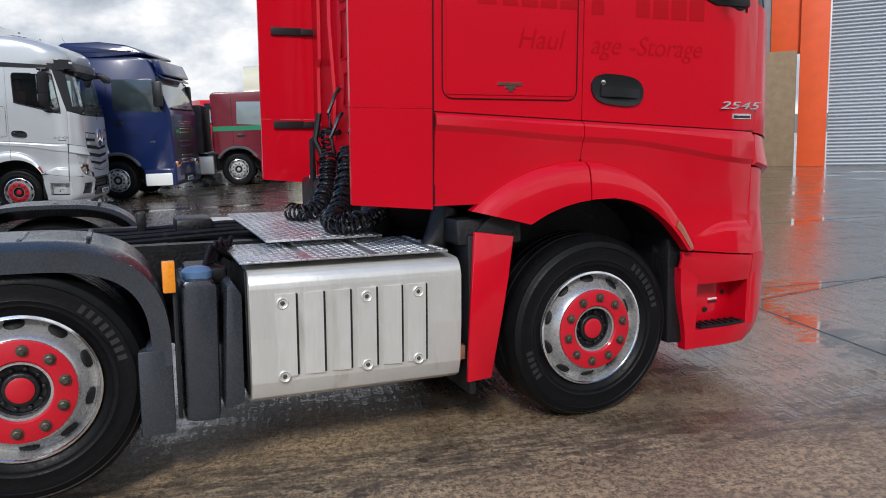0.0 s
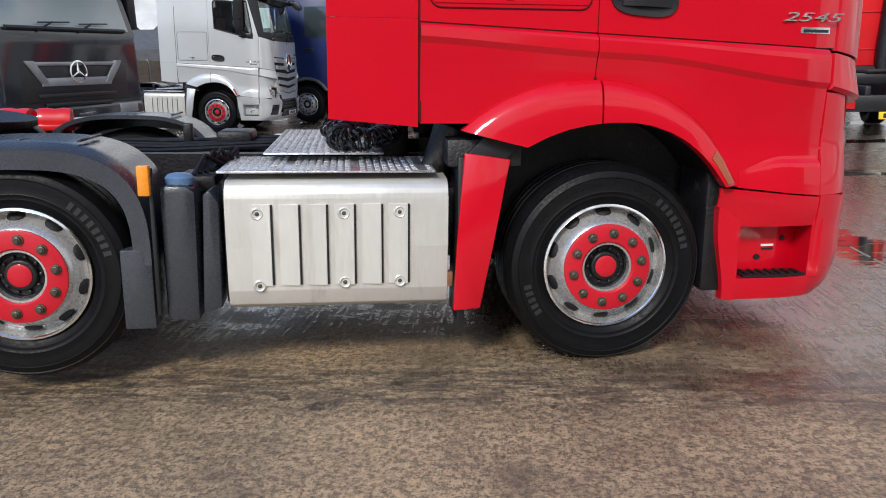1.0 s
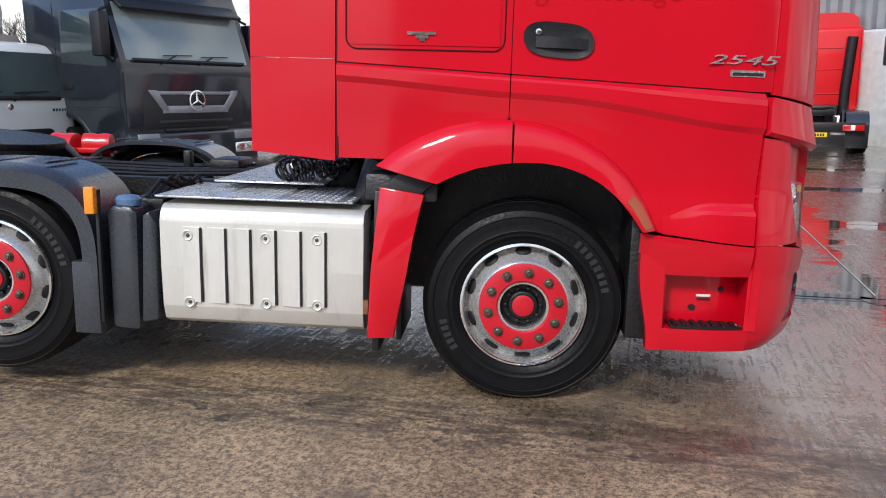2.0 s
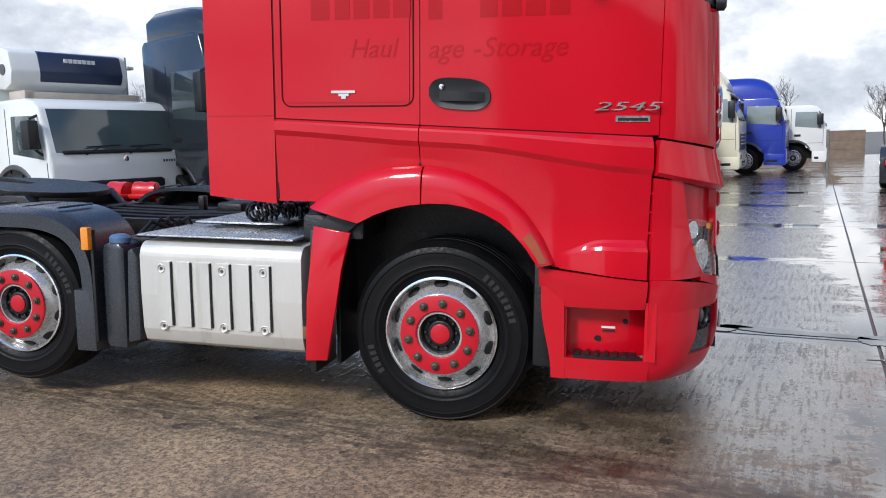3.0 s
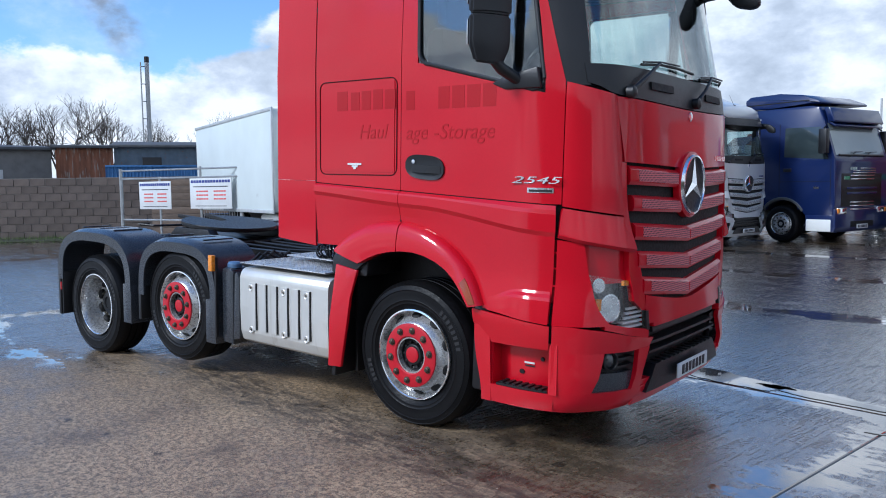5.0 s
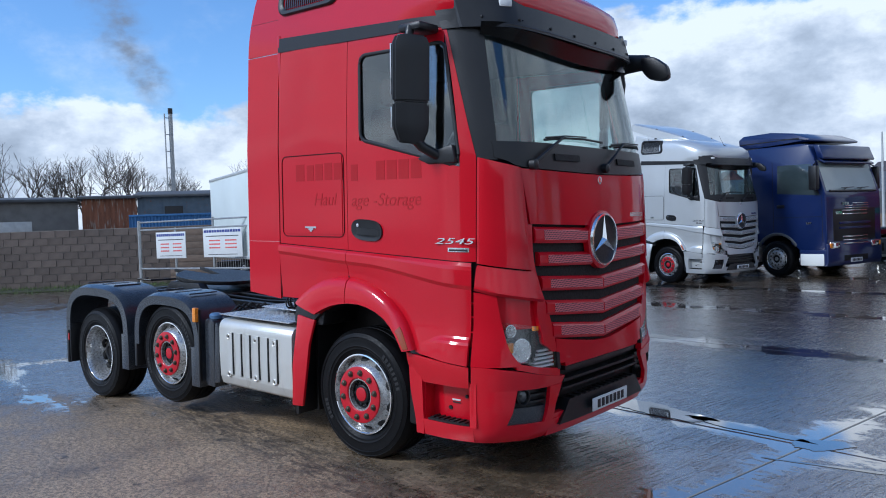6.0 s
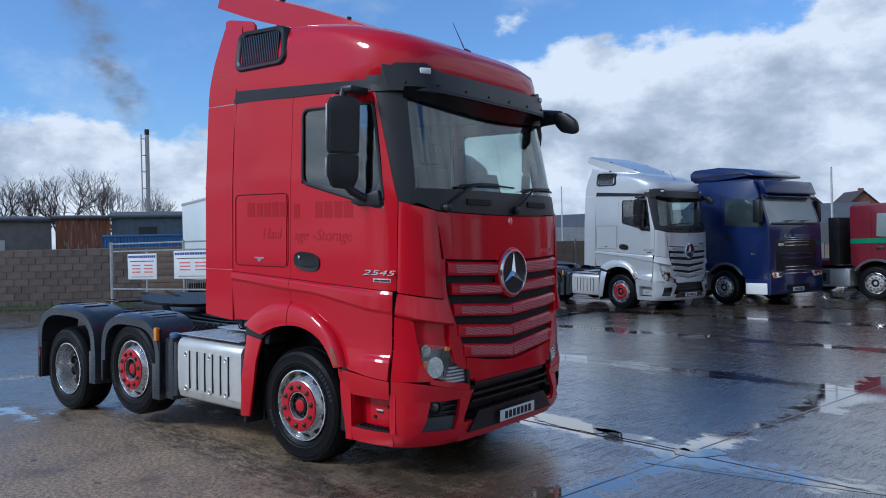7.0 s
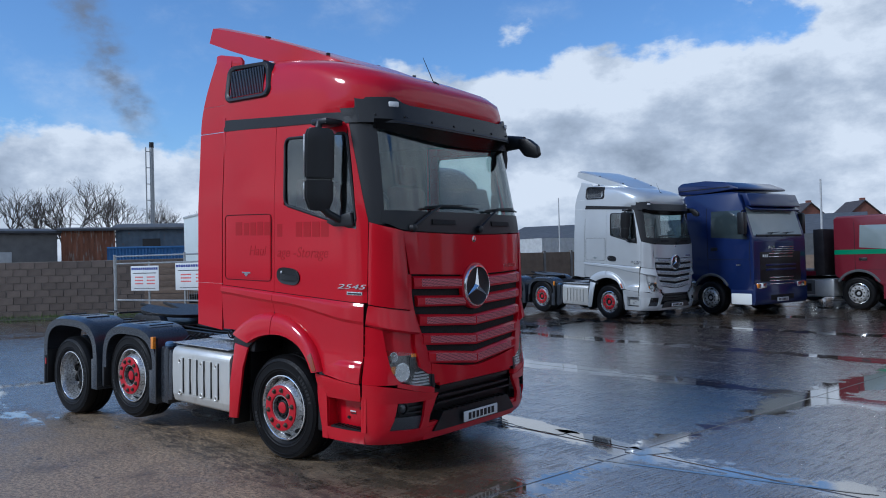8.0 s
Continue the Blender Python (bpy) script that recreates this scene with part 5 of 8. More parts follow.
def cab_roof(truck, body, label):
    bm = B()
    zs = [3.125, 3.19, 3.26, 3.32, 3.37, 3.42, 3.47, 3.52, 3.57, 3.62, 3.66, 3.70, 3.735, 3.77, 3.80, 3.82]
    rings = []
    for z in zs:
        ring = []
        for side in (-1, 1):
            row = []
            rear = -0.90 + 0.12 * max(0, z - 3.6)
            end = s_x(rear, z)
            k = 30
            for i in range(k + 1):
                q = end * (i / k)
                if i < 16:
                    q = i / 15 * min(1.0, end)
                else:
                    q = min(1.0, end) + (end - min(1.0, end)) * (i - 15) / (k - 15)
                row.append(cab_at(q, z, side, 0.008 if z > 3.18 or q > 1 else -0.03))
            ring += row[::-1] if side < 0 else row[1:]
        rings.append([bm.verts.new(p) for p in ring])
    for a, b in zip(rings, rings[1:]):
        n = len(a)
        for i in range(n):
            bm.faces.new((a[i], a[(i + 1) % n], b[(i + 1) % n], b[i]))
    top = rings[-1]
    n = len(top)
    half = n // 2
    for i in range(half):
        j, k = n - 1 - i, n - 2 - i
        if i + 1 < k:
            bm.faces.new((top[i], top[i + 1], top[k], top[j]))
    part("roof", bm, body, truck, label, 60)
    bm = B()
    prism(bm, [(0.08, 3.795), (0.80, 3.575), (0.82, 3.55), (0.08, 3.74)], "y", -0.36, 0.36, 0.01)
    part("roof_hatch", bm, BLACK, truck, "black roof hatch")
    # sun visor
    visor = new("sun_visor")
    visor.parent = truck
    bm = B()
    for side in (-1, 1):
        def vis(a, b, side=side):
            z = 3.045 + (0.165 + 0.055 * smooth01((a - 0.60) / 0.12)) * b
            y = 1.09 * a
            p = cab_at(s_y(min(y, 1.09), 3.15), 3.15, side, 0.0)
            out = 0.135 - 0.070 * b - 0.05 * smooth01((a - 0.72) / 0.28)
            return Vector((p.x + out - 0.03 * a * a, p.y * 1.015, z - 0.02 * (1 - a * a) * (1 - b)))

        sheet(bm, vis, 14, 5, lambda a, b: vis(a, b) - Vector((0.03, 0, -0.004)))
    bmesh.ops.remove_doubles(bm, verts=bm.verts, dist=0.002)
    for side in (-1, 1):
        def under(a, b, side=side):
            a = 0.9 * a
            p, q = vis(a, 0.04, side), cab_at(s_y(1.06 * a, 3.155), 3.155, side, -0.004)
            return p.lerp(q, b)

        sheet(bm, under, 14, 2, lambda a, b: under(a, b) + Vector((0, 0, 0.012)))
    part("visor_sheet", bm, BLACK, visor, "dark plastic sun visor")
    for side in (-1, 1):
        for a in (0.14, 0.40, 0.66, 0.90):
            bm = B()
            p = vis(a, 0.30, side)
            lathe(bm, [(0.011, -0.01), (0.011, 0.006), (0.005, 0.009)], p, "x", 8)
            part("visor_bolt", bm, SHADOW, visor)
    for side in (-1, 1):
        bm = B()
        p = vis(0.74, 0.72, side)
        box(bm, -0.02, 0.012, -0.055, 0.055, -0.024, 0.024, 0.010)
        moved(bm, Matrix.Translation(p) @ Matrix.Rotation(side * radians(28), 4, "Z"))
        part("marker_lamp", bm, PLATE_WHITE, visor, "white marker lamp")
        bm = B()
        skin(bm, lambda a, b: (s_y(1.0 * a, 3.0), 2.905 + 0.165 * b + 0.09 * a * a * (1 - b)), 14, 3, side, lambda a, b: 0.025 + 0.06 * b, 0.004)
        strip = part("visor_strip", bm, SMOKED, visor, "smoked plastic strip under the visor")
        strip.visible_shadow = False
        bm = B()
        for yy in (0.35, 0.7):
            p = cab_at(s_y(yy, 3.1), 3.1, side, 0.0)
            tube(bm, [(p.x + 0.0, p.y, 2.96), (p.x + 0.09, p.y, 3.10)], 0.008, 6)
        part("visor_stay", bm, BLACK, visor)
    # front view mirror at the far corner
    bm = B()
    tube(bm, [(0.92, 1.02, 2.98), (1.08, 1.03, 3.06), (1.30, 1.02, 3.05)], [0.07, 0.085, 0.06], 12)
    tube(bm, [(1.02, 1.02, 3.02), (1.05, 0.99, 2.88), (1.05, 0.97, 2.79), (1.05, 0.97, 2.76)], [0.05, 0.052, 0.05, 0.02], 12)
    prism(bm, [(1.24, 3.10), (1.36, 3.085), (1.475, 3.00), (1.495, 2.90), (1.44, 2.875), (1.32, 2.90), (1.245, 2.985)], "y", 0.95, 1.07, 0.03)
    part("front_mirror", bm, BLACK, truck, "black kerb-view mirror on an arm")
    bm = B()
    base = Vector((0.90, 0.0, 3.50))
    tube(bm, [base + Vector((0.03, 0, 0.02)), base + Vector((-0.0, 0, 0.06))], [0.035, 0.015], 10)
    tube(bm, [base + Vector((0, 0, 0.05)), base + Vector((-0.14, 0, 0.32))], [0.006, 0.003], 6)
    part("aerial", bm, BLACK, truck, "thin black whip aerial")


def roof_deflector(truck, body):
    spoiler = new("roof_deflector")
    spoiler.parent = truck
    bm = B()

    def top(a, b):
        x = -1.24 + 1.92 * a
        y = (2 * b - 1) * (1.00 - 0.46 * a)
        z = 4.262 - 0.68 * a + 0.05 * math.sin(math.pi * a)
        lip = smooth01((abs(2 * b - 1) - 0.84) / 0.16)
        return Vector((x - 0.03 * lip * (1 - a), y, z - 0.03 * lip * (1 - 0.75 * a)))

    sheet(bm, top, 18, 20, lambda a, b: top(a, b) - Vector((0, 0, 0.02)))
    part("deflector_sheet", bm, body, spoiler)
    for q in (0.0, 1.0):
        # deep side skirts that taper to the front
        def fold(a, b, q=q):
            p = top(a, q)
            deep = 0.15 + 0.06 * math.sin(math.pi * min(1.0, a * 1.5)) - 0.19 * smooth01((a - 0.40) / 0.6)
            return Vector((p.x - 0.05 * b * (1 - a), p.y * (1 + 0.012 * b), p.z + 0.004 - b * deep))

        bm = B()
        sheet(bm, fold, 18, 3, lambda a, b: fold(a, b) - Vector((0, 0.03 if q else -0.03, 0)))
        part("deflector_skirt", bm, body, spoiler)
    bm = B()
    for y in (-0.75, 0.75):
        tube(bm, [(-0.66, y, 3.70), (-0.60, y, 4.08)], 0.028, 8)
        tube(bm, [(0.1, y * 0.8, 3.62), (0.1, y * 0.8, 3.84)], 0.02, 8)
    part("deflector_stay", bm, BLACK, spoiler)


def cabin(truck):
    bm = B()
    skin(bm, by_y(0.0, 1.05, 1.40, 2.20), 10, 4, -1, -0.12, 0.02)
    skin(bm, by_y(0.0, 1.05, 1.40, 2.20), 10, 4, 1, -0.12, 0.02)
    box(bm, -0.86, 0.62, -1.21, 1.21, 1.36, 1.42, 0)
    box(bm, 0.55, 1.10, -1.02, 1.02, 2.06, 2.20, 0.04)
    box(bm, -0.86, 0.78, -1.205, -1.185, 1.42, 2.22, 0)
    box(bm, -0.86, 0.78, 1.185, 1.205, 1.42, 2.22, 0)
    part("dashboard", bm, CABIN, truck)
    bm = B()
    box(bm, -0.895, -0.86, -1.215, 1.215, 1.30, 3.25, 0.01)
    part("back_wall", bm, BLACK if truck.get("dark") else RED if truck.get("first") else SILVER, truck)
    bm = B()
    box(bm, -0.86, -0.10, -1.18, -1.165, 2.2, 3.12, 0)
    box(bm, -0.86, -0.10, 1.165, 1.18, 2.2, 3.12, 0)
    box(bm, -0.86, 0.92, -1.1, 1.1, 3.10, 3.13, 0)
    box(bm, 0.90, 1.11, -0.78, 0.78, 3.085, 3.115, 0)
    box(bm, -0.855, -0.80, -1.15, 1.15, 1.45, 3.1, 0)
    box(bm, -0.80, -0.25, -1.1, 1.1, 1.45, 2.05, 0.05)
    part("bunk_lining", bm, CABIN, truck)
    for y in (-0.62, 0.62):
        seat = new("seat")
        seat.parent = truck
        bm = B()
        box(bm, -0.02, 0.48, y - 0.25, y + 0.25, 1.85, 2.0, 0.05)
        box(bm, -0.10, 0.06, y - 0.25, y + 0.25, 1.95, 2.62, 0.06)
        part("cushion", bm, SEAT, seat)
        bm = B()
        box(bm, -0.09, 0.02, y - 0.14, y + 0.14, 2.64, 2.86, 0.05)
        part("headrest", bm, SEAT, seat)
    bm = B()
    ring = [Vector((0.66 + 0.10 * math.sin(t), -0.62 + 0.21 * math.cos(t), 2.30 + 0.18 * math.sin(t))) for t in [2 * math.pi * k / 24 for k in range(24)]]
    tube(bm, ring, 0.016, 8, True)
    tube(bm, [(0.75, -0.62, 2.22), (0.66, -0.62, 2.30)], 0.04, 8)
    part("steering_wheel", bm, BLACK, truck)
    bm = B()
    box(bm, 0.70, 1.02, -0.95, -0.30, 2.18, 2.27, 0.03)
    box(bm, 0.8, 1.02, 0.2, 0.9, 2.18, 2.23, 0.02)
    part("instrument_hood", bm, CABIN, truck)
    # lower body core behind the skirts
    bm = B()
    box(bm, -0.86, 0.9, -1.20, 1.20, 1.345, 1.40, 0)
    box(bm, 0.60, 1.30, -0.70, 0.70, 0.42, 1.40, 0.05)
    box(bm, -0.55, 0.62, -0.62, 0.62, 0.50, 1.38, 0.04)
    box(bm, 0.62, 1.05, -1.06, 1.06, 0.70, 1.36, 0.03)
    part("engine_bay", bm, SHADOW, truck)


def chassis(truck, hoses, tail=-4.95, gear=True):
    for y in (-0.43, 0.43):
        bm = B()
        prism(bm, [(y - 0.04, 0.66), (y + 0.04, 0.66), (y + 0.04, 0.68), (y, 0.68) if y > 0 else (y + 0.0, 0.68), (y, 0.925), (y + 0.04, 0.925), (y + 0.04, 0.945), (y - 0.04, 0.945)], "x", tail, 0.9)
        part("chassis_rail", bm, CHASSIS, truck)
    for x in (-4.85, -3.3, -2.05, -1.1, -0.3):
        bm = B()
        box(bm, x - 0.05, x + 0.05, -0.43, 0.43, 0.70, 0.90, 0.01)
        part("cross_member", bm, CHASSIS, truck)
    for x in (0.0, -2.65, -4.08):
        bm = B()
        tube(bm, [(x, -0.9, 0.48 if x > -3 else 0.36), (x, 0.9, 0.48 if x > -3 else 0.36)], 0.075, 12)
        if x < -3.9:
            r = bmesh.ops.create_uvsphere(bm, u_segments=16, v_segments=10, radius=0.22)
            bmesh.ops.translate(bm, verts=r["verts"], vec=(x, 0, 0.36))
        part("axle", bm, CHASSIS, truck)
    for x in (-3.55, -2.2):
        for y in (-0.52, 0.52):
            bm = B()
            lathe(bm, [(0.12, -0.2), (0.15, -0.15), (0.15, 0.1), (0.12, 0.16)], (x, y, 0.62), "z", 16)
            part("air_bellows", bm, RUBBER, truck)
    # extra underside masses, added to darken the ground below the lorry
    bm = B()
    box(bm, -0.95, 0.75, -0.33, 0.33, 0.33, 0.72, 0.06)
    part("engine_sump", bm, CHASSIS, truck)
    bm = B()
    prism(bm, [(-2.2, 0.50), (-1.0, 0.36), (-0.95, 0.36), (-0.95, 0.66), (-2.2, 0.66)], "y", -0.24, 0.24, 0.04)
    part("gearbox", bm, CHASSIS, truck)
    # black sheets added to stand for the shadow behind the front wheels
    for side in (-1, 1):
        bm = B()
        box(bm, -0.60, -0.575, side * 0.62, side * 1.10, 0.24, 1.02, 0.006)
        part("splash_flap", bm, BLACK, truck)
    bm = B()
    lathe(bm, [(0.10, -0.55), (0.14, -0.52), (0.14, 0.52), (0.10, 0.55)], (-1.25, -0.50, 0.45), "x", 16)
    part("air_tank", bm, CHASSIS, truck)
    # coupling plate
    fifth = new("coupling")
    fifth.parent = truck
    bm = B()
    pts = []
    for k in range(33):
        a = radians(-160 + 320 * k / 32)
        pts.append((-3.42 + 0.48 * math.cos(a), 0.48 * math.sin(a)))
    pts += [(-4.10, -0.17), (-3.50, -0.05), (-3.50, 0.05), (-4.10, 0.17)][::-1]
    prism(bm, pts, "z", 1.085, 1.125, 0.006)
    moved(bm, Matrix.Translation((-3.42, 0, 1.10)) @ Matrix.Rotation(radians(5), 4, "Y") @ Matrix.Translation((3.42, 0, -1.10)))
    part("coupling_plate", bm, CHASSIS, fifth, "greasy black coupling plate")
    bm = B()
    for y in (-0.42, 0.42):
        prism(bm, [(-3.85, 0.94), (-3.0, 0.94), (-3.15, 1.08), (-3.68, 1.08)], "y", y - 0.05, y + 0.05, 0.01)
    box(bm, -4.0, -2.9, -0.5, 0.5, 0.945, 0.965, 0.004)
    tube(bm, [(-3.85, -0.2, 1.08), (-3.95, -0.55, 1.08), (-4.1, -0.62, 1.09), (-4.1, -0.5, 1.09)], 0.012, 6)
    part("coupling_stand", bm, CHASSIS, fifth)
    # mudguards
    for side in (-1, 1):
        for cx, x0, x1, tall in ((-2.65, -3.20, -2.06, 0), (-4.08, -4.70, -3.34, 1)):
            bm = B()

            def arc(t, r, cx=cx, x0=x0, x1=x1):
                # legs straight down, shoulders round, top nearly flat
                a = math.pi * (1 - t)
                c, s = math.cos(a), math.sin(a)
                hw = (x1 - x0) / 2
                mid = (x0 + x1) / 2
                e = 0.64
                xx = mid + (hw + r) * (abs(c) ** e) * (1 if c > 0 else -1)
                zz = 0.56 + (0.51 + r) * (abs(s) ** e)
                return xx, zz

            sheet(bm, lambda a, b: Vector((arc(a, 0.0)[0], side * (0.70 + 0.555 * b), arc(a, 0.0)[1] - 0.03 * smooth01((b - 0.86) / 0.14))), 40, 8, lambda a, b: Vector((arc(a, -0.025)[0], side * (0.70 + 0.545 * b), arc(a, -0.025)[1] - 0.03 * smooth01((b - 0.86) / 0.14))))
            guard = part("mudguard", bm, GREY_PLASTIC, truck, "dark grey plastic mudguard")
            bm = B()
            sheet(bm, lambda a, b: Vector((arc(a, -0.0)[0] * (1 - 0.0) + (cx - arc(a, 0)[0]) * 0.13 * b, side * (1.256 - 0.005 * b), arc(a, 0)[1] - 0.03 - 0.085 * b * math.sin(math.pi * a))), 40, 3, lambda a, b: Vector((arc(a, -0.0)[0] + (cx - arc(a, 0)[0]) * 0.13 * b, side * (1.235 - 0.005 * b), arc(a, 0)[1] - 0.03 - 0.085 * b * math.sin(math.pi * a))))
            part("mudguard_lip", bm, GREY_PLASTIC, guard)
            for xx in (cx - 0.28, cx + 0.05, cx + 0.30):
                bm = B()
                box(bm, xx - 0.010, xx + 0.010, side * 0.78, side * 1.14, 1.062, 1.075, 0.004)
                part("mudguard_rib", bm, GREY_PLASTIC, guard)
            for xa, zb in ((x1, 0.235), (x0, 0.30 if not tall else 0.16)):
                bm = B()
                front = xa == x1
                box(bm, xa - (0.135 if front else 0.012), xa + (0.0 if front else 0.03), side * 1.254, side * 0.74, zb, 0.60, 0.008)
                if front:
                    for v in bm.verts:
                        if abs(v.co.y) < 1.0 and v.co.x < xa - 0.06:
                            v.co.x = xa - 0.03
                part("mudguard_leg", bm, GREY_PLASTIC if front else BLACK, guard)
    # amber marker, urea tank and its cap
    bm = B()
    box(bm, -2.085, -2.035, -1.305, -1.262, 0.845, 0.975, 0.006)
    part("side_marker", bm, AMBER, truck, "amber side marker")
    bm = B()
    box(bm, -2.048, -2.030, -1.27, -1.24, 0.30, 0.96, 0.004)
    part("marker_bracket", bm, BLACK, truck)
    bm = B()
    prism(bm, [(-2.02, 0.26), (-1.87, 0.25), (-1.86, 0.85), (-1.90, 0.88), (-2.00, 0.88), (-2.02, 0.85)], "y", -1.22, -0.72, 0.03)
    tank = part("urea_tank", bm, GREY_PLASTIC, truck, "dark plastic fluid tank with a blue cap")
    bm = B()
    lathe(bm, [(0.062, 0), (0.064, 0.03), (0.05, 0.045), (0.03, 0.05)], (-1.94, -1.13, 0.875), "z", 24)
    part("tank_cap", bm, BLUE_CAP, tank)
    bm = B()
    prism(bm, [(-1.855, 0.30), (-1.77, 0.32), (-1.765, 0.80), (-1.80, 0.86), (-1.83, 0.84)], "y", -1.235, -0.7, 0.012)
    part("tank_guard", bm, GREY_PLASTIC, truck)
    bm = B()
    for k in range(5):
        tube(bm, [(-1.9 + 0.02 * k, -1.0 + 0.05 * k, 0.9), (-1.86 + 0.03 * k, -0.9 + 0.06 * k, 0.98 + 0.01 * (k % 3)), (-1.75, -0.75 + 0.04 * k, 0.90)], 0.012, 6)
    box(bm, -1.98, -1.80, -1.02, -0.72, 0.82, 0.90, 0.02)
    part("valve_block", bm, CHASSIS, truck)
    # exhaust box: brushed sheet with louvre slots, tread plate on top
    exhaust = new("exhaust_box")
    exhaust.parent = truck
    bm = B()
    x0, x1 = -1.738, -0.745
    pr = [(-1.245, 0.40), (-1.252, 0.60), (-1.250, 0.79)]
    for k in range(6):
        a = radians(180 - 80 * k / 5)
        pr.append((-1.17 + 0.08 * math.cos(a), 0.82 + 0.08 * math.sin(a)))
    pr += [(-0.62, 0.925), (-0.62, 0.31), (-1.17, 0.305), (-1.22, 0.33)]
    prism(bm, pr, "x", x0, x1, 0.004)
    sleeve = part("box_shell", bm, ALU, exhaust, "brushed aluminium exhaust cover with slots")
    bm = B()
    for x in (-1.535, -1.412, -1.29, -1.167, -1.045, -0.925):
        prism(bm, [(-1.2485, 0.425), (-1.2565, 0.43), (-1.260, 0.60), (-1.2585, 0.79), (-1.2475, 0.795)], "x", x - 0.0038, x + 0.0038)
    part("louvre_slot", bm, SHADOW, sleeve)
    for x in (-1.535, -1.412, -1.29, -1.167, -1.045, -0.925):
        bm = B()
        sheet(bm, lambda a, b: Vector((x - 0.006 - 0.085 * a, -1.2615 + 0.009 * a, 0.425 + 0.37 * b)), 2, 1, lambda a, b: Vector((x - 0.006 - 0.085 * a, -1.246, 0.425 + 0.37 * b)))
        part("louvre_blade", bm, ALU, sleeve)
    for x, z in ((-1.598, 0.755), (-1.216, 0.755), (-0.966, 0.758), (-1.598, 0.425), (-1.216, 0.435), (-0.966, 0.437)):
        bm = B()
        lathe(bm, [(0.030, -0.0005), (0.027, -0.006), (0.023, -0.0085), (0.018, -0.006), (0.015, -0.001)], (x, -1.2535, z), "y", 20)
        dimple = part("bolt_dimple", bm, ALU, sleeve)
        bm = B()
        lathe(bm, [(0.0105, 0.0), (0.0105, -0.006), (0.006, -0.008), (0.001, -0.008)], (x, -1.252, z), "y", 8)
        part("box_bolt", bm, NUT, dimple)
    bm = B()
    box(bm, -1.77, -0.80, -1.22, -0.56, 0.930, 0.940, 0.003)
    tread = part("tread_plate", bm, ALU_PLATE, exhaust, "chequered aluminium tread plate")
    bm = B()
    random.seed(4)
    for i in range(28):
        for j in range(18):
            x, y = -1.74 + 0.034 * i, -1.20 + 0.036 * j
            if x > -0.82 or (i % 9 == 8):
                continue
            r = radians(35 if (i + j) % 2 else -35)
            m = Matrix.Translation((x, y, 0.940)) @ Matrix.Rotation(r, 4, "Z")
            box(bm, -0.013, 0.013, -0.0035, 0.0035, 0, 0.003, 0, m=m)
    tagged(part("tread_studs", bm, ALU_PLATE, tread), kind="stuff")
    bm = B()
    box(bm, -0.748, -0.72, -1.245, -1.20, 0.40, 0.47, 0.004)
    part("box_bracket", bm, RUST, exhaust, "rusty bracket")
    bm = B()
    box(bm, -1.75, -1.742, -1.20, -0.66, 0.34, 0.90, 0.004)
    part("box_end", bm, CHASSIS, exhaust)
    # catwalk behind the cab
    bm = B()
    box(bm, -1.60, -1.02, -0.82, 0.62, 0.975, 0.985, 0.003)
    walk_plate = part("catwalk", bm, ALU_PLATE, truck, "chequered aluminium catwalk plate")
    bm = B()
    for i in range(15):
        for j in range(37):
            x, y = -1.58 + 0.036 * i, -0.80 + 0.038 * j
            r = radians(35 if (i + j) % 2 else -35)
            box(bm, -0.013, 0.013, -0.0035, 0.0035, 0, 0.003, 0, m=Matrix.Translation((x, y, 0.985)) @ Matrix.Rotation(r, 4, "Z"))
    tagged(part("catwalk_studs", bm, ALU_PLATE, walk_plate), kind="stuff")
    bm = B()
    box(bm, -1.75, -0.8, 0.62, 1.2, 0.32, 0.92, 0.05)
    part("fuel_tank", bm, ALU, truck, "aluminium fuel tank")
    # air tanks, pipes between the rails
    bm = B()
    for k in range(4):
        y = -0.28 + 0.18 * k
        tube(bm, [(-4.3, y, 0.93), (-3.2, y + 0.03, 0.955), (-2.2, y, 0.94), (-1.65, y + 0.04, 0.96), (-1.2, y, 0.95)], 0.014 + 0.004 * (k % 2), 6)
    tube(bm, [(-2.2, 0.3, 0.86), (-1.2, 0.3, 0.86)], 0.10, 12)
    box(bm, -1.95, -1.75, 0.02, 0.30, 0.93, 1.02, 0.02)
    box(bm, -2.15, -2.1, 0.10, 0.16, 0.94, 1.06, 0.01)
    part("pipe_run", bm, CHASSIS, truck)
    bm = B()
    box(bm, -1.06, -0.88, -0.55, 0.9, 0.80, 1.20, 0.03)
    tube(bm, [(-0.80, -0.95, 0.86), (-0.72, -0.95, 1.10), (-0.62, -0.80, 1.28)], 0.075, 14)
    box(bm, -0.9, -0.6, -1.05, -0.5, 0.60, 0.85, 0.05)
    part("engine_rear", bm, CHASSIS, truck)
    # gearbox mass, added so the wet ground beneath reflects something dark
    bm = B()
    prism(bm, [(-2.3, 0.50), (-1.9, 0.36), (-1.0, 0.34), (-0.5, 0.40), (-0.5, 0.88), (-2.3, 0.72)], "y", -0.34, 0.34, 0.05)
    part("gearbox", bm, CHASSIS, truck)
    bm = B()
    tube(bm, [(-2.3, 0, 0.62), (-4.0, 0, 0.50)], 0.06, 10)
    part("propeller_shaft", bm, CHASSIS, truck)
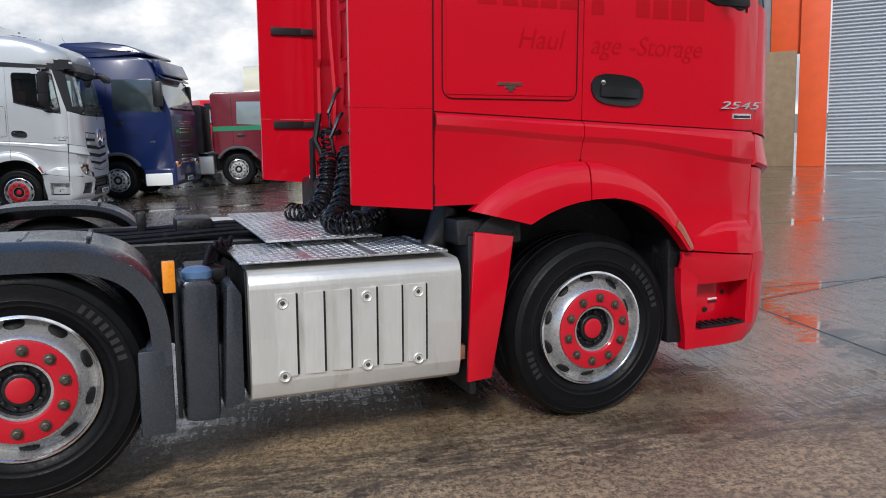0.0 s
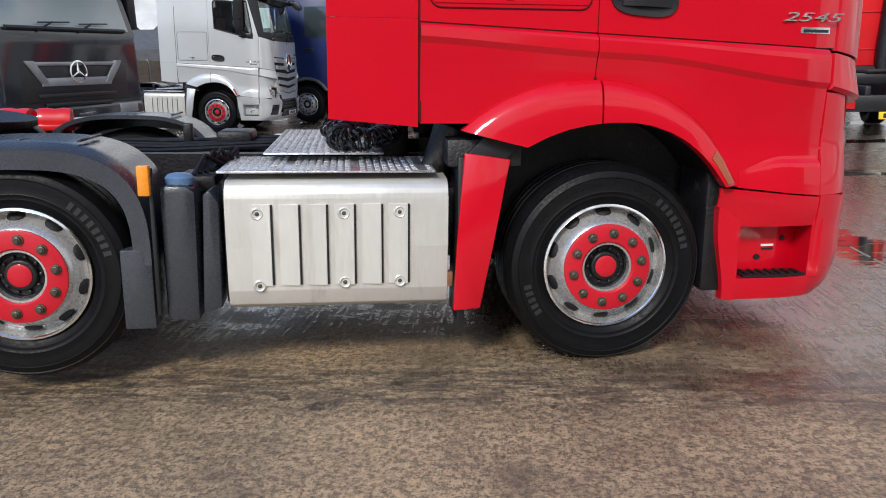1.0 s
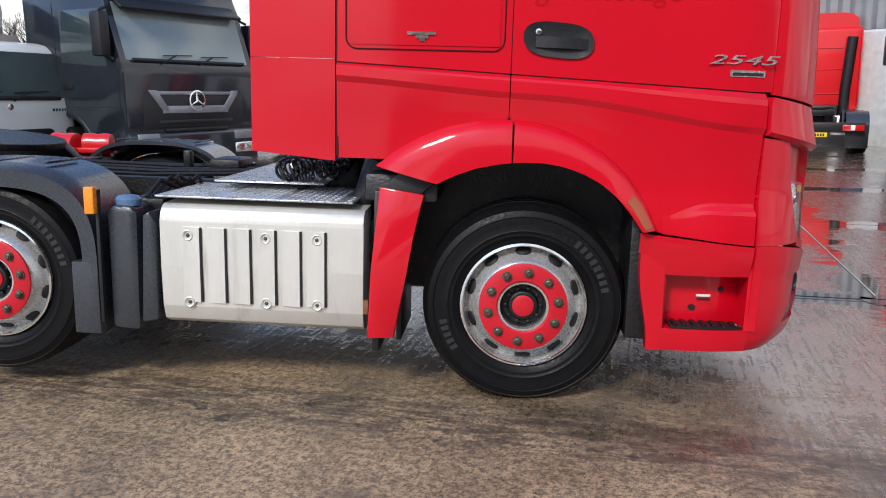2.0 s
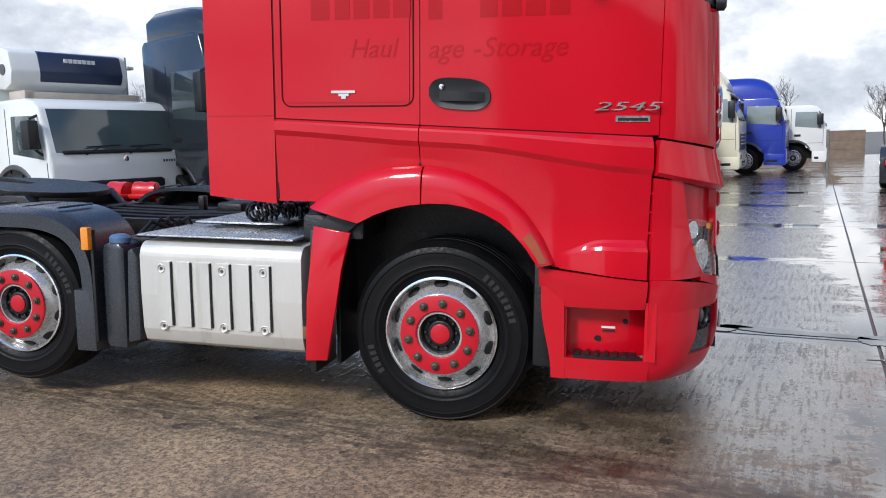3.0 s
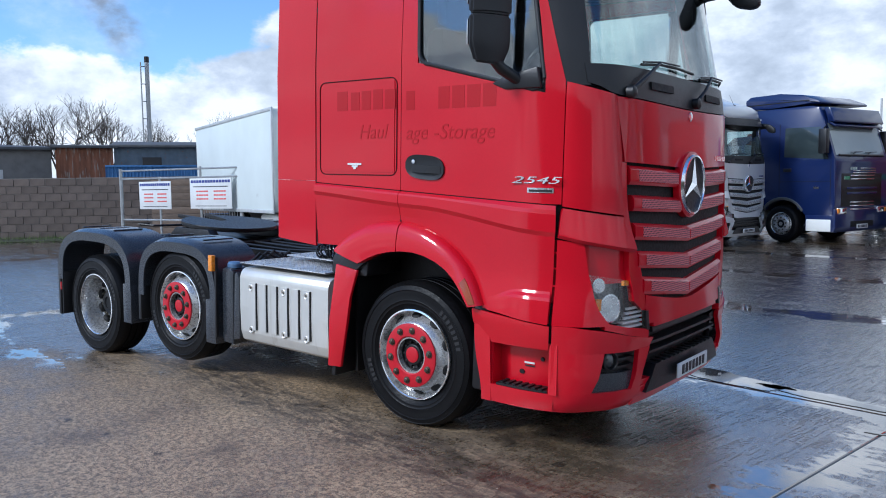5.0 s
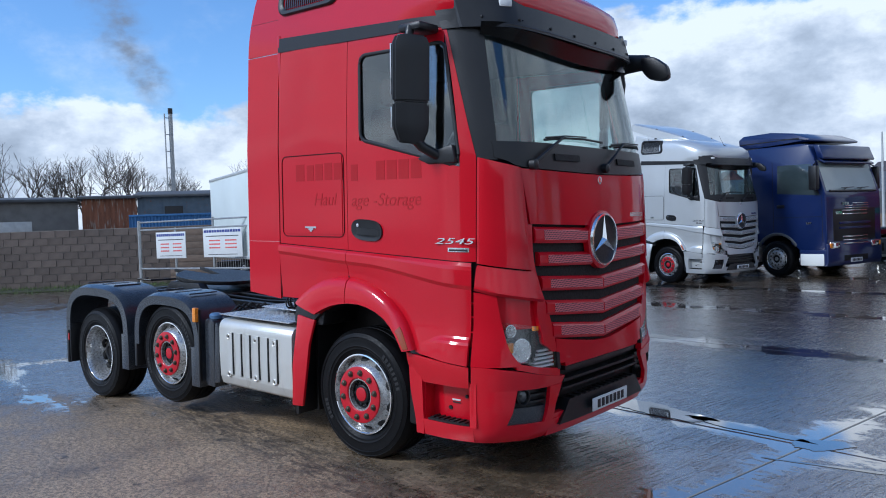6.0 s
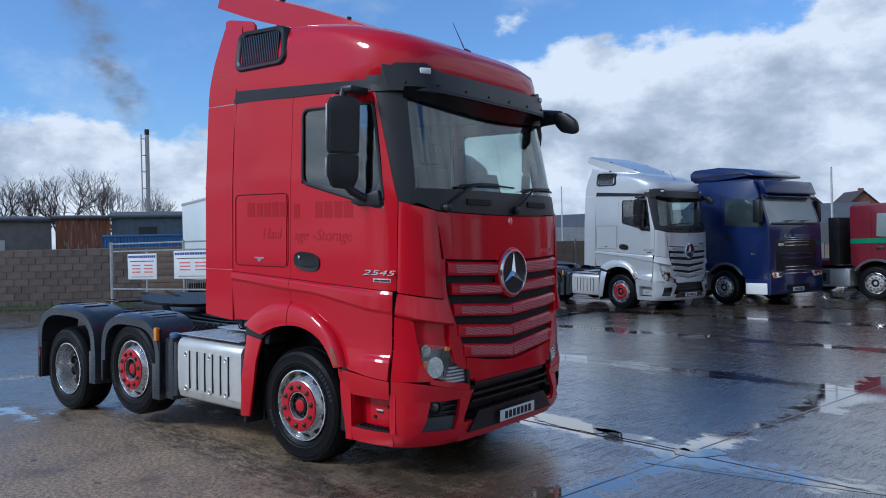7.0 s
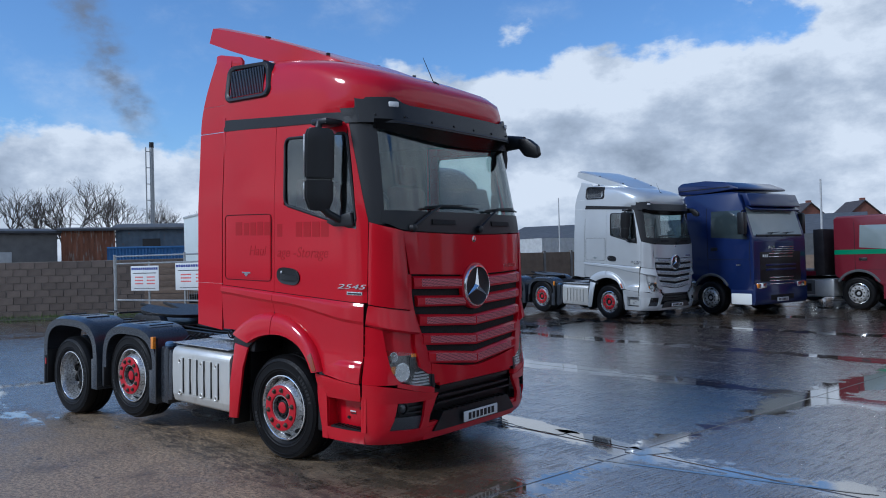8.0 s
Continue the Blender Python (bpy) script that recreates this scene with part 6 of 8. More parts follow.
    if gear:
        for k, (x, y) in enumerate(((-3.33, 0.80), (-3.11, 0.86))):
            bm = B()
            lathe(bm, [(0.02, -0.11), (0.085, -0.10), (0.09, -0.05), (0.082, 0.0), (0.09, 0.05), (0.085, 0.10), (0.02, 0.11)], (x, y, 1.02), "x", 18)
            box(bm, x - 0.14, x + 0.13, y - 0.12, y + 0.14, 0.965, 1.005, 0.012)
            moved(bm, Matrix.Translation((x, y, 1)) @ Matrix.Rotation(radians(-14 + 20 * k), 4, "Z") @ Matrix.Translation((-x, -y, -1)))
            part("cargo_strap", bm, BRIGHT_RED, truck, "rolled bright red cargo strap")
    # tail: lamps and flaps
    for side in (-1, 1):
        bm = B()
        box(bm, -4.97, -4.90, side * 0.62, side * 1.10, 0.62, 0.76, 0.01)
        part("tail_lamp_housing", bm, BLACK, truck)
        bm = B()
        box(bm, -4.985, -4.96, side * 0.64, side * 1.08, 0.64, 0.74, 0.008)
        part("tail_lamp", bm, RED_LENS, truck)
        bm = B()
        box(bm, -4.66, -4.64, side * 0.72, side * 1.24, 0.17, 0.60, 0.004)
        part("mudflap", bm, BLACK, truck)
        bm = B()
        box(bm, -4.65, -4.63, side * 1.255, side * 1.265, 0.42, 0.50, 0.003)
        part("edge_reflector", bm, RED_LENS, truck)
    if hoses:
        # coiled air and power lines slumping from the cab's back on to the catwalk
        for route, r, turns in (
            (((-1.02, -0.22, 1.36), (-1.08, -0.36, 1.20), (-1.17, -0.56, 1.08), (-1.25, -0.70, 1.045), (-1.20, -0.80, 1.04), (-1.08, -0.74, 1.045)), 0.056, 30),
            (((-1.00, -0.12, 1.40), (-1.06, -0.26, 1.18), (-1.14, -0.44, 1.08), (-1.24, -0.58, 1.04)), 0.050, 22),
            (((-1.04, 0.16, 1.36), (-1.08, 0.06, 1.18), (-1.16, -0.06, 1.06), (-1.26, -0.10, 1.035), (-1.31, 0.02, 1.035)), 0.050, 26),
            (((-1.00, 0.36, 1.52), (-1.01, 0.30, 1.30), (-1.05, 0.20, 1.14), (-1.12, 0.12, 1.04)), 0.034, 17),
            (((-1.08, -0.70, 1.045), (-0.98, -0.60, 1.06), (-0.93, -0.50, 1.12)), 0.046, 11),
        ):
            bm = B()
            route = [Vector(p) for p in route]
            lens = [0.0]
            for a, b in zip(route, route[1:]):
                lens.append(lens[-1] + (b - a).length)

            def along(d):
                for a, b, la, lb in zip(route, route[1:], lens, lens[1:]):
                    if d <= lb:
                        return a.lerp(b, (d - la) / (lb - la))
                return route[-1]

            n = turns * 14
            pts = []
            for i in range(n + 1):
                d = lens[-1] * i / n
                c, ahead = along(d), along(min(lens[-1], d + 0.06)) - along(max(0.0, d - 0.06))
                ahead.normalize()
                u = ahead.cross(Vector((0.2, 0.9, 0.3))).normalized()
                v = ahead.cross(u)
                t = 2 * math.pi * turns * i / n
                rr = r * (0.92 + 0.14 * math.sin(t * 0.37 + r * 90))
                q = c + rr * math.cos(t) * u + rr * math.sin(t) * v
                q.z = max(q.z, 0.997)
                pts.append(q)
            tube(bm, pts, 0.0085, 6)
            if route[0].z > 1.3:
                tube(bm, [pts[0], route[0] + Vector((0.02, 0.02, 0.10)), route[0] + Vector((0.07, 0.03, 0.22)), route[0] + Vector((0.10, 0.03, 0.26))], 0.012, 6)
            part("coiled_line", bm, HOSE, truck, "coiled glossy black air line")
        bm = B()
        tube(bm, [(-0.96, -0.36, 1.02), (-0.95, -0.38, 1.5), (-0.95, -0.38, 1.82)], 0.045, 12)
        part("corrugated_duct", bm, BLACK, truck)
        bm = B()
        for k in range(26):
            lathe(bm, [(0.046, -0.006), (0.054, 0), (0.046, 0.006)], (-0.953, -0.372, 1.22 + 0.023 * k), "z", 14, True)
        part("duct_rib", bm, BLACK, truck)
        for pts, r in ((((-1.03, 0.42, 1.62), (-1.06, 0.42, 1.45), (-1.02, 0.40, 1.35)), 0.02), (((-1.05, 0.55, 1.05), (-1.05, 0.55, 1.45), (-1.0, 0.5, 1.5), (-0.92, 0.35, 1.5)), 0.02), (((-0.93, -0.1, 1.55), (-0.97, -0.12, 1.38)), 0.018)):
            bm = B()
            tube(bm, pts, r, 8)
            part("line_holder", bm, CHASSIS, truck)
        bm = B()
        box(bm, -1.04, -0.99, 0.62, 0.72, 1.12, 1.22, 0.012)
        part("socket_box", bm, PLATE_WHITE, truck)
        bm = B()
        # pressed frame lines on the cab's back wall
        for y0, y1, z0, z1 in ((-0.15, 0.35, 2.3, 2.75), (-0.15, 0.35, 1.95, 2.24), (0.0, 0.30, 1.66, 1.86)):
            loop = [Vector((-0.897, yy, zz)) for yy, zz in ((y0, z0), (y1, z0), (y1 - 0.03, z1), (y0, z1))]
            tube(bm, loop, 0.010, 6, True)
        tube(bm, [(-0.90, 0.55, 1.45), (-0.90, 0.50, 1.75), (-0.90, 0.60, 2.2), (-0.90, 0.62, 3.1)], 0.02, 6)
        tube(bm, [(-0.90, 0.98, 1.55), (-0.90, 0.98, 1.95), (-0.90, 0.93, 2.0), (-0.90, 0.93, 3.1)], 0.02, 6)
        part("pressed_rib", bm, RED, truck)


PITCH = 0.036
CAB_HALF = [(0, 0), (0.28, 0.28), (0.60, 0.64), (0.775, 0.83), (0.865, 0.895), (1.0, 0.985), (1.12, 1.07), (1.25, 1.15), (1.6, 1.5)]
FRAME_HALF = [(0, 0), (0.75, 0.75), (1.0, 0.95), (1.25, 1.165), (1.6, 1.5)]


def stance(meshes, cab):
    """Sets the body on its springs: the narrow cab's width, and the nose-down pitch of an unladen unit."""
    for ob in meshes:
        for v in ob.data.vertices:
            x, y, z = v.co
            half = table(CAB_HALF if cab else FRAME_HALF, abs(y))
            if cab:
                half += 0.04 * smooth01((1.1 - z) / 0.3) * smooth01((abs(y) - 0.9) / 0.2)
                z += 0.04 * (1 - smooth01((z - 0.3) / 0.3))
            v.co = (x + PITCH * (z - 0.478) - 0.02, math.copysign(half, y), z - PITCH * x)


def tall_tractor(m, body, mesh, label, letters=False, hoses=False, first=False):
    truck = thing("tractor_unit", label, "lorry", m)
    if first:
        truck["first"] = 1
    cab_side(truck, -1, body, letters)
    cab_side(truck, 1, body, False)
    cab_front(truck, body, mesh)
    cab_roof(truck, body, "")
    roof_deflector(truck, body)
    cabin(truck)
    cab_parts = [ob for ob in truck.children_recursive if ob.type == "MESH"]
    stance(cab_parts, True)
    chassis(truck, hoses, gear=first)
    done = set(cab_parts)
    stance([ob for ob in truck.children_recursive if ob.type == "MESH" and ob not in done], False)
    for side in (-1, 1):
        wheel(truck, 0.0, side * 1.118, side)
        # the middle axle is lifted off the ground
        wheel(truck, -2.65, side * 1.112, side, lift=0.105)
        wheel(truck, -4.08, side * 1.112, side, dish=True)
    return truck


red_truck = tall_tractor(Matrix.Translation((0, 0.08, 0)), RED, MESH_RED, "red high-roof tractor unit with red wheel rings on wet concrete", True, True, True)

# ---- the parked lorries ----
# opaque panes: reflected sky and light seen through are put into the tone
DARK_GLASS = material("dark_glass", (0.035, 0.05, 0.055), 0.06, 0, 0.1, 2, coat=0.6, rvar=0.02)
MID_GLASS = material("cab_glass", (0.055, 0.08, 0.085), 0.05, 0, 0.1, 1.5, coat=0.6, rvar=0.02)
PALE_GLASS = material("sky_toned_glass", (0.24, 0.29, 0.29), 0.05, 0, 0.06, 1.5, coat=0.6, rvar=0.02)
GREY_TRIM = material("grey_trim", (0.10, 0.105, 0.11), 0.5, 0, 0.15)
PALE_TRIM = material("pale_grey_trim", (0.30, 0.31, 0.32), 0.4, 0.3, 0.1)
RIM_GREY = material("rim_worn_steel", (0.42, 0.42, 0.41), 0.5, 0.3, 0.2, 7, 60, 0.05, dirt=(0.13, 0.12, 0.11), dirt_at=0.58)


def place_at(x, y, heading, z=0.0):
    return Matrix.Translation((x, y, z)) @ Matrix.Rotation(radians(heading), 4, "Z")


def cabover(m, label, body, top=3.05, nose=1.36, back=-0.85, half=1.2, sill=1.98, head=2.85, low=0.95, bumper=None, arch=GREY_TRIM, ring=RIM_GREY, axles=(-2.6, -3.9), tail=-4.7, guards=True, bars=(), visor=True, name="tractor_unit", category="lorry", stripe=None, plate=PLATE_WHITE, cap=None, screen=PALE_GLASS, grille=BLACK, rails=True, lamp_z=0.62, roof=None, upright=0.3, plate_z=0.36):
    """A flat-fronted cab on a chassis; the front axle is at x = 0."""
    truck = thing(name, label, category, m)
    bumper = bumper or body
    r = 0.62
    arc = [(r * math.cos(radians(180 - 10 * k)) * 1.02, 0.50 + r * math.sin(radians(180 - 10 * k))) for k in range(3, 16)]
    pts = [(back, low + 0.1)] + [(-0.6, low + 0.1)] + [p for p in arc if p[1] > low - 0.2] + [(0.66, low - 0.25), (nose - 0.03, low - 0.25), (nose, low), (nose, sill - 0.12), (nose - 0.03, sill), (nose - upright, head), (nose - upright - 0.14, top - 0.05), (nose - upright - 0.4, top), (back + 0.1, top), (back, top - 0.08)]
    bm = B()
    prism(bm, pts, "y", -half, half, 0.045)
    part("cab_body", bm, body, truck)
    # windscreen on the raked front
    bm = B()
    d = Vector((-upright + 0.03, 0, head - sill))
    n = Vector((d.z, 0, -d.x)).normalized()
    a0 = Vector((nose - 0.03, 0, sill)) + d * 0.04
    a1 = Vector((nose - 0.03, 0, sill)) + d * 0.97
    sheet(bm, lambda a, b: a0 + (a1 - a0) * b + Vector((-0.012 * abs(2 * a - 1) ** 3, 0, 0)) + n * 0.012 + Vector((0, (2 * a - 1) * (half - 0.10), 0)), 12, 3, lambda a, b: a0 + (a1 - a0) * b + Vector((-0.012 * abs(2 * a - 1) ** 3, 0, 0)) - n * 0.05 + Vector((0, (2 * a - 1) * (half - 0.10), 0)))
    part("windscreen", bm, screen, truck, "windscreen")
    bm = B()
    w0, w1 = a0 + n * 0.02, a1 + n * 0.02
    for sgn in (-1, 1):
        tube(bm, [w0 + Vector((-0.09, sgn * (half - 0.08), 0)), w1 + Vector((-0.09, sgn * (half - 0.08), 0))], 0.035, 6)
    tube(bm, [w0 + Vector((0, -half + 0.2, 0)), w0 + Vector((0, half - 0.2, 0))], 0.03, 6)
    part("screen_frame", bm, BLACK, truck)
    for y0 in (-0.55, 0.15):
        bm = B()
        tube(bm, [a0 + n * 0.03 + Vector((0, y0, -0.04)), a0 + n * 0.04 + Vector((0, y0 + 0.25, 0.08))], 0.012, 6)
        tube(bm, [a0 + n * 0.03 + Vector((0, y0 + 0.02, 0.07)), a0 + n * 0.03 + Vector((0, y0 + 0.55, 0.09))], 0.010, 6)
        part("wiper", bm, BLACK, truck)
    for side in (-1, 1):
        door = new("door")
        door.parent = truck
        y = side * (half + 0.003)
        bm = B()
        f = nose - 0.16
        prism(bm, [(0.02, sill + 0.02), (f, sill - 0.08), (f - upright * 0.75, head - 0.10), (0.05, head - 0.08)], "y", y, y - side * 0.05, 0.02)
        # pale panes carry the bright sky behind them as base colour
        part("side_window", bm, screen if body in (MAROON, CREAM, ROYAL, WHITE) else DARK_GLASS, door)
        bm = B()
        for x0, x1, z0, z1 in ((-0.10, -0.088, low + 0.25, head + 0.02), (nose - 0.12, nose - 0.108, low, sill - 0.1), (-0.10, nose - 0.11, sill - 0.62, sill - 0.61)):
            box(bm, x0, x1, y - side * 0.02, y + side * 0.001, z0, z1)
        part("door_gap", bm, SHADOW, door)
        bm = B()
        box(bm, 0.02, 0.25, y - side * 0.02, y + side * 0.012, sill - 0.36, sill - 0.27, 0.01)
        part("door_handle", bm, BLACK, door)
        bm = B()
        lip = [(k0 * 1.05, 0.50 + (z0 - 0.5) * 1.05) for k0, z0 in arc]
        tube(bm, [(px, y - side * 0.03, pz) for px, pz in lip], 0.05, 6)
        part("arch_lip", bm, arch, truck)
        bm = B()
        box(bm, nose - 0.34, nose - 0.12, side * (half + 0.06), side * (half + 0.22), sill + 0.08, head - 0.18, 0.03)
        mirror = part("mirror", bm, BLACK, truck, "black mirror")
        bm = B()
        tube(bm, [(nose - 0.28, side * (half - 0.03), head - 0.1), (nose - 0.24, side * (half + 0.12), head - 0.16)], 0.02, 6)
        tube(bm, [(nose - 0.2, side * (half - 0.03), sill - 0.02), (nose - 0.22, side * (half + 0.12), sill + 0.1)], 0.02, 6)
        part("mirror_arm", bm, BLACK, mirror)
        # headlamps sit in the bumper
        lamp = new("headlamp")
        lamp.parent = truck
        bm = B()
        box(bm, nose - 0.06, nose + 0.042, side * (half - 0.52), side * (half - 0.10), lamp_z, lamp_z + 0.17, 0.03)
        part("lamp_body", bm, CHROME, lamp)
        bm = B()
        box(bm, nose - 0.02, nose + 0.046, side * (half - 0.20), side * (half - 0.09), lamp_z + 0.02, lamp_z + 0.15, 0.02)
        part("indicator", bm, AMBER, lamp)
        bm = B()
        prism(bm, [(0.66, 0.32), (nose - 0.05, 0.30), (nose - 0.02, 0.72), (0.66, 0.72)], "y", side * half, side * (half - 0.3), 0.02)
        step = part("step_panel", bm, bumper, truck)
        # near-black block on the panel, painted shade of a foothold
        bm = B()
        box(bm, 0.74, nose - 0.25, side * (half - 0.1), side * (half + 0.002), 0.42, 0.52, 0.01)
        part("step_hole", bm, SHADOW, step)
        if stripe:
            bm = B()
            box(bm, back + 0.02, nose - 0.02, y - side * 0.01, y + side * 0.004, sill - 0.17, sill - 0.03)
            part("side_stripe", bm, stripe, truck)
    bm = B()
    prism(bm, [(nose - 0.25, 0.30), (nose - 0.02, 0.28), (nose + 0.03, 0.40), (nose + 0.03, low - 0.10), (nose - 0.02, low - 0.05), (nose - 0.25, low - 0.05)], "y", -half + 0.01, half - 0.01, 0.04)
    bump = part("bumper", bm, bumper, truck)
    # opening drawn as a near-black block, its shade in the colour
    bm = B()
    box(bm, nose - 0.05, nose + 0.035, -0.55, 0.55, 0.40, 0.56, 0.02)
    part("bumper_opening", bm, SHADOW, bump)
    bm = B()
    box(bm, nose + 0.03, nose + 0.045, -0.26, 0.26, plate_z, plate_z + 0.11, 0.003)
    pl = part("number_plate", bm, plate, truck, "number plate")
    bar_parts("plate_bar", 7, 0.042, 0.07, 0.018, Matrix.Translation((nose + 0.045, 0, plate_z + 0.055)) @ FRONTWARD, 0.002, INK, pl)
    bm = B()
    box(bm, nose - 0.04, nose + 0.006, -half + 0.28, half - 0.28, low - 0.02, sill - 0.42, 0.02)
    part("grille", bm, grille, truck)
    for z, w, h, mat in bars:
        bm = B()
        box(bm, nose - 0.02, nose + 0.03, -w, w, z - h / 2, z + h / 2, min(0.012, h / 3))
        part("grille_bar", bm, mat, truck)
    if visor:
        bm = B()
        p = Vector((nose - upright, 0, head))
        prism(bm, [(p.x + 0.02, p.z - 0.03), (p.x + 0.20, p.z - 0.13), (p.x + 0.22, p.z - 0.09), (p.x - 0.02, p.z + 0.08)], "y", -half + 0.12, half - 0.12, 0.015)
        part("sun_visor", bm, visor if not isinstance(visor, bool) else BLACK, truck)
    if cap:
        # raised roof or wind deflector: (rear height, front x, width, material)
        h, fx, w, mat = cap[:4]
        ex = cap[4] if len(cap) > 4 else 1.7
        bm = B()
        sheet(bm, lambda a, b: Vector((back + 0.1 + (fx - back - 0.1) * a, (2 * b - 1) * w * (1 - 0.16 * a * a), top + h * max(0.0, 1 - a ** ex) ** 0.8 * (1 - 0.45 * abs(2 * b - 1) ** 8))), 14, 12, lambda a, b: Vector((back + 0.1 + (fx - back - 0.1) * a, (2 * b - 1) * w * (1 - 0.16 * a * a), top - 0.04)))
        part("roof_deflector", bm, mat, truck, "", 60)
    wheel(truck, 0.0, -half - 0.02, -1, ring, fancy=False)
    wheel(truck, 0.0, half + 0.02, 1, ring, fancy=False)
    for ax in axles:
        for side in (-1, 1):
            wheel(truck, ax, side * (half - 0.01), side, ring, dish=ax == axles[-1], fancy=False)
            if guards:
                bm = B()
                pts2 = [(ax + 0.60 * math.cos(radians(t)), 0.50 + 0.60 * math.sin(radians(t))) for t in range(10, 171, 16)]
                sheet(bm, lambda a, b: Vector((ax - 0.60 * math.cos(math.pi * (0.04 + 0.92 * a)), side * (half - 0.5 + 0.52 * b), 0.47 + 0.60 * math.sin(math.pi * (0.04 + 0.92 * a)))), 14, 1, lambda a, b: Vector((ax - 0.57 * math.cos(math.pi * (0.04 + 0.92 * a)), side * (half - 0.5 + 0.52 * b), 0.47 + 0.57 * math.sin(math.pi * (0.04 + 0.92 * a)))))
                part("mudguard", bm, GREY_PLASTIC, truck)
    if rails:
        for yy in (-0.42, 0.42):
            bm = B()
            box(bm, tail, 0.6, yy - 0.04, yy + 0.04, 0.68, 0.94, 0.01)
            part("chassis_rail", bm, CHASSIS, truck)
        bm = B()
        box(bm, -1.75, -0.72, -half + 0.02, -0.5, 0.35, 0.9, 0.06)
        part("side_tank", bm, ALU, truck)
        bm = B()
        box(bm, -1.75, -0.72, 0.5, half - 0.02, 0.35, 0.9, 0.06)
        part("fuel_tank", bm, ALU, truck)
        bm = B()
        box(bm, back, 1.1, -0.7, 0.7, 0.45, low + 0.12, 0.05)
        part("engine_block", bm, SHADOW, truck)
        bm = B()
        box(bm, tail - 0.04, tail, -1.1, 1.1, 0.55, 0.80, 0.02)
        part("rear_bar", bm, CHASSIS, truck)
        for side in (-1, 1):
            bm = B()
            box(bm, tail - 0.07, tail - 0.03, side * 0.6, side * 1.08, 0.60, 0.74, 0.01)
            part("tail_lamp", bm, RED_LENS, truck)
            bm = B()
            box(bm, tail - 0.075, tail - 0.03, side * 0.78, side * 0.88, 0.605, 0.735, 0.008)
            part("reverse_lamp", bm, PLATE_WHITE, truck)
    return truck


def coupling(truck, x):
    bm = B()
    prism(bm, [(x + 0.45 * math.cos(radians(t)), 0.45 * math.sin(radians(t))) for t in range(-150, 151, 20)], "z", 1.12, 1.17, 0.01)
    box(bm, x - 0.35, x + 0.35, -0.45, 0.45, 0.94, 1.12, 0.03)
    part("coupling", bm, CHASSIS, truck)


def navy_roof(truck, top):
    """A flat slab deflector over the roof and a deep visor band above the screen."""
    bm = B()
    prism(bm, [(-1.22, top + 0.02), (-1.26, top + 0.30), (-1.10, top + 0.40), (-0.2, top + 0.40), (0.45, top + 0.31), (0.92, top + 0.12), (0.96, top + 0.05), (0.3, top + 0.06), (-0.5, top + 0.03)], "y", -1.12, 1.12, 0.05)
    slab = part("roof_deflector", bm, NAVY, truck)
    bm = B()
    prism(bm, [(-1.18, top + 0.17), (0.62, top + 0.17), (0.66, top + 0.145), (-1.18, top + 0.145)], "y", -1.128, 1.128, 0.004)
    part("deflector_groove", bm, SHADOW, slab)
    bm = B()
    prism(bm, [(1.17, 3.10), (1.34, 3.06), (1.36, 3.10), (1.22, 3.44), (1.05, 3.46)], "y", -1.16, 1.16, 0.03)
    part("visor_band", bm, NAVY, truck)
    for z in (1.90, 1.84, 1.78):
        bm = B()
        box(bm, 1.44, 1.462, -0.45 if z < 1.85 else -0.10, 0.62, z, z + 0.018, 0.004)
        part("chrome_strip", bm, CHROME, truck)
    bm = B()
    bars_row(bm, 3, 0.09, 0.07, 0.02, Matrix.Translation((1.445, -0.42, 1.905)) @ FRONTWARD, 0.01)
    part("maker_badge", bm, CHROME, truck)


silver_truck = tall_tractor(place_at(-4.0, 15.37, -13.5), SILVER, MESH_SILVER, "silver high-roof tractor unit with red wheel rings, parked")

chrome_bars = [(z, 0.55, 0.03, CHROME) for z in (0.86, 0.95, 1.04)]
navy = cabover(place_at(-1.90, 18.10, -19), "navy blue high-cab tractor unit with white steps, parked", NAVY, top=3.52, sill=2.20, head=3.08, nose=1.44, back=-0.95, bars=[(1.72, 0.55, 0.03, CHROME), (1.63, 0.55, 0.03, CHROME), (1.40, 0.70, 0.06, NAVY), (1.27, 0.70, 0.06, NAVY)] + chrome_bars, arch=GREY_TRIM, visor=NAVY, lamp_z=0.74, half=1.24)
navy_roof(navy, 3.52)
coupling(navy, -3.5)
for side in (-1, 1):
    bm = B()
    box(bm, 0.68, 1.36, side * 1.252, side * 1.0, 0.30, 0.62, 0.03)
    part("white_step", bm, WHITE, navy, "white painted step panel")
bm = B()
bars_row(bm, 3, 0.07, 0.075, 0.02, Matrix.Translation((1.444, -0.72, 1.66)) @ FRONTWARD, 0.01)
bars_row(bm, 3, 0.04, 0.05, 0.012, facing((0.95, -1.246, 1.42)), 0.006)
part("maker_bars", bm, CHROME, navy)

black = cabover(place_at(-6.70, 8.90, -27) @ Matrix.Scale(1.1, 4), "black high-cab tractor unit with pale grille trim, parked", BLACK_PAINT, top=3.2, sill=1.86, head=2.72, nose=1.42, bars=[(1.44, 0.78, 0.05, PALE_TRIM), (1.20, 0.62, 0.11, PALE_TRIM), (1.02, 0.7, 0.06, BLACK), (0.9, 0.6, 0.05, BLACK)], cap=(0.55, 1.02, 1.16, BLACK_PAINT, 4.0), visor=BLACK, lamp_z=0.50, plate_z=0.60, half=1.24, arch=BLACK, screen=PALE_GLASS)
coupling(black, -3.5)
bm = B()
lathe(bm, [(0.15, 0.0), (0.155, 0.025), (0.135, 0.03), (0.13, 0.01)], (1.44, 0, 1.33), "x", 32, True)
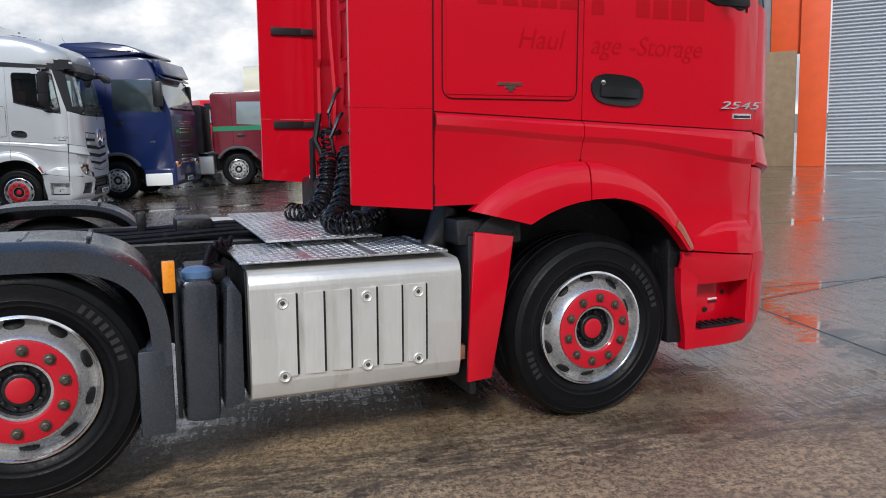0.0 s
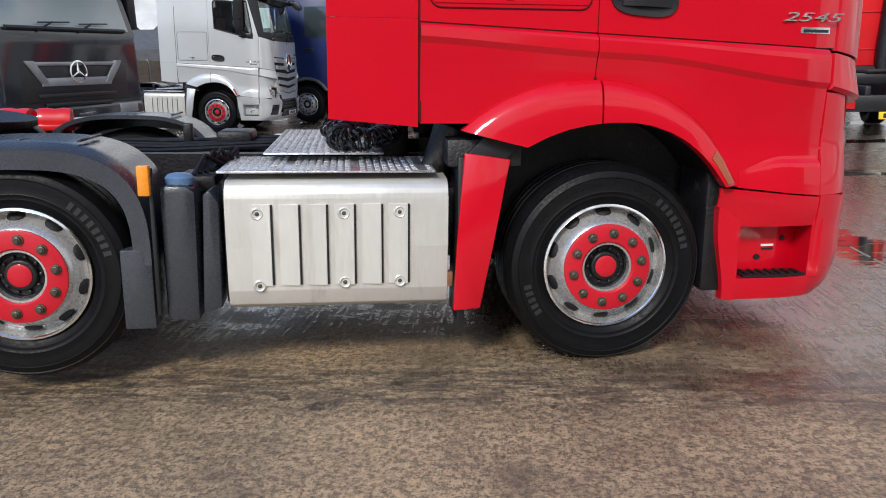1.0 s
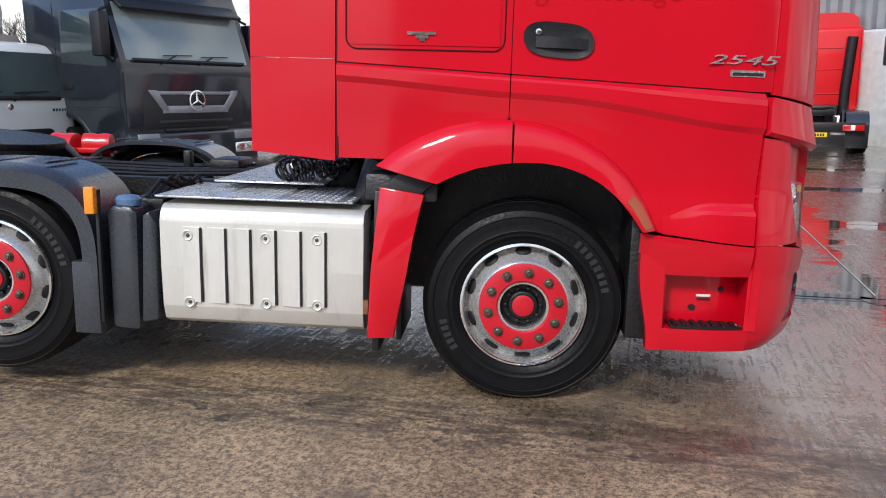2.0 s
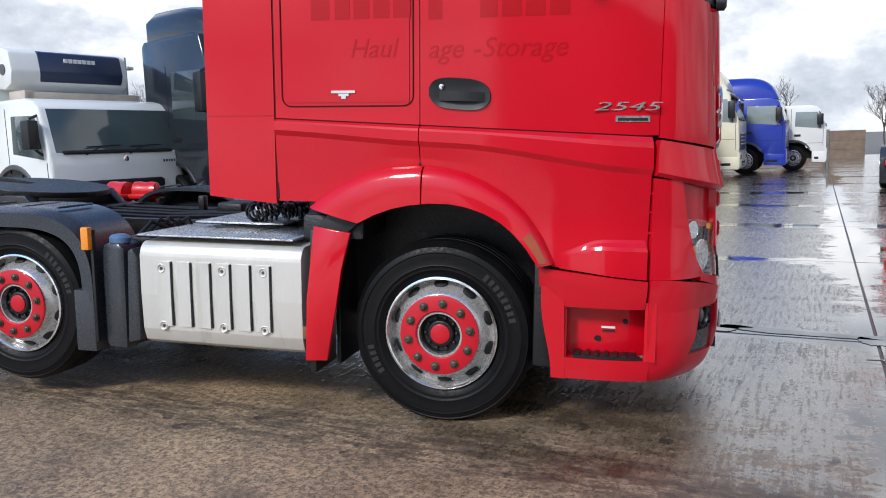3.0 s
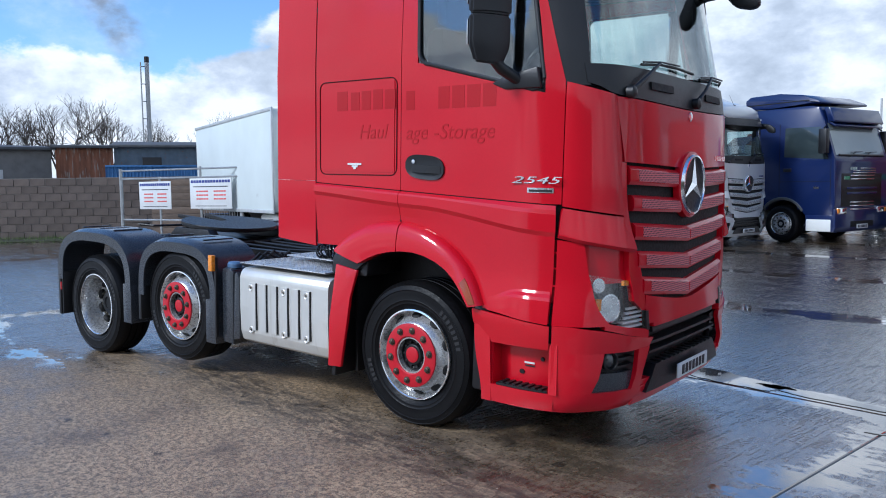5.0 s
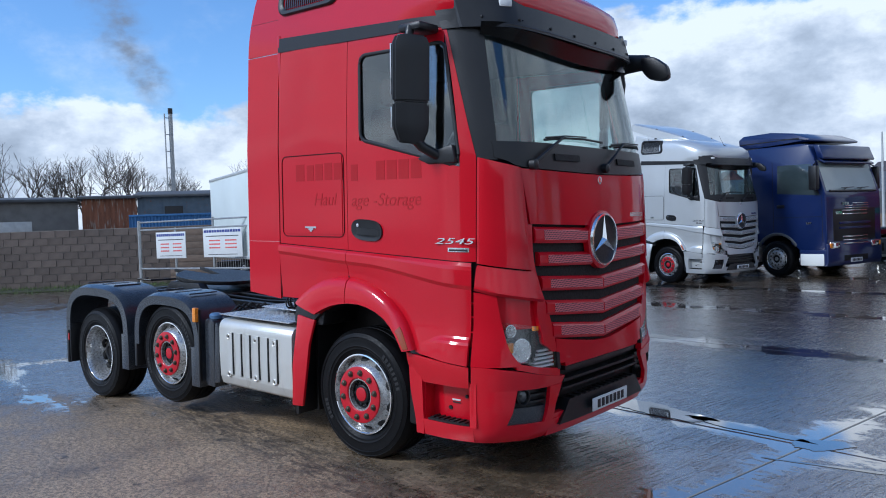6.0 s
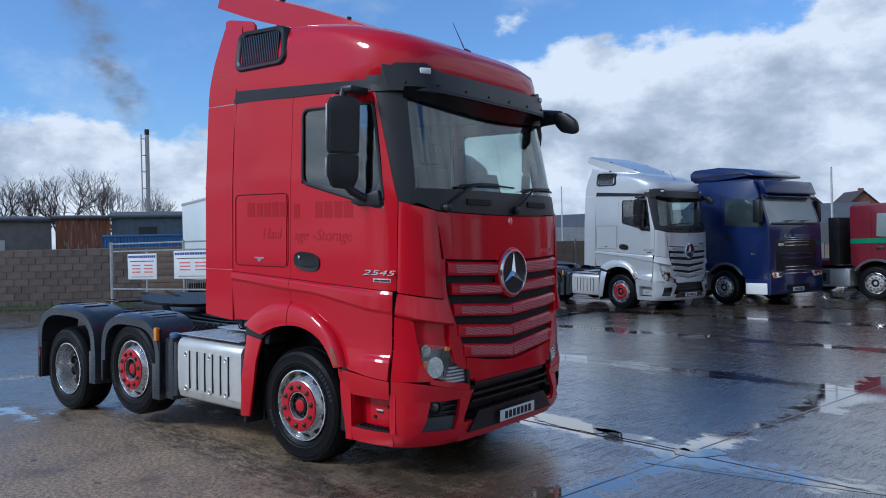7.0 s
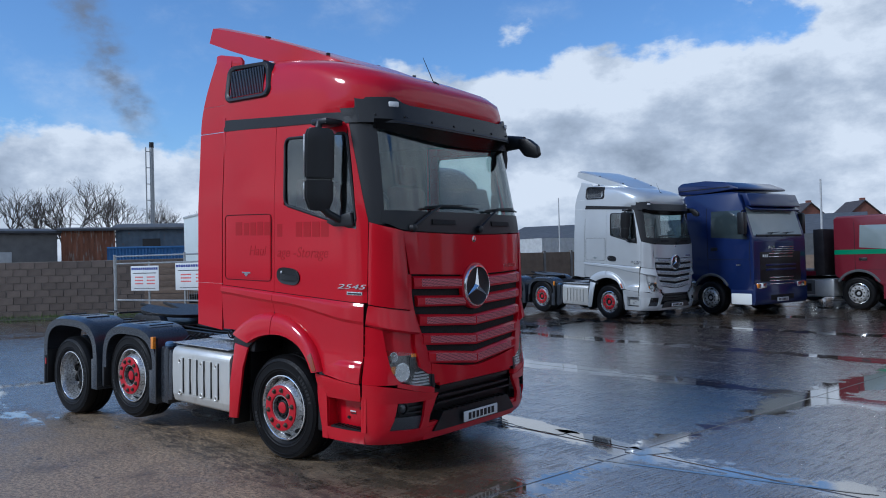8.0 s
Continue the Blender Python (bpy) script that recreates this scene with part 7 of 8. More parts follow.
for k in range(3):
    a = radians(90 + 120 * k)
    tube(bm, [(1.455, 0, 1.33), (1.455, 0.14 * math.cos(a), 1.33 + 0.14 * math.sin(a))], [0.022, 0.005], 6)
part("front_badge", bm, CHROME, black)
for sgn in (-1, 1):
    bm = B()
    prism(bm, [(sgn * 0.62, 1.18), (sgn * 0.80, 1.40), (sgn * 0.86, 1.48), (sgn * 0.72, 1.48), (sgn * 0.50, 1.18)], "x", 1.40, 1.455, 0.01)
    part("grille_wing", bm, PALE_TRIM, black)
    bm = B()
    box(bm, 1.40, 1.46, sgn * 0.72, sgn * 1.1, 0.72, 0.86, 0.02)
    part("bumper_trim", bm, PALE_TRIM, black)

flat = cabover(place_at(1.33, 20.9, -12), "maroon flatbed lorry with a green stripe, parked", MAROON, top=2.78, sill=1.80, head=2.58, low=0.92, back=-0.7, nose=1.38, stripe=GREEN, bars=[(1.42, 0.75, 0.025, GREY_TRIM), (1.32, 0.75, 0.025, GREY_TRIM), (1.2, 0.8, 0.04, MAROON), (1.05, 0.8, 0.03, GREY_TRIM)], axles=(-3.9,), guards=False, tail=-6.4, visor=False, name="flatbed_lorry", arch=GREY_TRIM, lamp_z=0.80, upright=0.22)
bm = B()
box(bm, -6.4, -1.25, -1.25, 1.25, 1.0, 1.14, 0.02)
bed = part("load_bed", bm, MAROON, flat)
for k in range(10):
    bm = B()
    box(bm, -6.35 + 0.505 * k, -5.86 + 0.505 * k, -1.2, 1.2, 1.142, 1.165, 0.005)
    part("plank", bm, material("deck_wood", (0.16, 0.13, 0.11), 0.8, 0, 0.25, 8, island=0.2) if k == 0 else bpy.data.materials["deck_wood"], bed)
bm = B()
box(bm, -1.30, -0.98, -1.22, 1.22, 1.0, 2.42, 0.02)
part("headboard", bm, material("soot_black_board", (0.03, 0.025, 0.025), 0.7, 0, 0.3, 4), flat, "dark headboard behind the cab")
bm = B()
box(bm, -3.1, -1.3, -1.2, -1.12, 0.42, 0.86, 0.02)
guard = part("side_guard", bm, GREY_TRIM, flat, "grey side guard frame")
# space inside the frame shown as a block in shade black
bm = B()
box(bm, -3.0, -1.4, -1.21, -1.10, 0.52, 0.76, 0.01)
part("guard_gap", bm, SHADOW, guard)

cream = cabover(place_at(2.9, 24.2, -12), "cream high-roof tractor unit, parked behind the flatbed", CREAM, top=3.0, sill=1.92, head=2.75, nose=1.38, bars=[(z, 0.62, 0.04, CREAM) for z in (1.5, 1.38, 1.26, 1.14)], cap=(0.85, 0.96, 1.16, CREAM, 5.0), visor=BLACK, arch=GREY_TRIM)
royal = cabover(place_at(4.78, 27.0, -12), "royal blue high-roof tractor unit, parked", ROYAL, top=2.75, sill=1.82, head=2.56, nose=1.38, bars=[(z, 0.62, 0.04, GREY_TRIM) for z in (1.45, 1.33, 1.21, 1.09, 0.97)], cap=(0.78, 1.10, 1.16, ROYAL, 5.0), visor=False, arch=GREY_TRIM, upright=0.22)
tipper = cabover(place_at(6.75, 29.1, -10), "small white lorry at the row's end", WHITE, top=2.5, sill=1.66, head=2.34, nose=1.15, back=-0.6, half=1.1, axles=(-3.2,), guards=False, visor=False, bars=[(1.2, 0.6, 0.03, BLACK)], tail=-5.0, upright=0.22, name="small_lorry")
bm = B()
box(bm, -5.0, -0.75, -1.15, 1.15, 1.0, 1.6, 0.03)
part("dropside_body", bm, GREY_TRIM, tipper)
rear_red = cabover(place_at(2.3, 33.2, -80), "bright red tractor unit with a white bumper, parked beyond the row", BRIGHT_RED, top=3.1, bumper=WHITE, bars=[(1.3, 0.6, 0.05, BLACK)])

# red tractor units seen from behind, on the yard's other side
for k, (x, y, hd, tail_x) in enumerate(((8.67, 11.04, 71, -4.7), (9.1, 20.2, 72, -4.7))):
    rt = cabover(place_at(x, y, hd), "bright red tractor unit with dark mudguards, parked alone", BRIGHT_RED, top=3.4, back=-0.9, half=1.2, cap=(0.4, 0.8, 1.1, BRIGHT_RED))
    coupling(rt, -3.5)
    bm = B()
    box(bm, -4.80, -4.76, -0.26, 0.26, 0.44, 0.55, 0.003)
    pl = part("rear_plate", bm, PLATE_YELLOW, rt, "yellow number plate")
    bm = B()
    bars_row(bm, 7, 0.042, 0.07, 0.018, Matrix.Translation((-4.80, 0, 0.495)) @ Matrix.Rotation(radians(-90), 4, "Z") @ Matrix.Rotation(radians(90), 4, "X"), 0.002)
    part("plate_bar", bm, INK, pl)
    for side in (-1, 1):
        bm = B()
        box(bm, -4.6, -4.56, side * 0.68, side * 1.2, 0.16, 0.75, 0.01)
        part("mudflap", bm, BLACK, rt)
    bm = B()
    prism(bm, [(-0.02, 0), (0.02, 0), (0, 0.035)], "x", -0.003, 0.003)
    moved(bm, Matrix.Translation((-0.905, 0.35, 1.62)) @ Matrix.Diagonal((1, 3, 3, 1)))
    part("warning_triangle", bm, PLATE_WHITE, rt)
    for z in (1.5, 2.2, 2.8):
        bm = B()
        box(bm, -0.925, -0.90, -1.0, 1.0, z, z + 0.02, 0.005)
        part("pressed_rib", bm, BRIGHT_RED, rt)
    bm = B()
    tube(bm, [(-1.02, -0.85, 0.95), (-1.02, -0.85, 1.6), (-1.02, -0.95, 3.1)], 0.14, 10)
    part("intake_duct", bm, CHASSIS, rt, "dark grey upright intake duct")
    bm = B()
    tube(bm, [(-1.0, 0.4, 0.95), (-0.98, 0.45, 1.25), (-0.93, 0.4, 1.5)], 0.05, 8)
    part("air_line", bm, CHASSIS, rt)
    bm = B()
    box(bm, -1.2, -0.9, -0.7, 0.8, 0.9, 1.2, 0.06)
    part("valve_box", bm, CHASSIS, rt)
    for side in (-1, 1):
        bm = B()
        prism(bm, [(-1.25, 1.2), (-0.88, 1.15), (-0.88, 3.35), (-1.15, 3.3)], "y", side * 1.20, side * 1.17, 0.01)
        part("side_deflector", bm, BRIGHT_RED, rt)

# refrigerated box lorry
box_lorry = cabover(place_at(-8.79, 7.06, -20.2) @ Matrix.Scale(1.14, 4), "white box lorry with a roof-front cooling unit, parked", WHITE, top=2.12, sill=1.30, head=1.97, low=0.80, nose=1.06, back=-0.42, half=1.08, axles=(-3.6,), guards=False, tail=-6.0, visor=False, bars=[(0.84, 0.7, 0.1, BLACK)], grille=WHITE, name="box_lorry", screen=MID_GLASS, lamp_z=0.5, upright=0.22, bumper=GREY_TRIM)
INSULATED = material("insulated_panel", (0.66, 0.72, 0.70), 0.45, 0, 0.05, 1.2, 60, 0.02, dirt=(0.50, 0.53, 0.51), dirt_at=0.66)
bm = B()
box(bm, -6.0, -0.50, -1.20, 1.20, 0.95, 2.90, 0.02)
boxbody = part("box_body", bm, INSULATED, box_lorry, "white insulated box body")
bm = B()
for yy in (-1.2, 1.2):
    box(bm, -6.02, -0.48, yy - 0.015, yy + 0.015, 2.86, 2.925, 0.006)
    box(bm, -0.53, -0.47, yy - 0.02, yy + 0.02, 0.95, 2.92, 0.006)
    box(bm, -6.02, -0.48, yy - 0.015, yy + 0.015, 0.93, 1.0, 0.006)
part("box_edge", bm, material("edge_trim", (0.6, 0.62, 0.61), 0.4, 0.5, 0.1), boxbody)
cooler = new("cooling_unit")
cooler.parent = box_lorry
bm = B()
prism(bm, [(-0.50, 2.30), (-0.28, 2.28), (-0.10, 2.36), (-0.04, 2.55), (-0.10, 2.84), (-0.24, 2.90), (-0.50, 2.90)], "y", -0.95, 0.95, 0.04)
part("unit_casing", bm, WHITE, cooler)
bm = B()
prism(bm, [(-0.2, 2.36), (-0.085, 2.40), (-0.025, 2.56), (-0.09, 2.85), (-0.2, 2.88)], "y", -0.52, 0.85, 0.02)
part("unit_front", bm, material("navy_plastic", (0.02, 0.035, 0.08), 0.35, 0, 0.1), cooler, "navy front panel of the cooling unit")
bm = B()
bars_row(bm, 7, 0.055, 0.06, 0.02, Matrix.Translation((-0.052, 0.12, 2.74)) @ FRONTWARD, 0.02)
part("maker_bars", bm, PLATE_WHITE, cooler)
bm = B()
lathe(bm, [(0.08, 0.0), (0.08, -0.012), (0.02, -0.016)], (-0.28, -0.952, 2.58), "y", 24)
part("unit_badge", bm, GREY_TRIM, cooler)
bm = B()
box(bm, 0.16, 0.26, -0.92, 0.92, 2.115, 2.23, 0.01)
box(bm, -0.2, 0.26, -0.94, -0.80, 2.115, 2.25, 0.01)
part("roof_beacon_bar", bm, material("beige_board", (0.45, 0.40, 0.33), 0.6, 0, 0.15), box_lorry)
bm = B()
lathe(bm, [(0.045, 0.0), (0.045, 0.012), (0.02, 0.016)], (1.165, 0, 1.22), "x", 16)
bars_row(bm, 5, 0.035, 0.04, 0.012, Matrix.Translation((1.162, 0.75, 1.17)) @ FRONTWARD, 0.006)
part("front_badge", bm, CHROME, box_lorry)

# ---- the yard's edges ----
BLOCK = material("wall_block", (0.125, 0.098, 0.082), 0.85, 0, 0.22, 3, 50, 0.4, island=0.18)
MORTAR = material("mortar", (0.22, 0.20, 0.18), 0.9, 0, 0.15, 8, 60, 0.3)
GALV = material("galvanised_steel", (0.36, 0.37, 0.37), 0.5, 0.7, 0.15, 9)
BOARD = material("weathered_board", (0.115, 0.082, 0.06), 0.8, 0, 0.22, 5, 40, 0.3, island=0.2, stretch=(1, 1, 4))
PANEL_BROWN = material("fence_panel", (0.17, 0.125, 0.09), 0.85, 0, 0.2, 3, 40, 0.3, island=0.12)
PALE_SHEET = material("pale_sheeting", (0.52, 0.53, 0.52), 0.6, 0.1, 0.12, 4)
ROOF_FELT = material("roof_felt", (0.09, 0.095, 0.10), 0.8, 0, 0.2, 3)
RENDER_GREY = material("grey_render", (0.16, 0.155, 0.145), 0.85, 0, 0.2, 2, 30, 0.2)
RUSTY = material("rusty_sheet", (0.24, 0.10, 0.055), 0.8, 0.2, 0.35, 2.5, 20, 0.2, stretch=(2, 2, 0.25), dirt=(0.34, 0.30, 0.25), dirt_at=0.56)
BLUE_SHEET = material("blue_sheet", (0.05, 0.16, 0.36), 0.5, 0, 0.12, 3)
STEEL_BLUE = material("blue_grey_sheet", (0.12, 0.16, 0.20), 0.6, 0.2, 0.15, 3, dirt=(0.2, 0.10, 0.07), dirt_at=0.62)
HOUSE_BRICK = material("red_brick", (0.21, 0.085, 0.06), 0.85, 0, 0.18, 2, 30, 0.2)
TILE = material("roof_tile", (0.075, 0.065, 0.065), 0.8, 0, 0.2, 3)
GRASS = material("grass_blades", (0.095, 0.145, 0.035), 0.8, 0, 0.35, 2, 30, world_pos=True)
BARK = material("bare_bark", (0.085, 0.072, 0.062), 0.9, 0, 0.25, 6)

# block wall, each block its own piece
WALL_A, WALL_B = Vector((-32.2, 0.35)), Vector((-19.8, 11.2))
d = (WALL_B - WALL_A)
wall_len = d.length
wall_turn = math.atan2(d.y, d.x)
wall_m = Matrix.Translation((WALL_A.x, WALL_A.y, 0)) @ Matrix.Rotation(wall_turn, 4, "Z")
bm = B()
box(bm, 0, wall_len, -0.08, 0.08, -0.1, 2.09)
wall = solo("wall_blockwork", bm, MORTAR, "dark brown weathered blockwork yard wall", "wall", wall_m, kind="structure")
bm = B()
box(bm, -0.25, 0.25, -0.10, 0.10, -0.122, 0.122, 0.006, 1)
first = part("block", bm, BLOCK, wall)
n_block = 0
for row in range(8):
    for k in range(int(wall_len / 0.52)):
        x = 0.26 + 0.52 * k + (0.26 if row % 2 else 0)
        if x > wall_len - 0.24:
            continue
        ob = first if n_block == 0 else first.copy()
        if n_block:
            scene.collection.objects.link(ob)
        n_block += 1
        ob.parent = wall
        ob.matrix_parent_inverse = Matrix()
        ob.matrix_basis = Matrix.Translation((x, random.uniform(-0.004, 0.004), 0.13 + 0.26 * row))
# grass verge before the wall
random.seed(21)
verts, faces = [], []
for i in range(5200):
    u, v = random.random() * wall_len, 0.12 + random.random() ** 1.5 * 1.7
    h = random.uniform(0.05, 0.16) * (1.3 - 0.35 * v)
    p = wall_m @ Vector((u, -v, 0))
    a = random.random() * 6.28
    w = 0.012
    dx, dy = w * math.cos(a), w * math.sin(a)
    lx, ly = random.uniform(-0.06, 0.06), random.uniform(-0.06, 0.06)
    b = len(verts)
    verts += [(p.x - dx, p.y - dy, 0.0), (p.x + dx, p.y + dy, 0.0), (p.x + lx, p.y + ly, h)]
    faces.append((b, b + 1, b + 2))
me = bpy.data.meshes.new("grass")
me.from_pydata(verts, [], faces)
me.materials.append(GRASS)
tagged(new("grass", me), "rough green grass verge at the wall's foot", "grass", kind="stuff")
EARTH = material("verge_earth", (0.05, 0.052, 0.028), 0.9, 0, 0.3, 4, 40, 0.4, world_pos=True)
bm = B()
prism(bm, [(0, -1.75), (wall_len, -1.65), (wall_len, -0.08), (0, -0.08)], "z", -0.02, 0.05, 0.03)
solo("verge", bm, EARTH, "earthy verge along the blockwork wall", "verge", wall_m, kind="structure")

# mesh gate with two notice boards
gate_m = Matrix.Translation((-16.33, 6.21, 0)) @ Matrix.Rotation(radians(9), 4, "Z") @ Matrix.Diagonal((1.9, 1.35, 1.35, 1))
gate = thing("gate", "galvanised tubular gate with notice boards tied to it", "gate", gate_m)
for x, top in ((0, 1.62), (0.78, 1.45), (1.55, 1.62), (2.26, 1.72)):
    bm = B()
    tube(bm, [(x, 0, 0.0), (x, 0, top)], 0.03 if x in (0, 2.26) else 0.02, 8)
    part("gate_post", bm, GALV, gate)
for z in (0.62, 1.42, 1.58):
    bm = B()
    tube(bm, [(0, 0, z), (2.26, 0, z)], 0.018, 6)
    part("gate_rail", bm, GALV, gate)
bm = B()
for k in range(16):
    tube(bm, [(1.55 + 0.045 * k, 0, 0.62), (1.55 + 0.045 * k, 0, 1.42)], 0.003, 4)
part("gate_mesh", bm, GALV, gate)
for x0, x1, z0, z1 in ((0.40, 1.02, 0.83, 1.36), (1.38, 2.12, 0.84, 1.40)):
    sign = thing("notice_board", "white notice board with blue heading and red lines", "sign", gate_m @ Matrix.Translation((0, -0.035, 0)), group="notice boards on the gate")
    bm = B()
    box(bm, x0, x1, -0.006, 0.006, z0, z1, 0.003)
    part("board", bm, PLATE_WHITE, sign)
    bm = B()
    mm = lambda zz, xx=(x0 + x1) / 2: Matrix.Translation((xx, -0.006, zz)) @ Matrix.Rotation(radians(90), 4, "X")
    bars_row(bm, 14, (x1 - x0) / 18, 0.05, (x1 - x0) / 80, mm(z1 - 0.06), 0.002)
    part("heading_bar", bm, material("sign_blue", (0.03, 0.05, 0.25), 0.5) if x0 < 1 else bpy.data.materials["sign_blue"], sign)
    bm = B()
    bars_row(bm, 22, (x1 - x0) / 32, 0.018, (x1 - x0) / 150, mm(z1 - 0.155), 0.002)
    bars_row(bm, 20, (x1 - x0) / 32, 0.012, (x1 - x0) / 150, mm(z0 + 0.05), 0.002)
    part("text_bar", bm, INK, sign)
    bm = B()
    for q in range(3):
        for xx in (x0 + 0.3 * (x1 - x0), x0 + 0.72 * (x1 - x0)):
            bars_row(bm, 5, (x1 - x0) / 20, 0.026, (x1 - x0) / 110, mm(z1 - 0.24 - 0.07 * q, xx), 0.002)
    part("price_bar", bm, material("sign_red", (0.65, 0.08, 0.07), 0.5) if x0 < 1 else bpy.data.materials["sign_red"], sign)
# board fence behind the gate
bf = thing("board_fence", "weathered brown horizontal board fence behind the gate", "fence", Matrix.Translation((-18.8, 8.6, 0)) @ Matrix.Rotation(math.atan2(1.5, 2.86), 4, "Z") @ Matrix.Scale(1.3, 4))
for k in range(9):
    bm = B()
    box(bm, 0, 3.6, -0.02, 0.02, 0.02 + 0.165 * k, 0.175 + 0.165 * k, 0.006)
    part("board", bm, BOARD, bf)

# sheds, container and chimney beyond the wall
def shed(name, label, a, b, z0, h, depth, wallmat, roofmat, pitch=0.5, corr=False, door=None):
    a, b = Vector(a), Vector(b)
    L = (b - a).length
    m = Matrix.Translation((a.x, a.y, z0)) @ Matrix.Rotation(math.atan2(b.y - a.y, b.x - a.x), 4, "Z")
    ob = thing(name, label, "shed", m)
    bm = B()
    if corr:
        n = int(L / 0.09)
        sheet(bm, lambda s, t: Vector((L * s, -0.03 * math.cos(2 * math.pi * s * n / 4), h * t)), n, 1, lambda s, t: Vector((L * s, 0.15 - 0.03 * math.cos(2 * math.pi * s * n / 4), h * t)))
        box(bm, 0, L, 0.15, depth, 0, h)
    else:
        box(bm, 0, L, 0, depth, 0, h, 0.01)
    part("shed_wall", bm, wallmat, ob)
    bm = B()
    prism(bm, [(-0.25, h - 0.02), (depth + 0.2, h + pitch), (depth + 0.2, h + pitch + 0.12), (-0.25, h + 0.10)], "x", -0.2, L + 0.2, 0.01)
    part("shed_roof", bm, roofmat, ob)
    for x, w, zz, hh, mat in door or ():
        bm = B()
        box(bm, x, x + w, -0.05, 0.02, zz, zz + hh, 0.01)
        part("shed_opening", bm, mat, ob)
    return ob


shed("workshop_shed", "low dark grey workshop with a felt roof", (-37.5, 2.74), (-34.3, 12.9), -0.1, 3.75, 5, RENDER_GREY, ROOF_FELT, 0.35, door=((6.2, 2.4, 2.2, 0.6, PALE_SHEET), (4.4, 0.5, 2.1, 0.8, DARK_GLASS), (1.0, 1.6, 2.1, 0.9, DARK_GLASS)))
shed("rusty_shed", "rusty corrugated iron shed", (-34.1, 13.0), (-33.0, 15.3), -0.1, 3.85, 3, RUSTY, ROOF_FELT, 0.2, corr=True)
shed("sheet_shed", "blue-grey sheet metal shed with rusty doors", (-33.1, 15.4), (-28.1, 23.1), -0.1, 3.9, 4, STEEL_BLUE, ROOF_FELT, 0.4, corr=True, door=((4.5, 1.0, 0.3, 3.2, RUSTY), (1.3, 0.9, 0.3, 3.1, BLACK)))
cont = thing("blue_barrier", "blue corrugated sheet barrier in front of the sheds", "barrier", Matrix.Translation((-31.05, 13.8, 0)) @ Matrix.Rotation(math.atan2(7.4, 4.3), 4, "Z"))
bm = B()
sheet(bm, lambda s, t: Vector((8.2 * s, -0.03 * math.cos(s * 340), 0.3 + 2.45 * t)), 160, 1, lambda s, t: Vector((8.2 * s, 0.06 - 0.03 * math.cos(s * 340), 0.3 + 2.45 * t)))
part("barrier_sheet", bm, BLUE_SHEET, cont)
bm = B()
box(bm, 0, 8.2, -0.06, 0.08, 2.73, 2.83, 0.01)
part("barrier_cap", bm, BLUE_SHEET, cont)
chim = thing("steel_chimney", "tall thin steel chimney with a ladder pipe", "chimney", Matrix.Translation((-47.5, 26.2, 0)))
bm = B()
tube(bm, [(0, 0, 0), (0, 0, 5), (0, 0, 11.0)], 0.15, 14)
part("flue", bm, GALV, chim)
bm = B()
tube(bm, [(-0.1, -0.42, 1.2), (-0.1, -0.42, 10.75)], 0.05, 6)
for k in range(8):
    tube(bm, [(-0.1, -0.42, 1.9 + 1.22 * k), (0, 0, 1.9 + 1.22 * k)], 0.035, 6)
part("ladder_pipe", bm, GALV, chim)
bm = B()
tube(bm, [(0, 0, 10.75), (0, 0, 11.15)], 0.17, 14)
part("flue_cap", bm, CHASSIS, chim)

# panel fence behind the parked row
def panel_fence(p, q, h, name, label):
    p, q = Vector(p), Vector(q)
    L = (q - p).length
    ob = thing(name, label, "fence", Matrix.Translation((p.x, p.y, 0)) @ Matrix.Rotation(math.atan2(q.y - p.y, q.x - p.x), 4, "Z"))
    n = int(L / 1.9)
    me_panel = me_post = None
    for k in range(n):
        if me_panel is None:
            bm = B()
            box(bm, 0.08, 1.88, -0.03, 0.03, 0.0, h, 0.01, 1)
            for z in (h * 0.33, h * 0.66):
                box(bm, 0.08, 1.88, -0.045, 0.0, z - 0.02, z + 0.02, 0.004, 1)
            pa = part("panel", bm, PANEL_BROWN, ob)
            bm = B()
            box(bm, -0.07, 0.07, -0.08, 0.08, 0.0, h + 0.08, 0.01, 1)
            po = part("post", bm, RENDER_GREY, ob)
            me_panel, me_post = pa.data, po.data
        else:
            for nm, me in (("panel", me_panel), ("post", me_post)):
                c = new(nm, me)
                c.parent = ob
                c.matrix_basis = Matrix.Translation((1.95 * k, 0, 0))
    return ob


panel_fence((-16.9, 16.0), (-11.0, 41.5), 2.0, "panel_fence", "brown concrete-post panel fence behind the lorries")
panel_fence((-10.8, 41.7), (12.0, 42.0), 1.5, "panel_fence", "brown concrete-post panel fence behind the lorries")
# white palings, sheeted stacks and vans beyond
pal = thing("picket_fence", "short white picket fence behind the flatbed", "fence", Matrix.Translation((-1.45, 28.3, 0)))
for k in range(14):
    bm = B()
    prism(bm, [(0.145 * k, 0.0), (0.145 * k + 0.08, 0.0), (0.145 * k + 0.08, 1.36), (0.145 * k + 0.04, 1.46), (0.145 * k, 1.36)], "y", -0.015, 0.015)
    part("paling", bm, WHITE, pal)
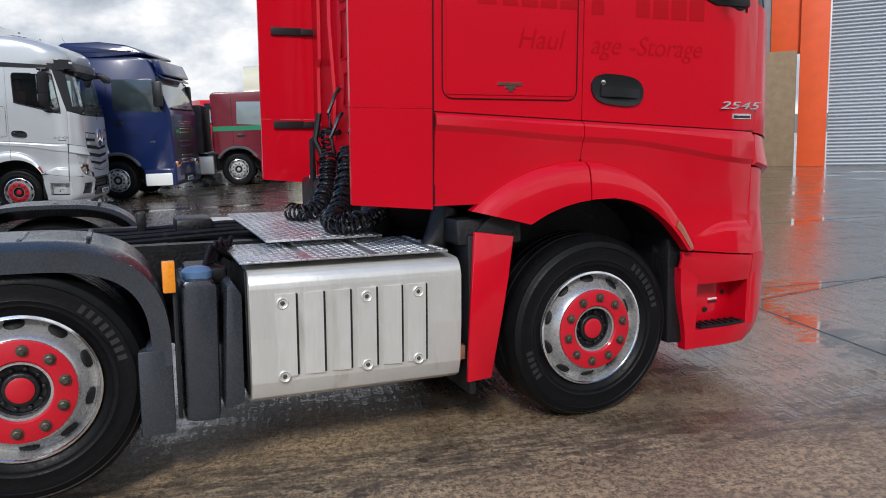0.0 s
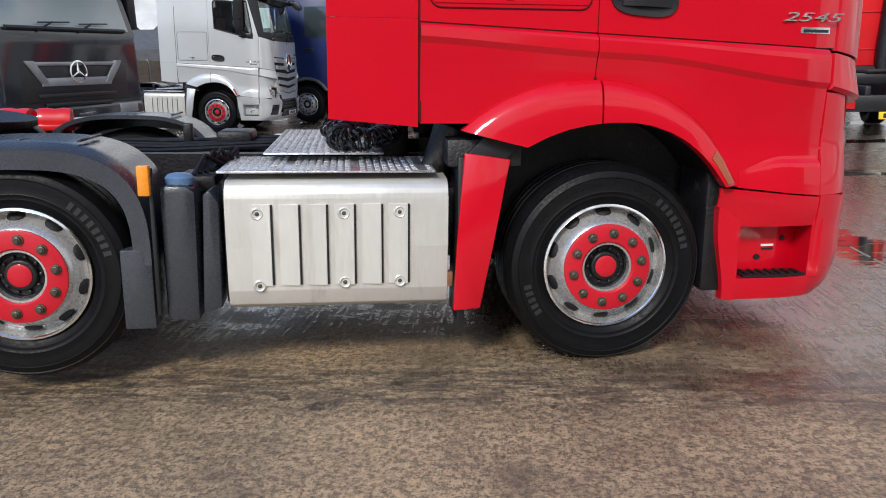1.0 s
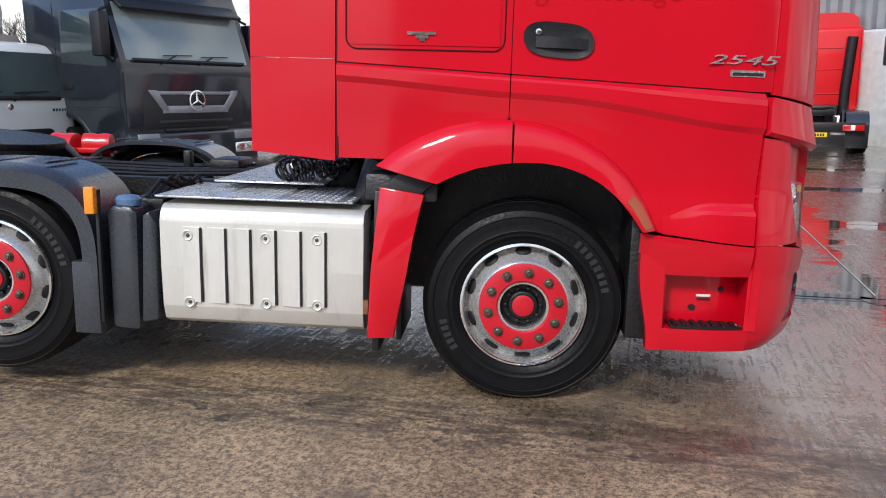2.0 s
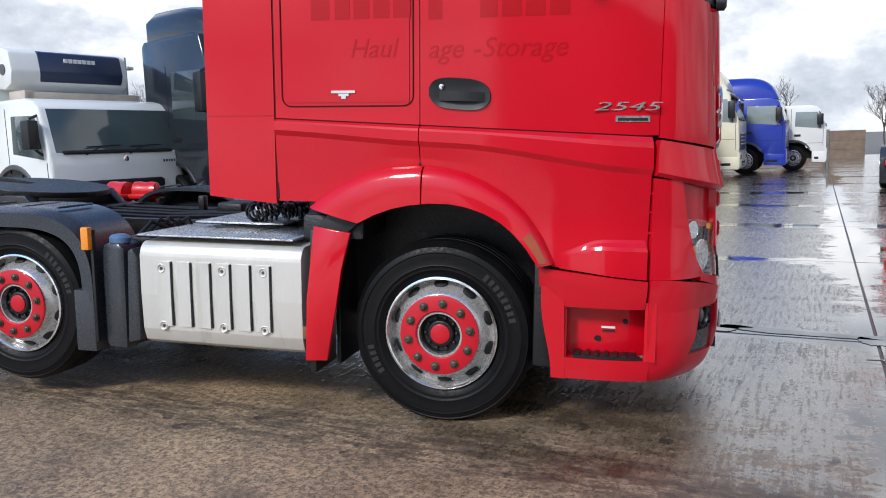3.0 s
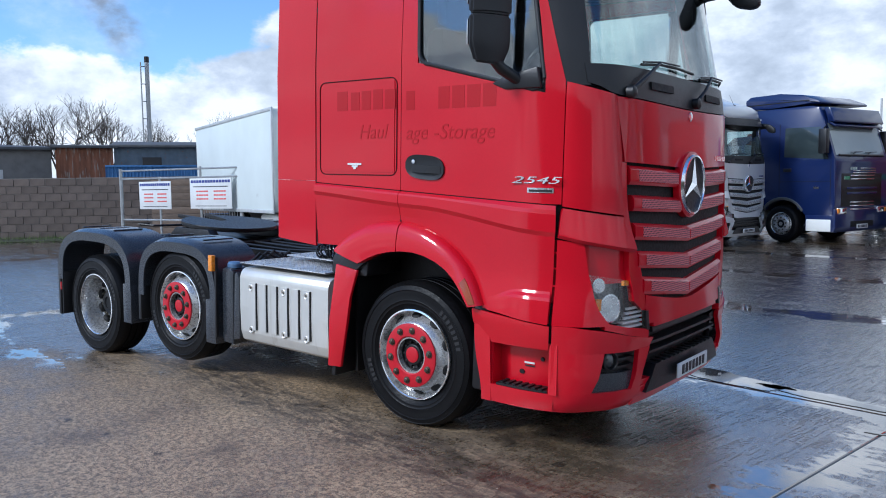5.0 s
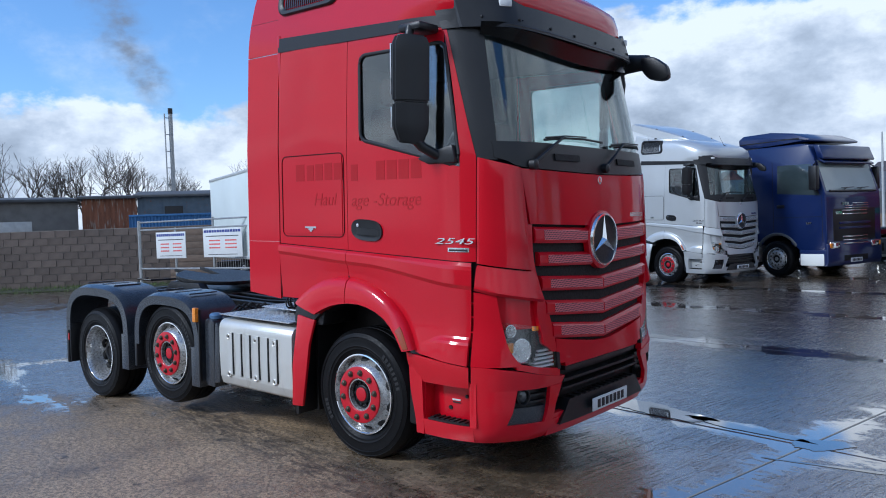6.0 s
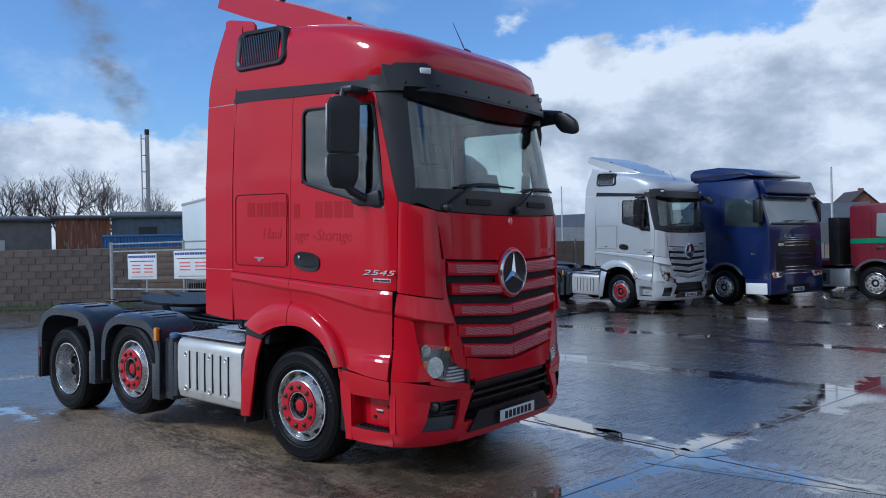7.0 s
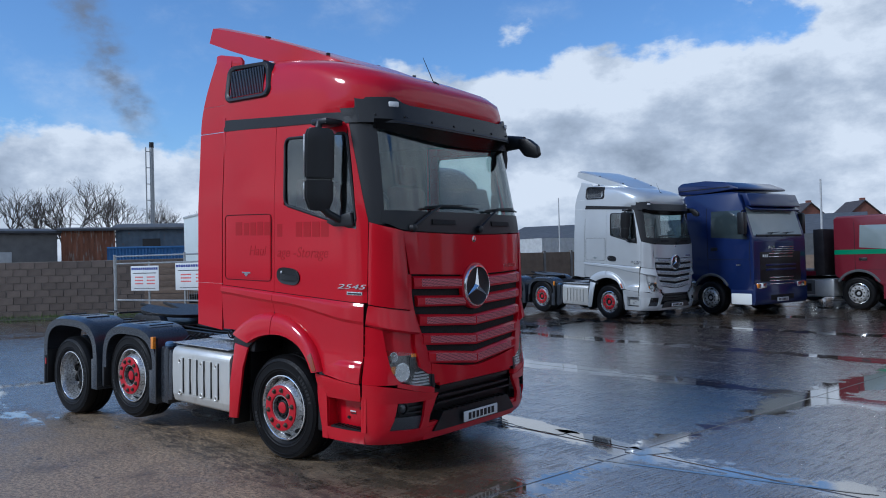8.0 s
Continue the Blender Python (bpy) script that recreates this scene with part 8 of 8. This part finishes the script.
for k, (x, y, L, hh, mat, lab) in enumerate(((-18.8, 34.7, 6.6, 2.9, PALE_SHEET, "pale sheeted stack behind the fence"), (-18.2, 42.3, 9.5, 2.86, PALE_SHEET, "pale sheeted stack behind the fence"), (-3.0, 43.0, 4.6, 2.75, material("yellow_sheet", (0.55, 0.36, 0.06), 0.6), "yellow container beyond the fence"))):
    bm = B()
    n = 40
    sheet(bm, lambda s, t: Vector((L * s, -0.04 * math.cos(s * n * 1.6), hh * t)), n * 2, 1, lambda s, t: Vector((L * s, 2.2, hh * t)))
    solo("sheeted_container", bm, mat, lab, "container", Matrix.Translation((x, y, 0)) @ Matrix.Rotation(radians(75 if k < 2 else 10), 4, "Z"))
for nm, x, y, h, r in (("mast", -1.74, 28.26, 4.65, 0.06), ("mast", -16.4, 32.7, 5.1, 0.05)):
    bm = B()
    tube(bm, [(0, 0, 0), (0, 0, h)], [r, r * 0.6], 8)
    solo(nm, bm, PALE_SHEET, "slim pale metal mast", "mast", Matrix.Translation((x, y, 0)))
bm = B()
tube(bm, [(0, 0, 0), (0, 0, 5.3), (0.1, -0.1, 5.4)], 0.06, 8)
box(bm, -0.25, 0.55, -0.35, 0.1, 5.35, 5.5, 0.03)
solo("street_lamp", bm, GALV, "grey floodlight on a tall pole", "street lamp", Matrix.Translation((-22.7, 27.1, 0)))


# brick houses far off
def house(x, y, rot, w=8.0, dpt=7.0, eaves=5.0, ridge=8.0, label="red brick house with a dark tiled gable roof"):
    ob = thing("house", label, "house", Matrix.Translation((x, y, -0.6)) @ Matrix.Rotation(radians(rot), 4, "Z"), group="brick houses beyond the yard")
    bm = B()
    prism(bm, [(-w / 2, 0), (w / 2, 0), (w / 2, eaves), (0, ridge), (-w / 2, eaves)], "y", 0, dpt)
    part("wall", bm, HOUSE_BRICK, ob)
    for sgn in (-1, 1):
        bm = B()
        prism(bm, [(0, ridge + 0.02), (sgn * (w / 2 + 0.35), eaves - 0.22), (sgn * (w / 2 + 0.35), eaves - 0.05), (0, ridge + 0.2)], "y", -0.3, dpt + 0.3)
        part("roof", bm, TILE, ob)
    bm = B()
    box(bm, w * 0.2, w * 0.2 + 0.7, dpt * 0.5, dpt * 0.5 + 0.6, ridge - 1.4, ridge + 0.7, 0.02)
    part("chimney", bm, HOUSE_BRICK, ob)
    for xx, zz in ((-w * 0.05, eaves - 1.4), (-w * 0.24, eaves - 4.2), (w * 0.2, eaves - 4.2)):
        bm = B()
        box(bm, xx - 0.55, xx + 0.55, -0.04, 0.05, zz, zz + 1.2, 0.02)
        win = part("window", bm, WHITE, ob)
        for q in (-1, 1):
            bm = B()
            box(bm, xx + q * 0.26 - 0.2, xx + q * 0.26 + 0.2, -0.05, 0.0, zz + 0.1, zz + 1.1)
            part("pane", bm, DARK_GLASS, win)
    return ob


for args in ((-25.7, 131, 42), (-18.2, 133, 38), (-42.4, 129, 35), (-36.0, 131, 50), (-29.9, 136.4, 40)):
    house(*args, w=4.8, dpt=5.5, eaves=7.8, ridge=9.9)
bm = B()
prism(bm, [(0, 2.2), (6, 3.5), (12, 2.2), (12, 0), (0, 0)], "x", 0, 22)
solo("depot_roof", bm, ROOF_FELT, "long low dark roof beyond the sheeting", "shed", Matrix.Translation((-34, 51, 0)) @ Matrix.Rotation(radians(10), 4, "Z") @ Matrix.Scale(1.35, 4))

# roller-shutter building across the yard
ORANGE = material("orange_steel", (0.78, 0.10, 0.02), 0.5, 0, 0.06, 3)
CLAD = material("grey_cladding", (0.23, 0.24, 0.25), 0.5, 0.2, 0.1, 3)
SHUT = material("shutter_slat", (0.33, 0.36, 0.38), 0.45, 0.5, 0.08, 2)
YARD_BRICK = material("buff_brick", (0.27, 0.19, 0.11), 0.85, 0, 0.15, 4, 40, 0.3)
bld_m = Matrix.Translation((16.0, 12.65, 0)) @ Matrix.Rotation(math.atan2(-4.0, 3.6), 4, "Z") @ Matrix.Scale(0.83, 4)
depot = thing("wall_depot", "depot front with roller shutter, orange frame and buff brick", "building", bld_m, kind="structure")
bm = B()
box(bm, -14.0, -1.95, 0.003, 0.35, 0, 3.9, 0.01)
part("rendered_wall", bm, PALE_SHEET, depot, "pale rendered wall")
bm = B()
box(bm, -1.95, -0.05, 0.0, 0.35, 0, 4.0, 0.01)
part("brick_wall", bm, YARD_BRICK, depot)
bm = B()
box(bm, 0.05, 0.95, -0.08, 0.40, 0, 8.0, 0.01)
box(bm, -0.9, 0.05, 0.1, 0.40, 3.9, 8.0, 0.01)
part("orange_post", bm, ORANGE, depot, "orange painted steel post")
bm = B()
n = 60
sheet(bm, lambda s, t: Vector((-14 + 13.1 * s, 0.12 - 0.05 * math.cos(s * n * 3.3), 4.0 + 4.0 * t)), n * 2, 1, lambda s, t: Vector((-14 + 13.1 * s, 0.35, 4.0 + 4.0 * t)))
part("cladding", bm, CLAD, depot)
slat = None
for k in range(66):
    if slat is None:
        bm = B()
        sheet(bm, lambda s, t: Vector((1.0 + 6.5 * s, 0.10 - 0.035 * math.sin(math.pi * t) ** 0.7, 0.116 * t)), 1, 4, lambda s, t: Vector((1.0 + 6.5 * s, 0.14, 0.116 * t)))
        slat = part("shutter_slat", bm, SHUT, depot)
        sm = slat.data
    else:
        c = new("shutter_slat", sm)
        c.parent = depot
        c.matrix_basis = Matrix.Translation((0, 0, 0.12 * k))
bm = B()
box(bm, 7.5, 8.4, -0.08, 0.40, 0, 8.0, 0.01)
part("orange_post", bm, ORANGE, depot)
bm = B()
box(bm, -8.2, -5.6, -0.03, 0.05, 0.2, 3.2, 0.02)
win = part("window", bm, GREY_TRIM, depot)
bm = B()
for k in range(3):
    box(bm, -8.1 + 0.85 * k, -7.35 + 0.85 * k, -0.04, 0.0, 0.9, 3.0)
part("pane", bm, DARK_GLASS, win)
bm = B()
box(bm, -8.5, -5.4, -0.06, 0.05, 3.2, 3.6, 0.02)
part("lintel", bm, RENDER_GREY, depot)


# bare trees
def tree(x, y, h, seed, z=0.0, spread=0.55):
    rnd = random.Random(seed)
    ob = thing("bare_tree", "leafless winter tree with fine twigs", "tree", Matrix.Translation((x, y, z)), group="bare trees beyond the yard")
    tr, tw = B(), B()

    def grow(p, d, length, r, depth):
        q = p + d * length * 0.5 + Vector((rnd.uniform(-1, 1), rnd.uniform(-1, 1), 0)) * length * 0.06
        e = p + d * length
        tube(tr if depth < 2 else tw, [p, q, e], [r, r * 0.8, r * 0.6], 6 if depth < 2 else 3)
        if depth >= 7:
            return
        for k in range(3 if depth < 4 else 2):
            ax = Vector((rnd.uniform(-1, 1), rnd.uniform(-1, 1), rnd.uniform(-0.2, 0.9)))
            nd = (d * (1.0 - spread * 0.3) + ax.normalized() * spread * 1.15).normalized()
            nd.z = max(nd.z, -0.1)
            grow(e if k == 0 else q.lerp(e, rnd.uniform(0.2, 1)), nd.normalized(), length * rnd.uniform(0.62, 0.84), r * 0.68, depth + 1)

    grow(Vector((0, 0, 0)), Vector((rnd.uniform(-0.08, 0.08), rnd.uniform(-0.08, 0.08), 1)).normalized(), h * 0.22, h * 0.011, 0)
    trunk = part("trunk", tr, BARK, ob)
    part("crown", tw, BARK, ob)
    return ob


random.seed(33)
spots = [(-66 + 1.0 * k + random.uniform(-1.5, 1.5), -2 + 3.1 * k + random.uniform(-1.2, 1.2), random.uniform(9.5, 13.5)) for k in range(17)]
spots += [(-21, 30, 8), (-31, 40, 8), (2, 74, 9), (14, 78, 9), (22, 74, 8), (-24, 62, 8), (-15, 66, 7)]
for k, (px, py, h) in enumerate(spots):
    tree(px, py, h, 100 + k)

# plain wall added out of view, so the cab's flank reflects something dark
bm = B()
box(bm, -4.0, 34.0, -24.4, -24.0, -0.1, 6.5, 0.02)
wall_south = solo("wall_south", bm, YARD_BRICK, "unseen plain buff brick wall, added to darken the cab's reflections", "wall", kind="structure")
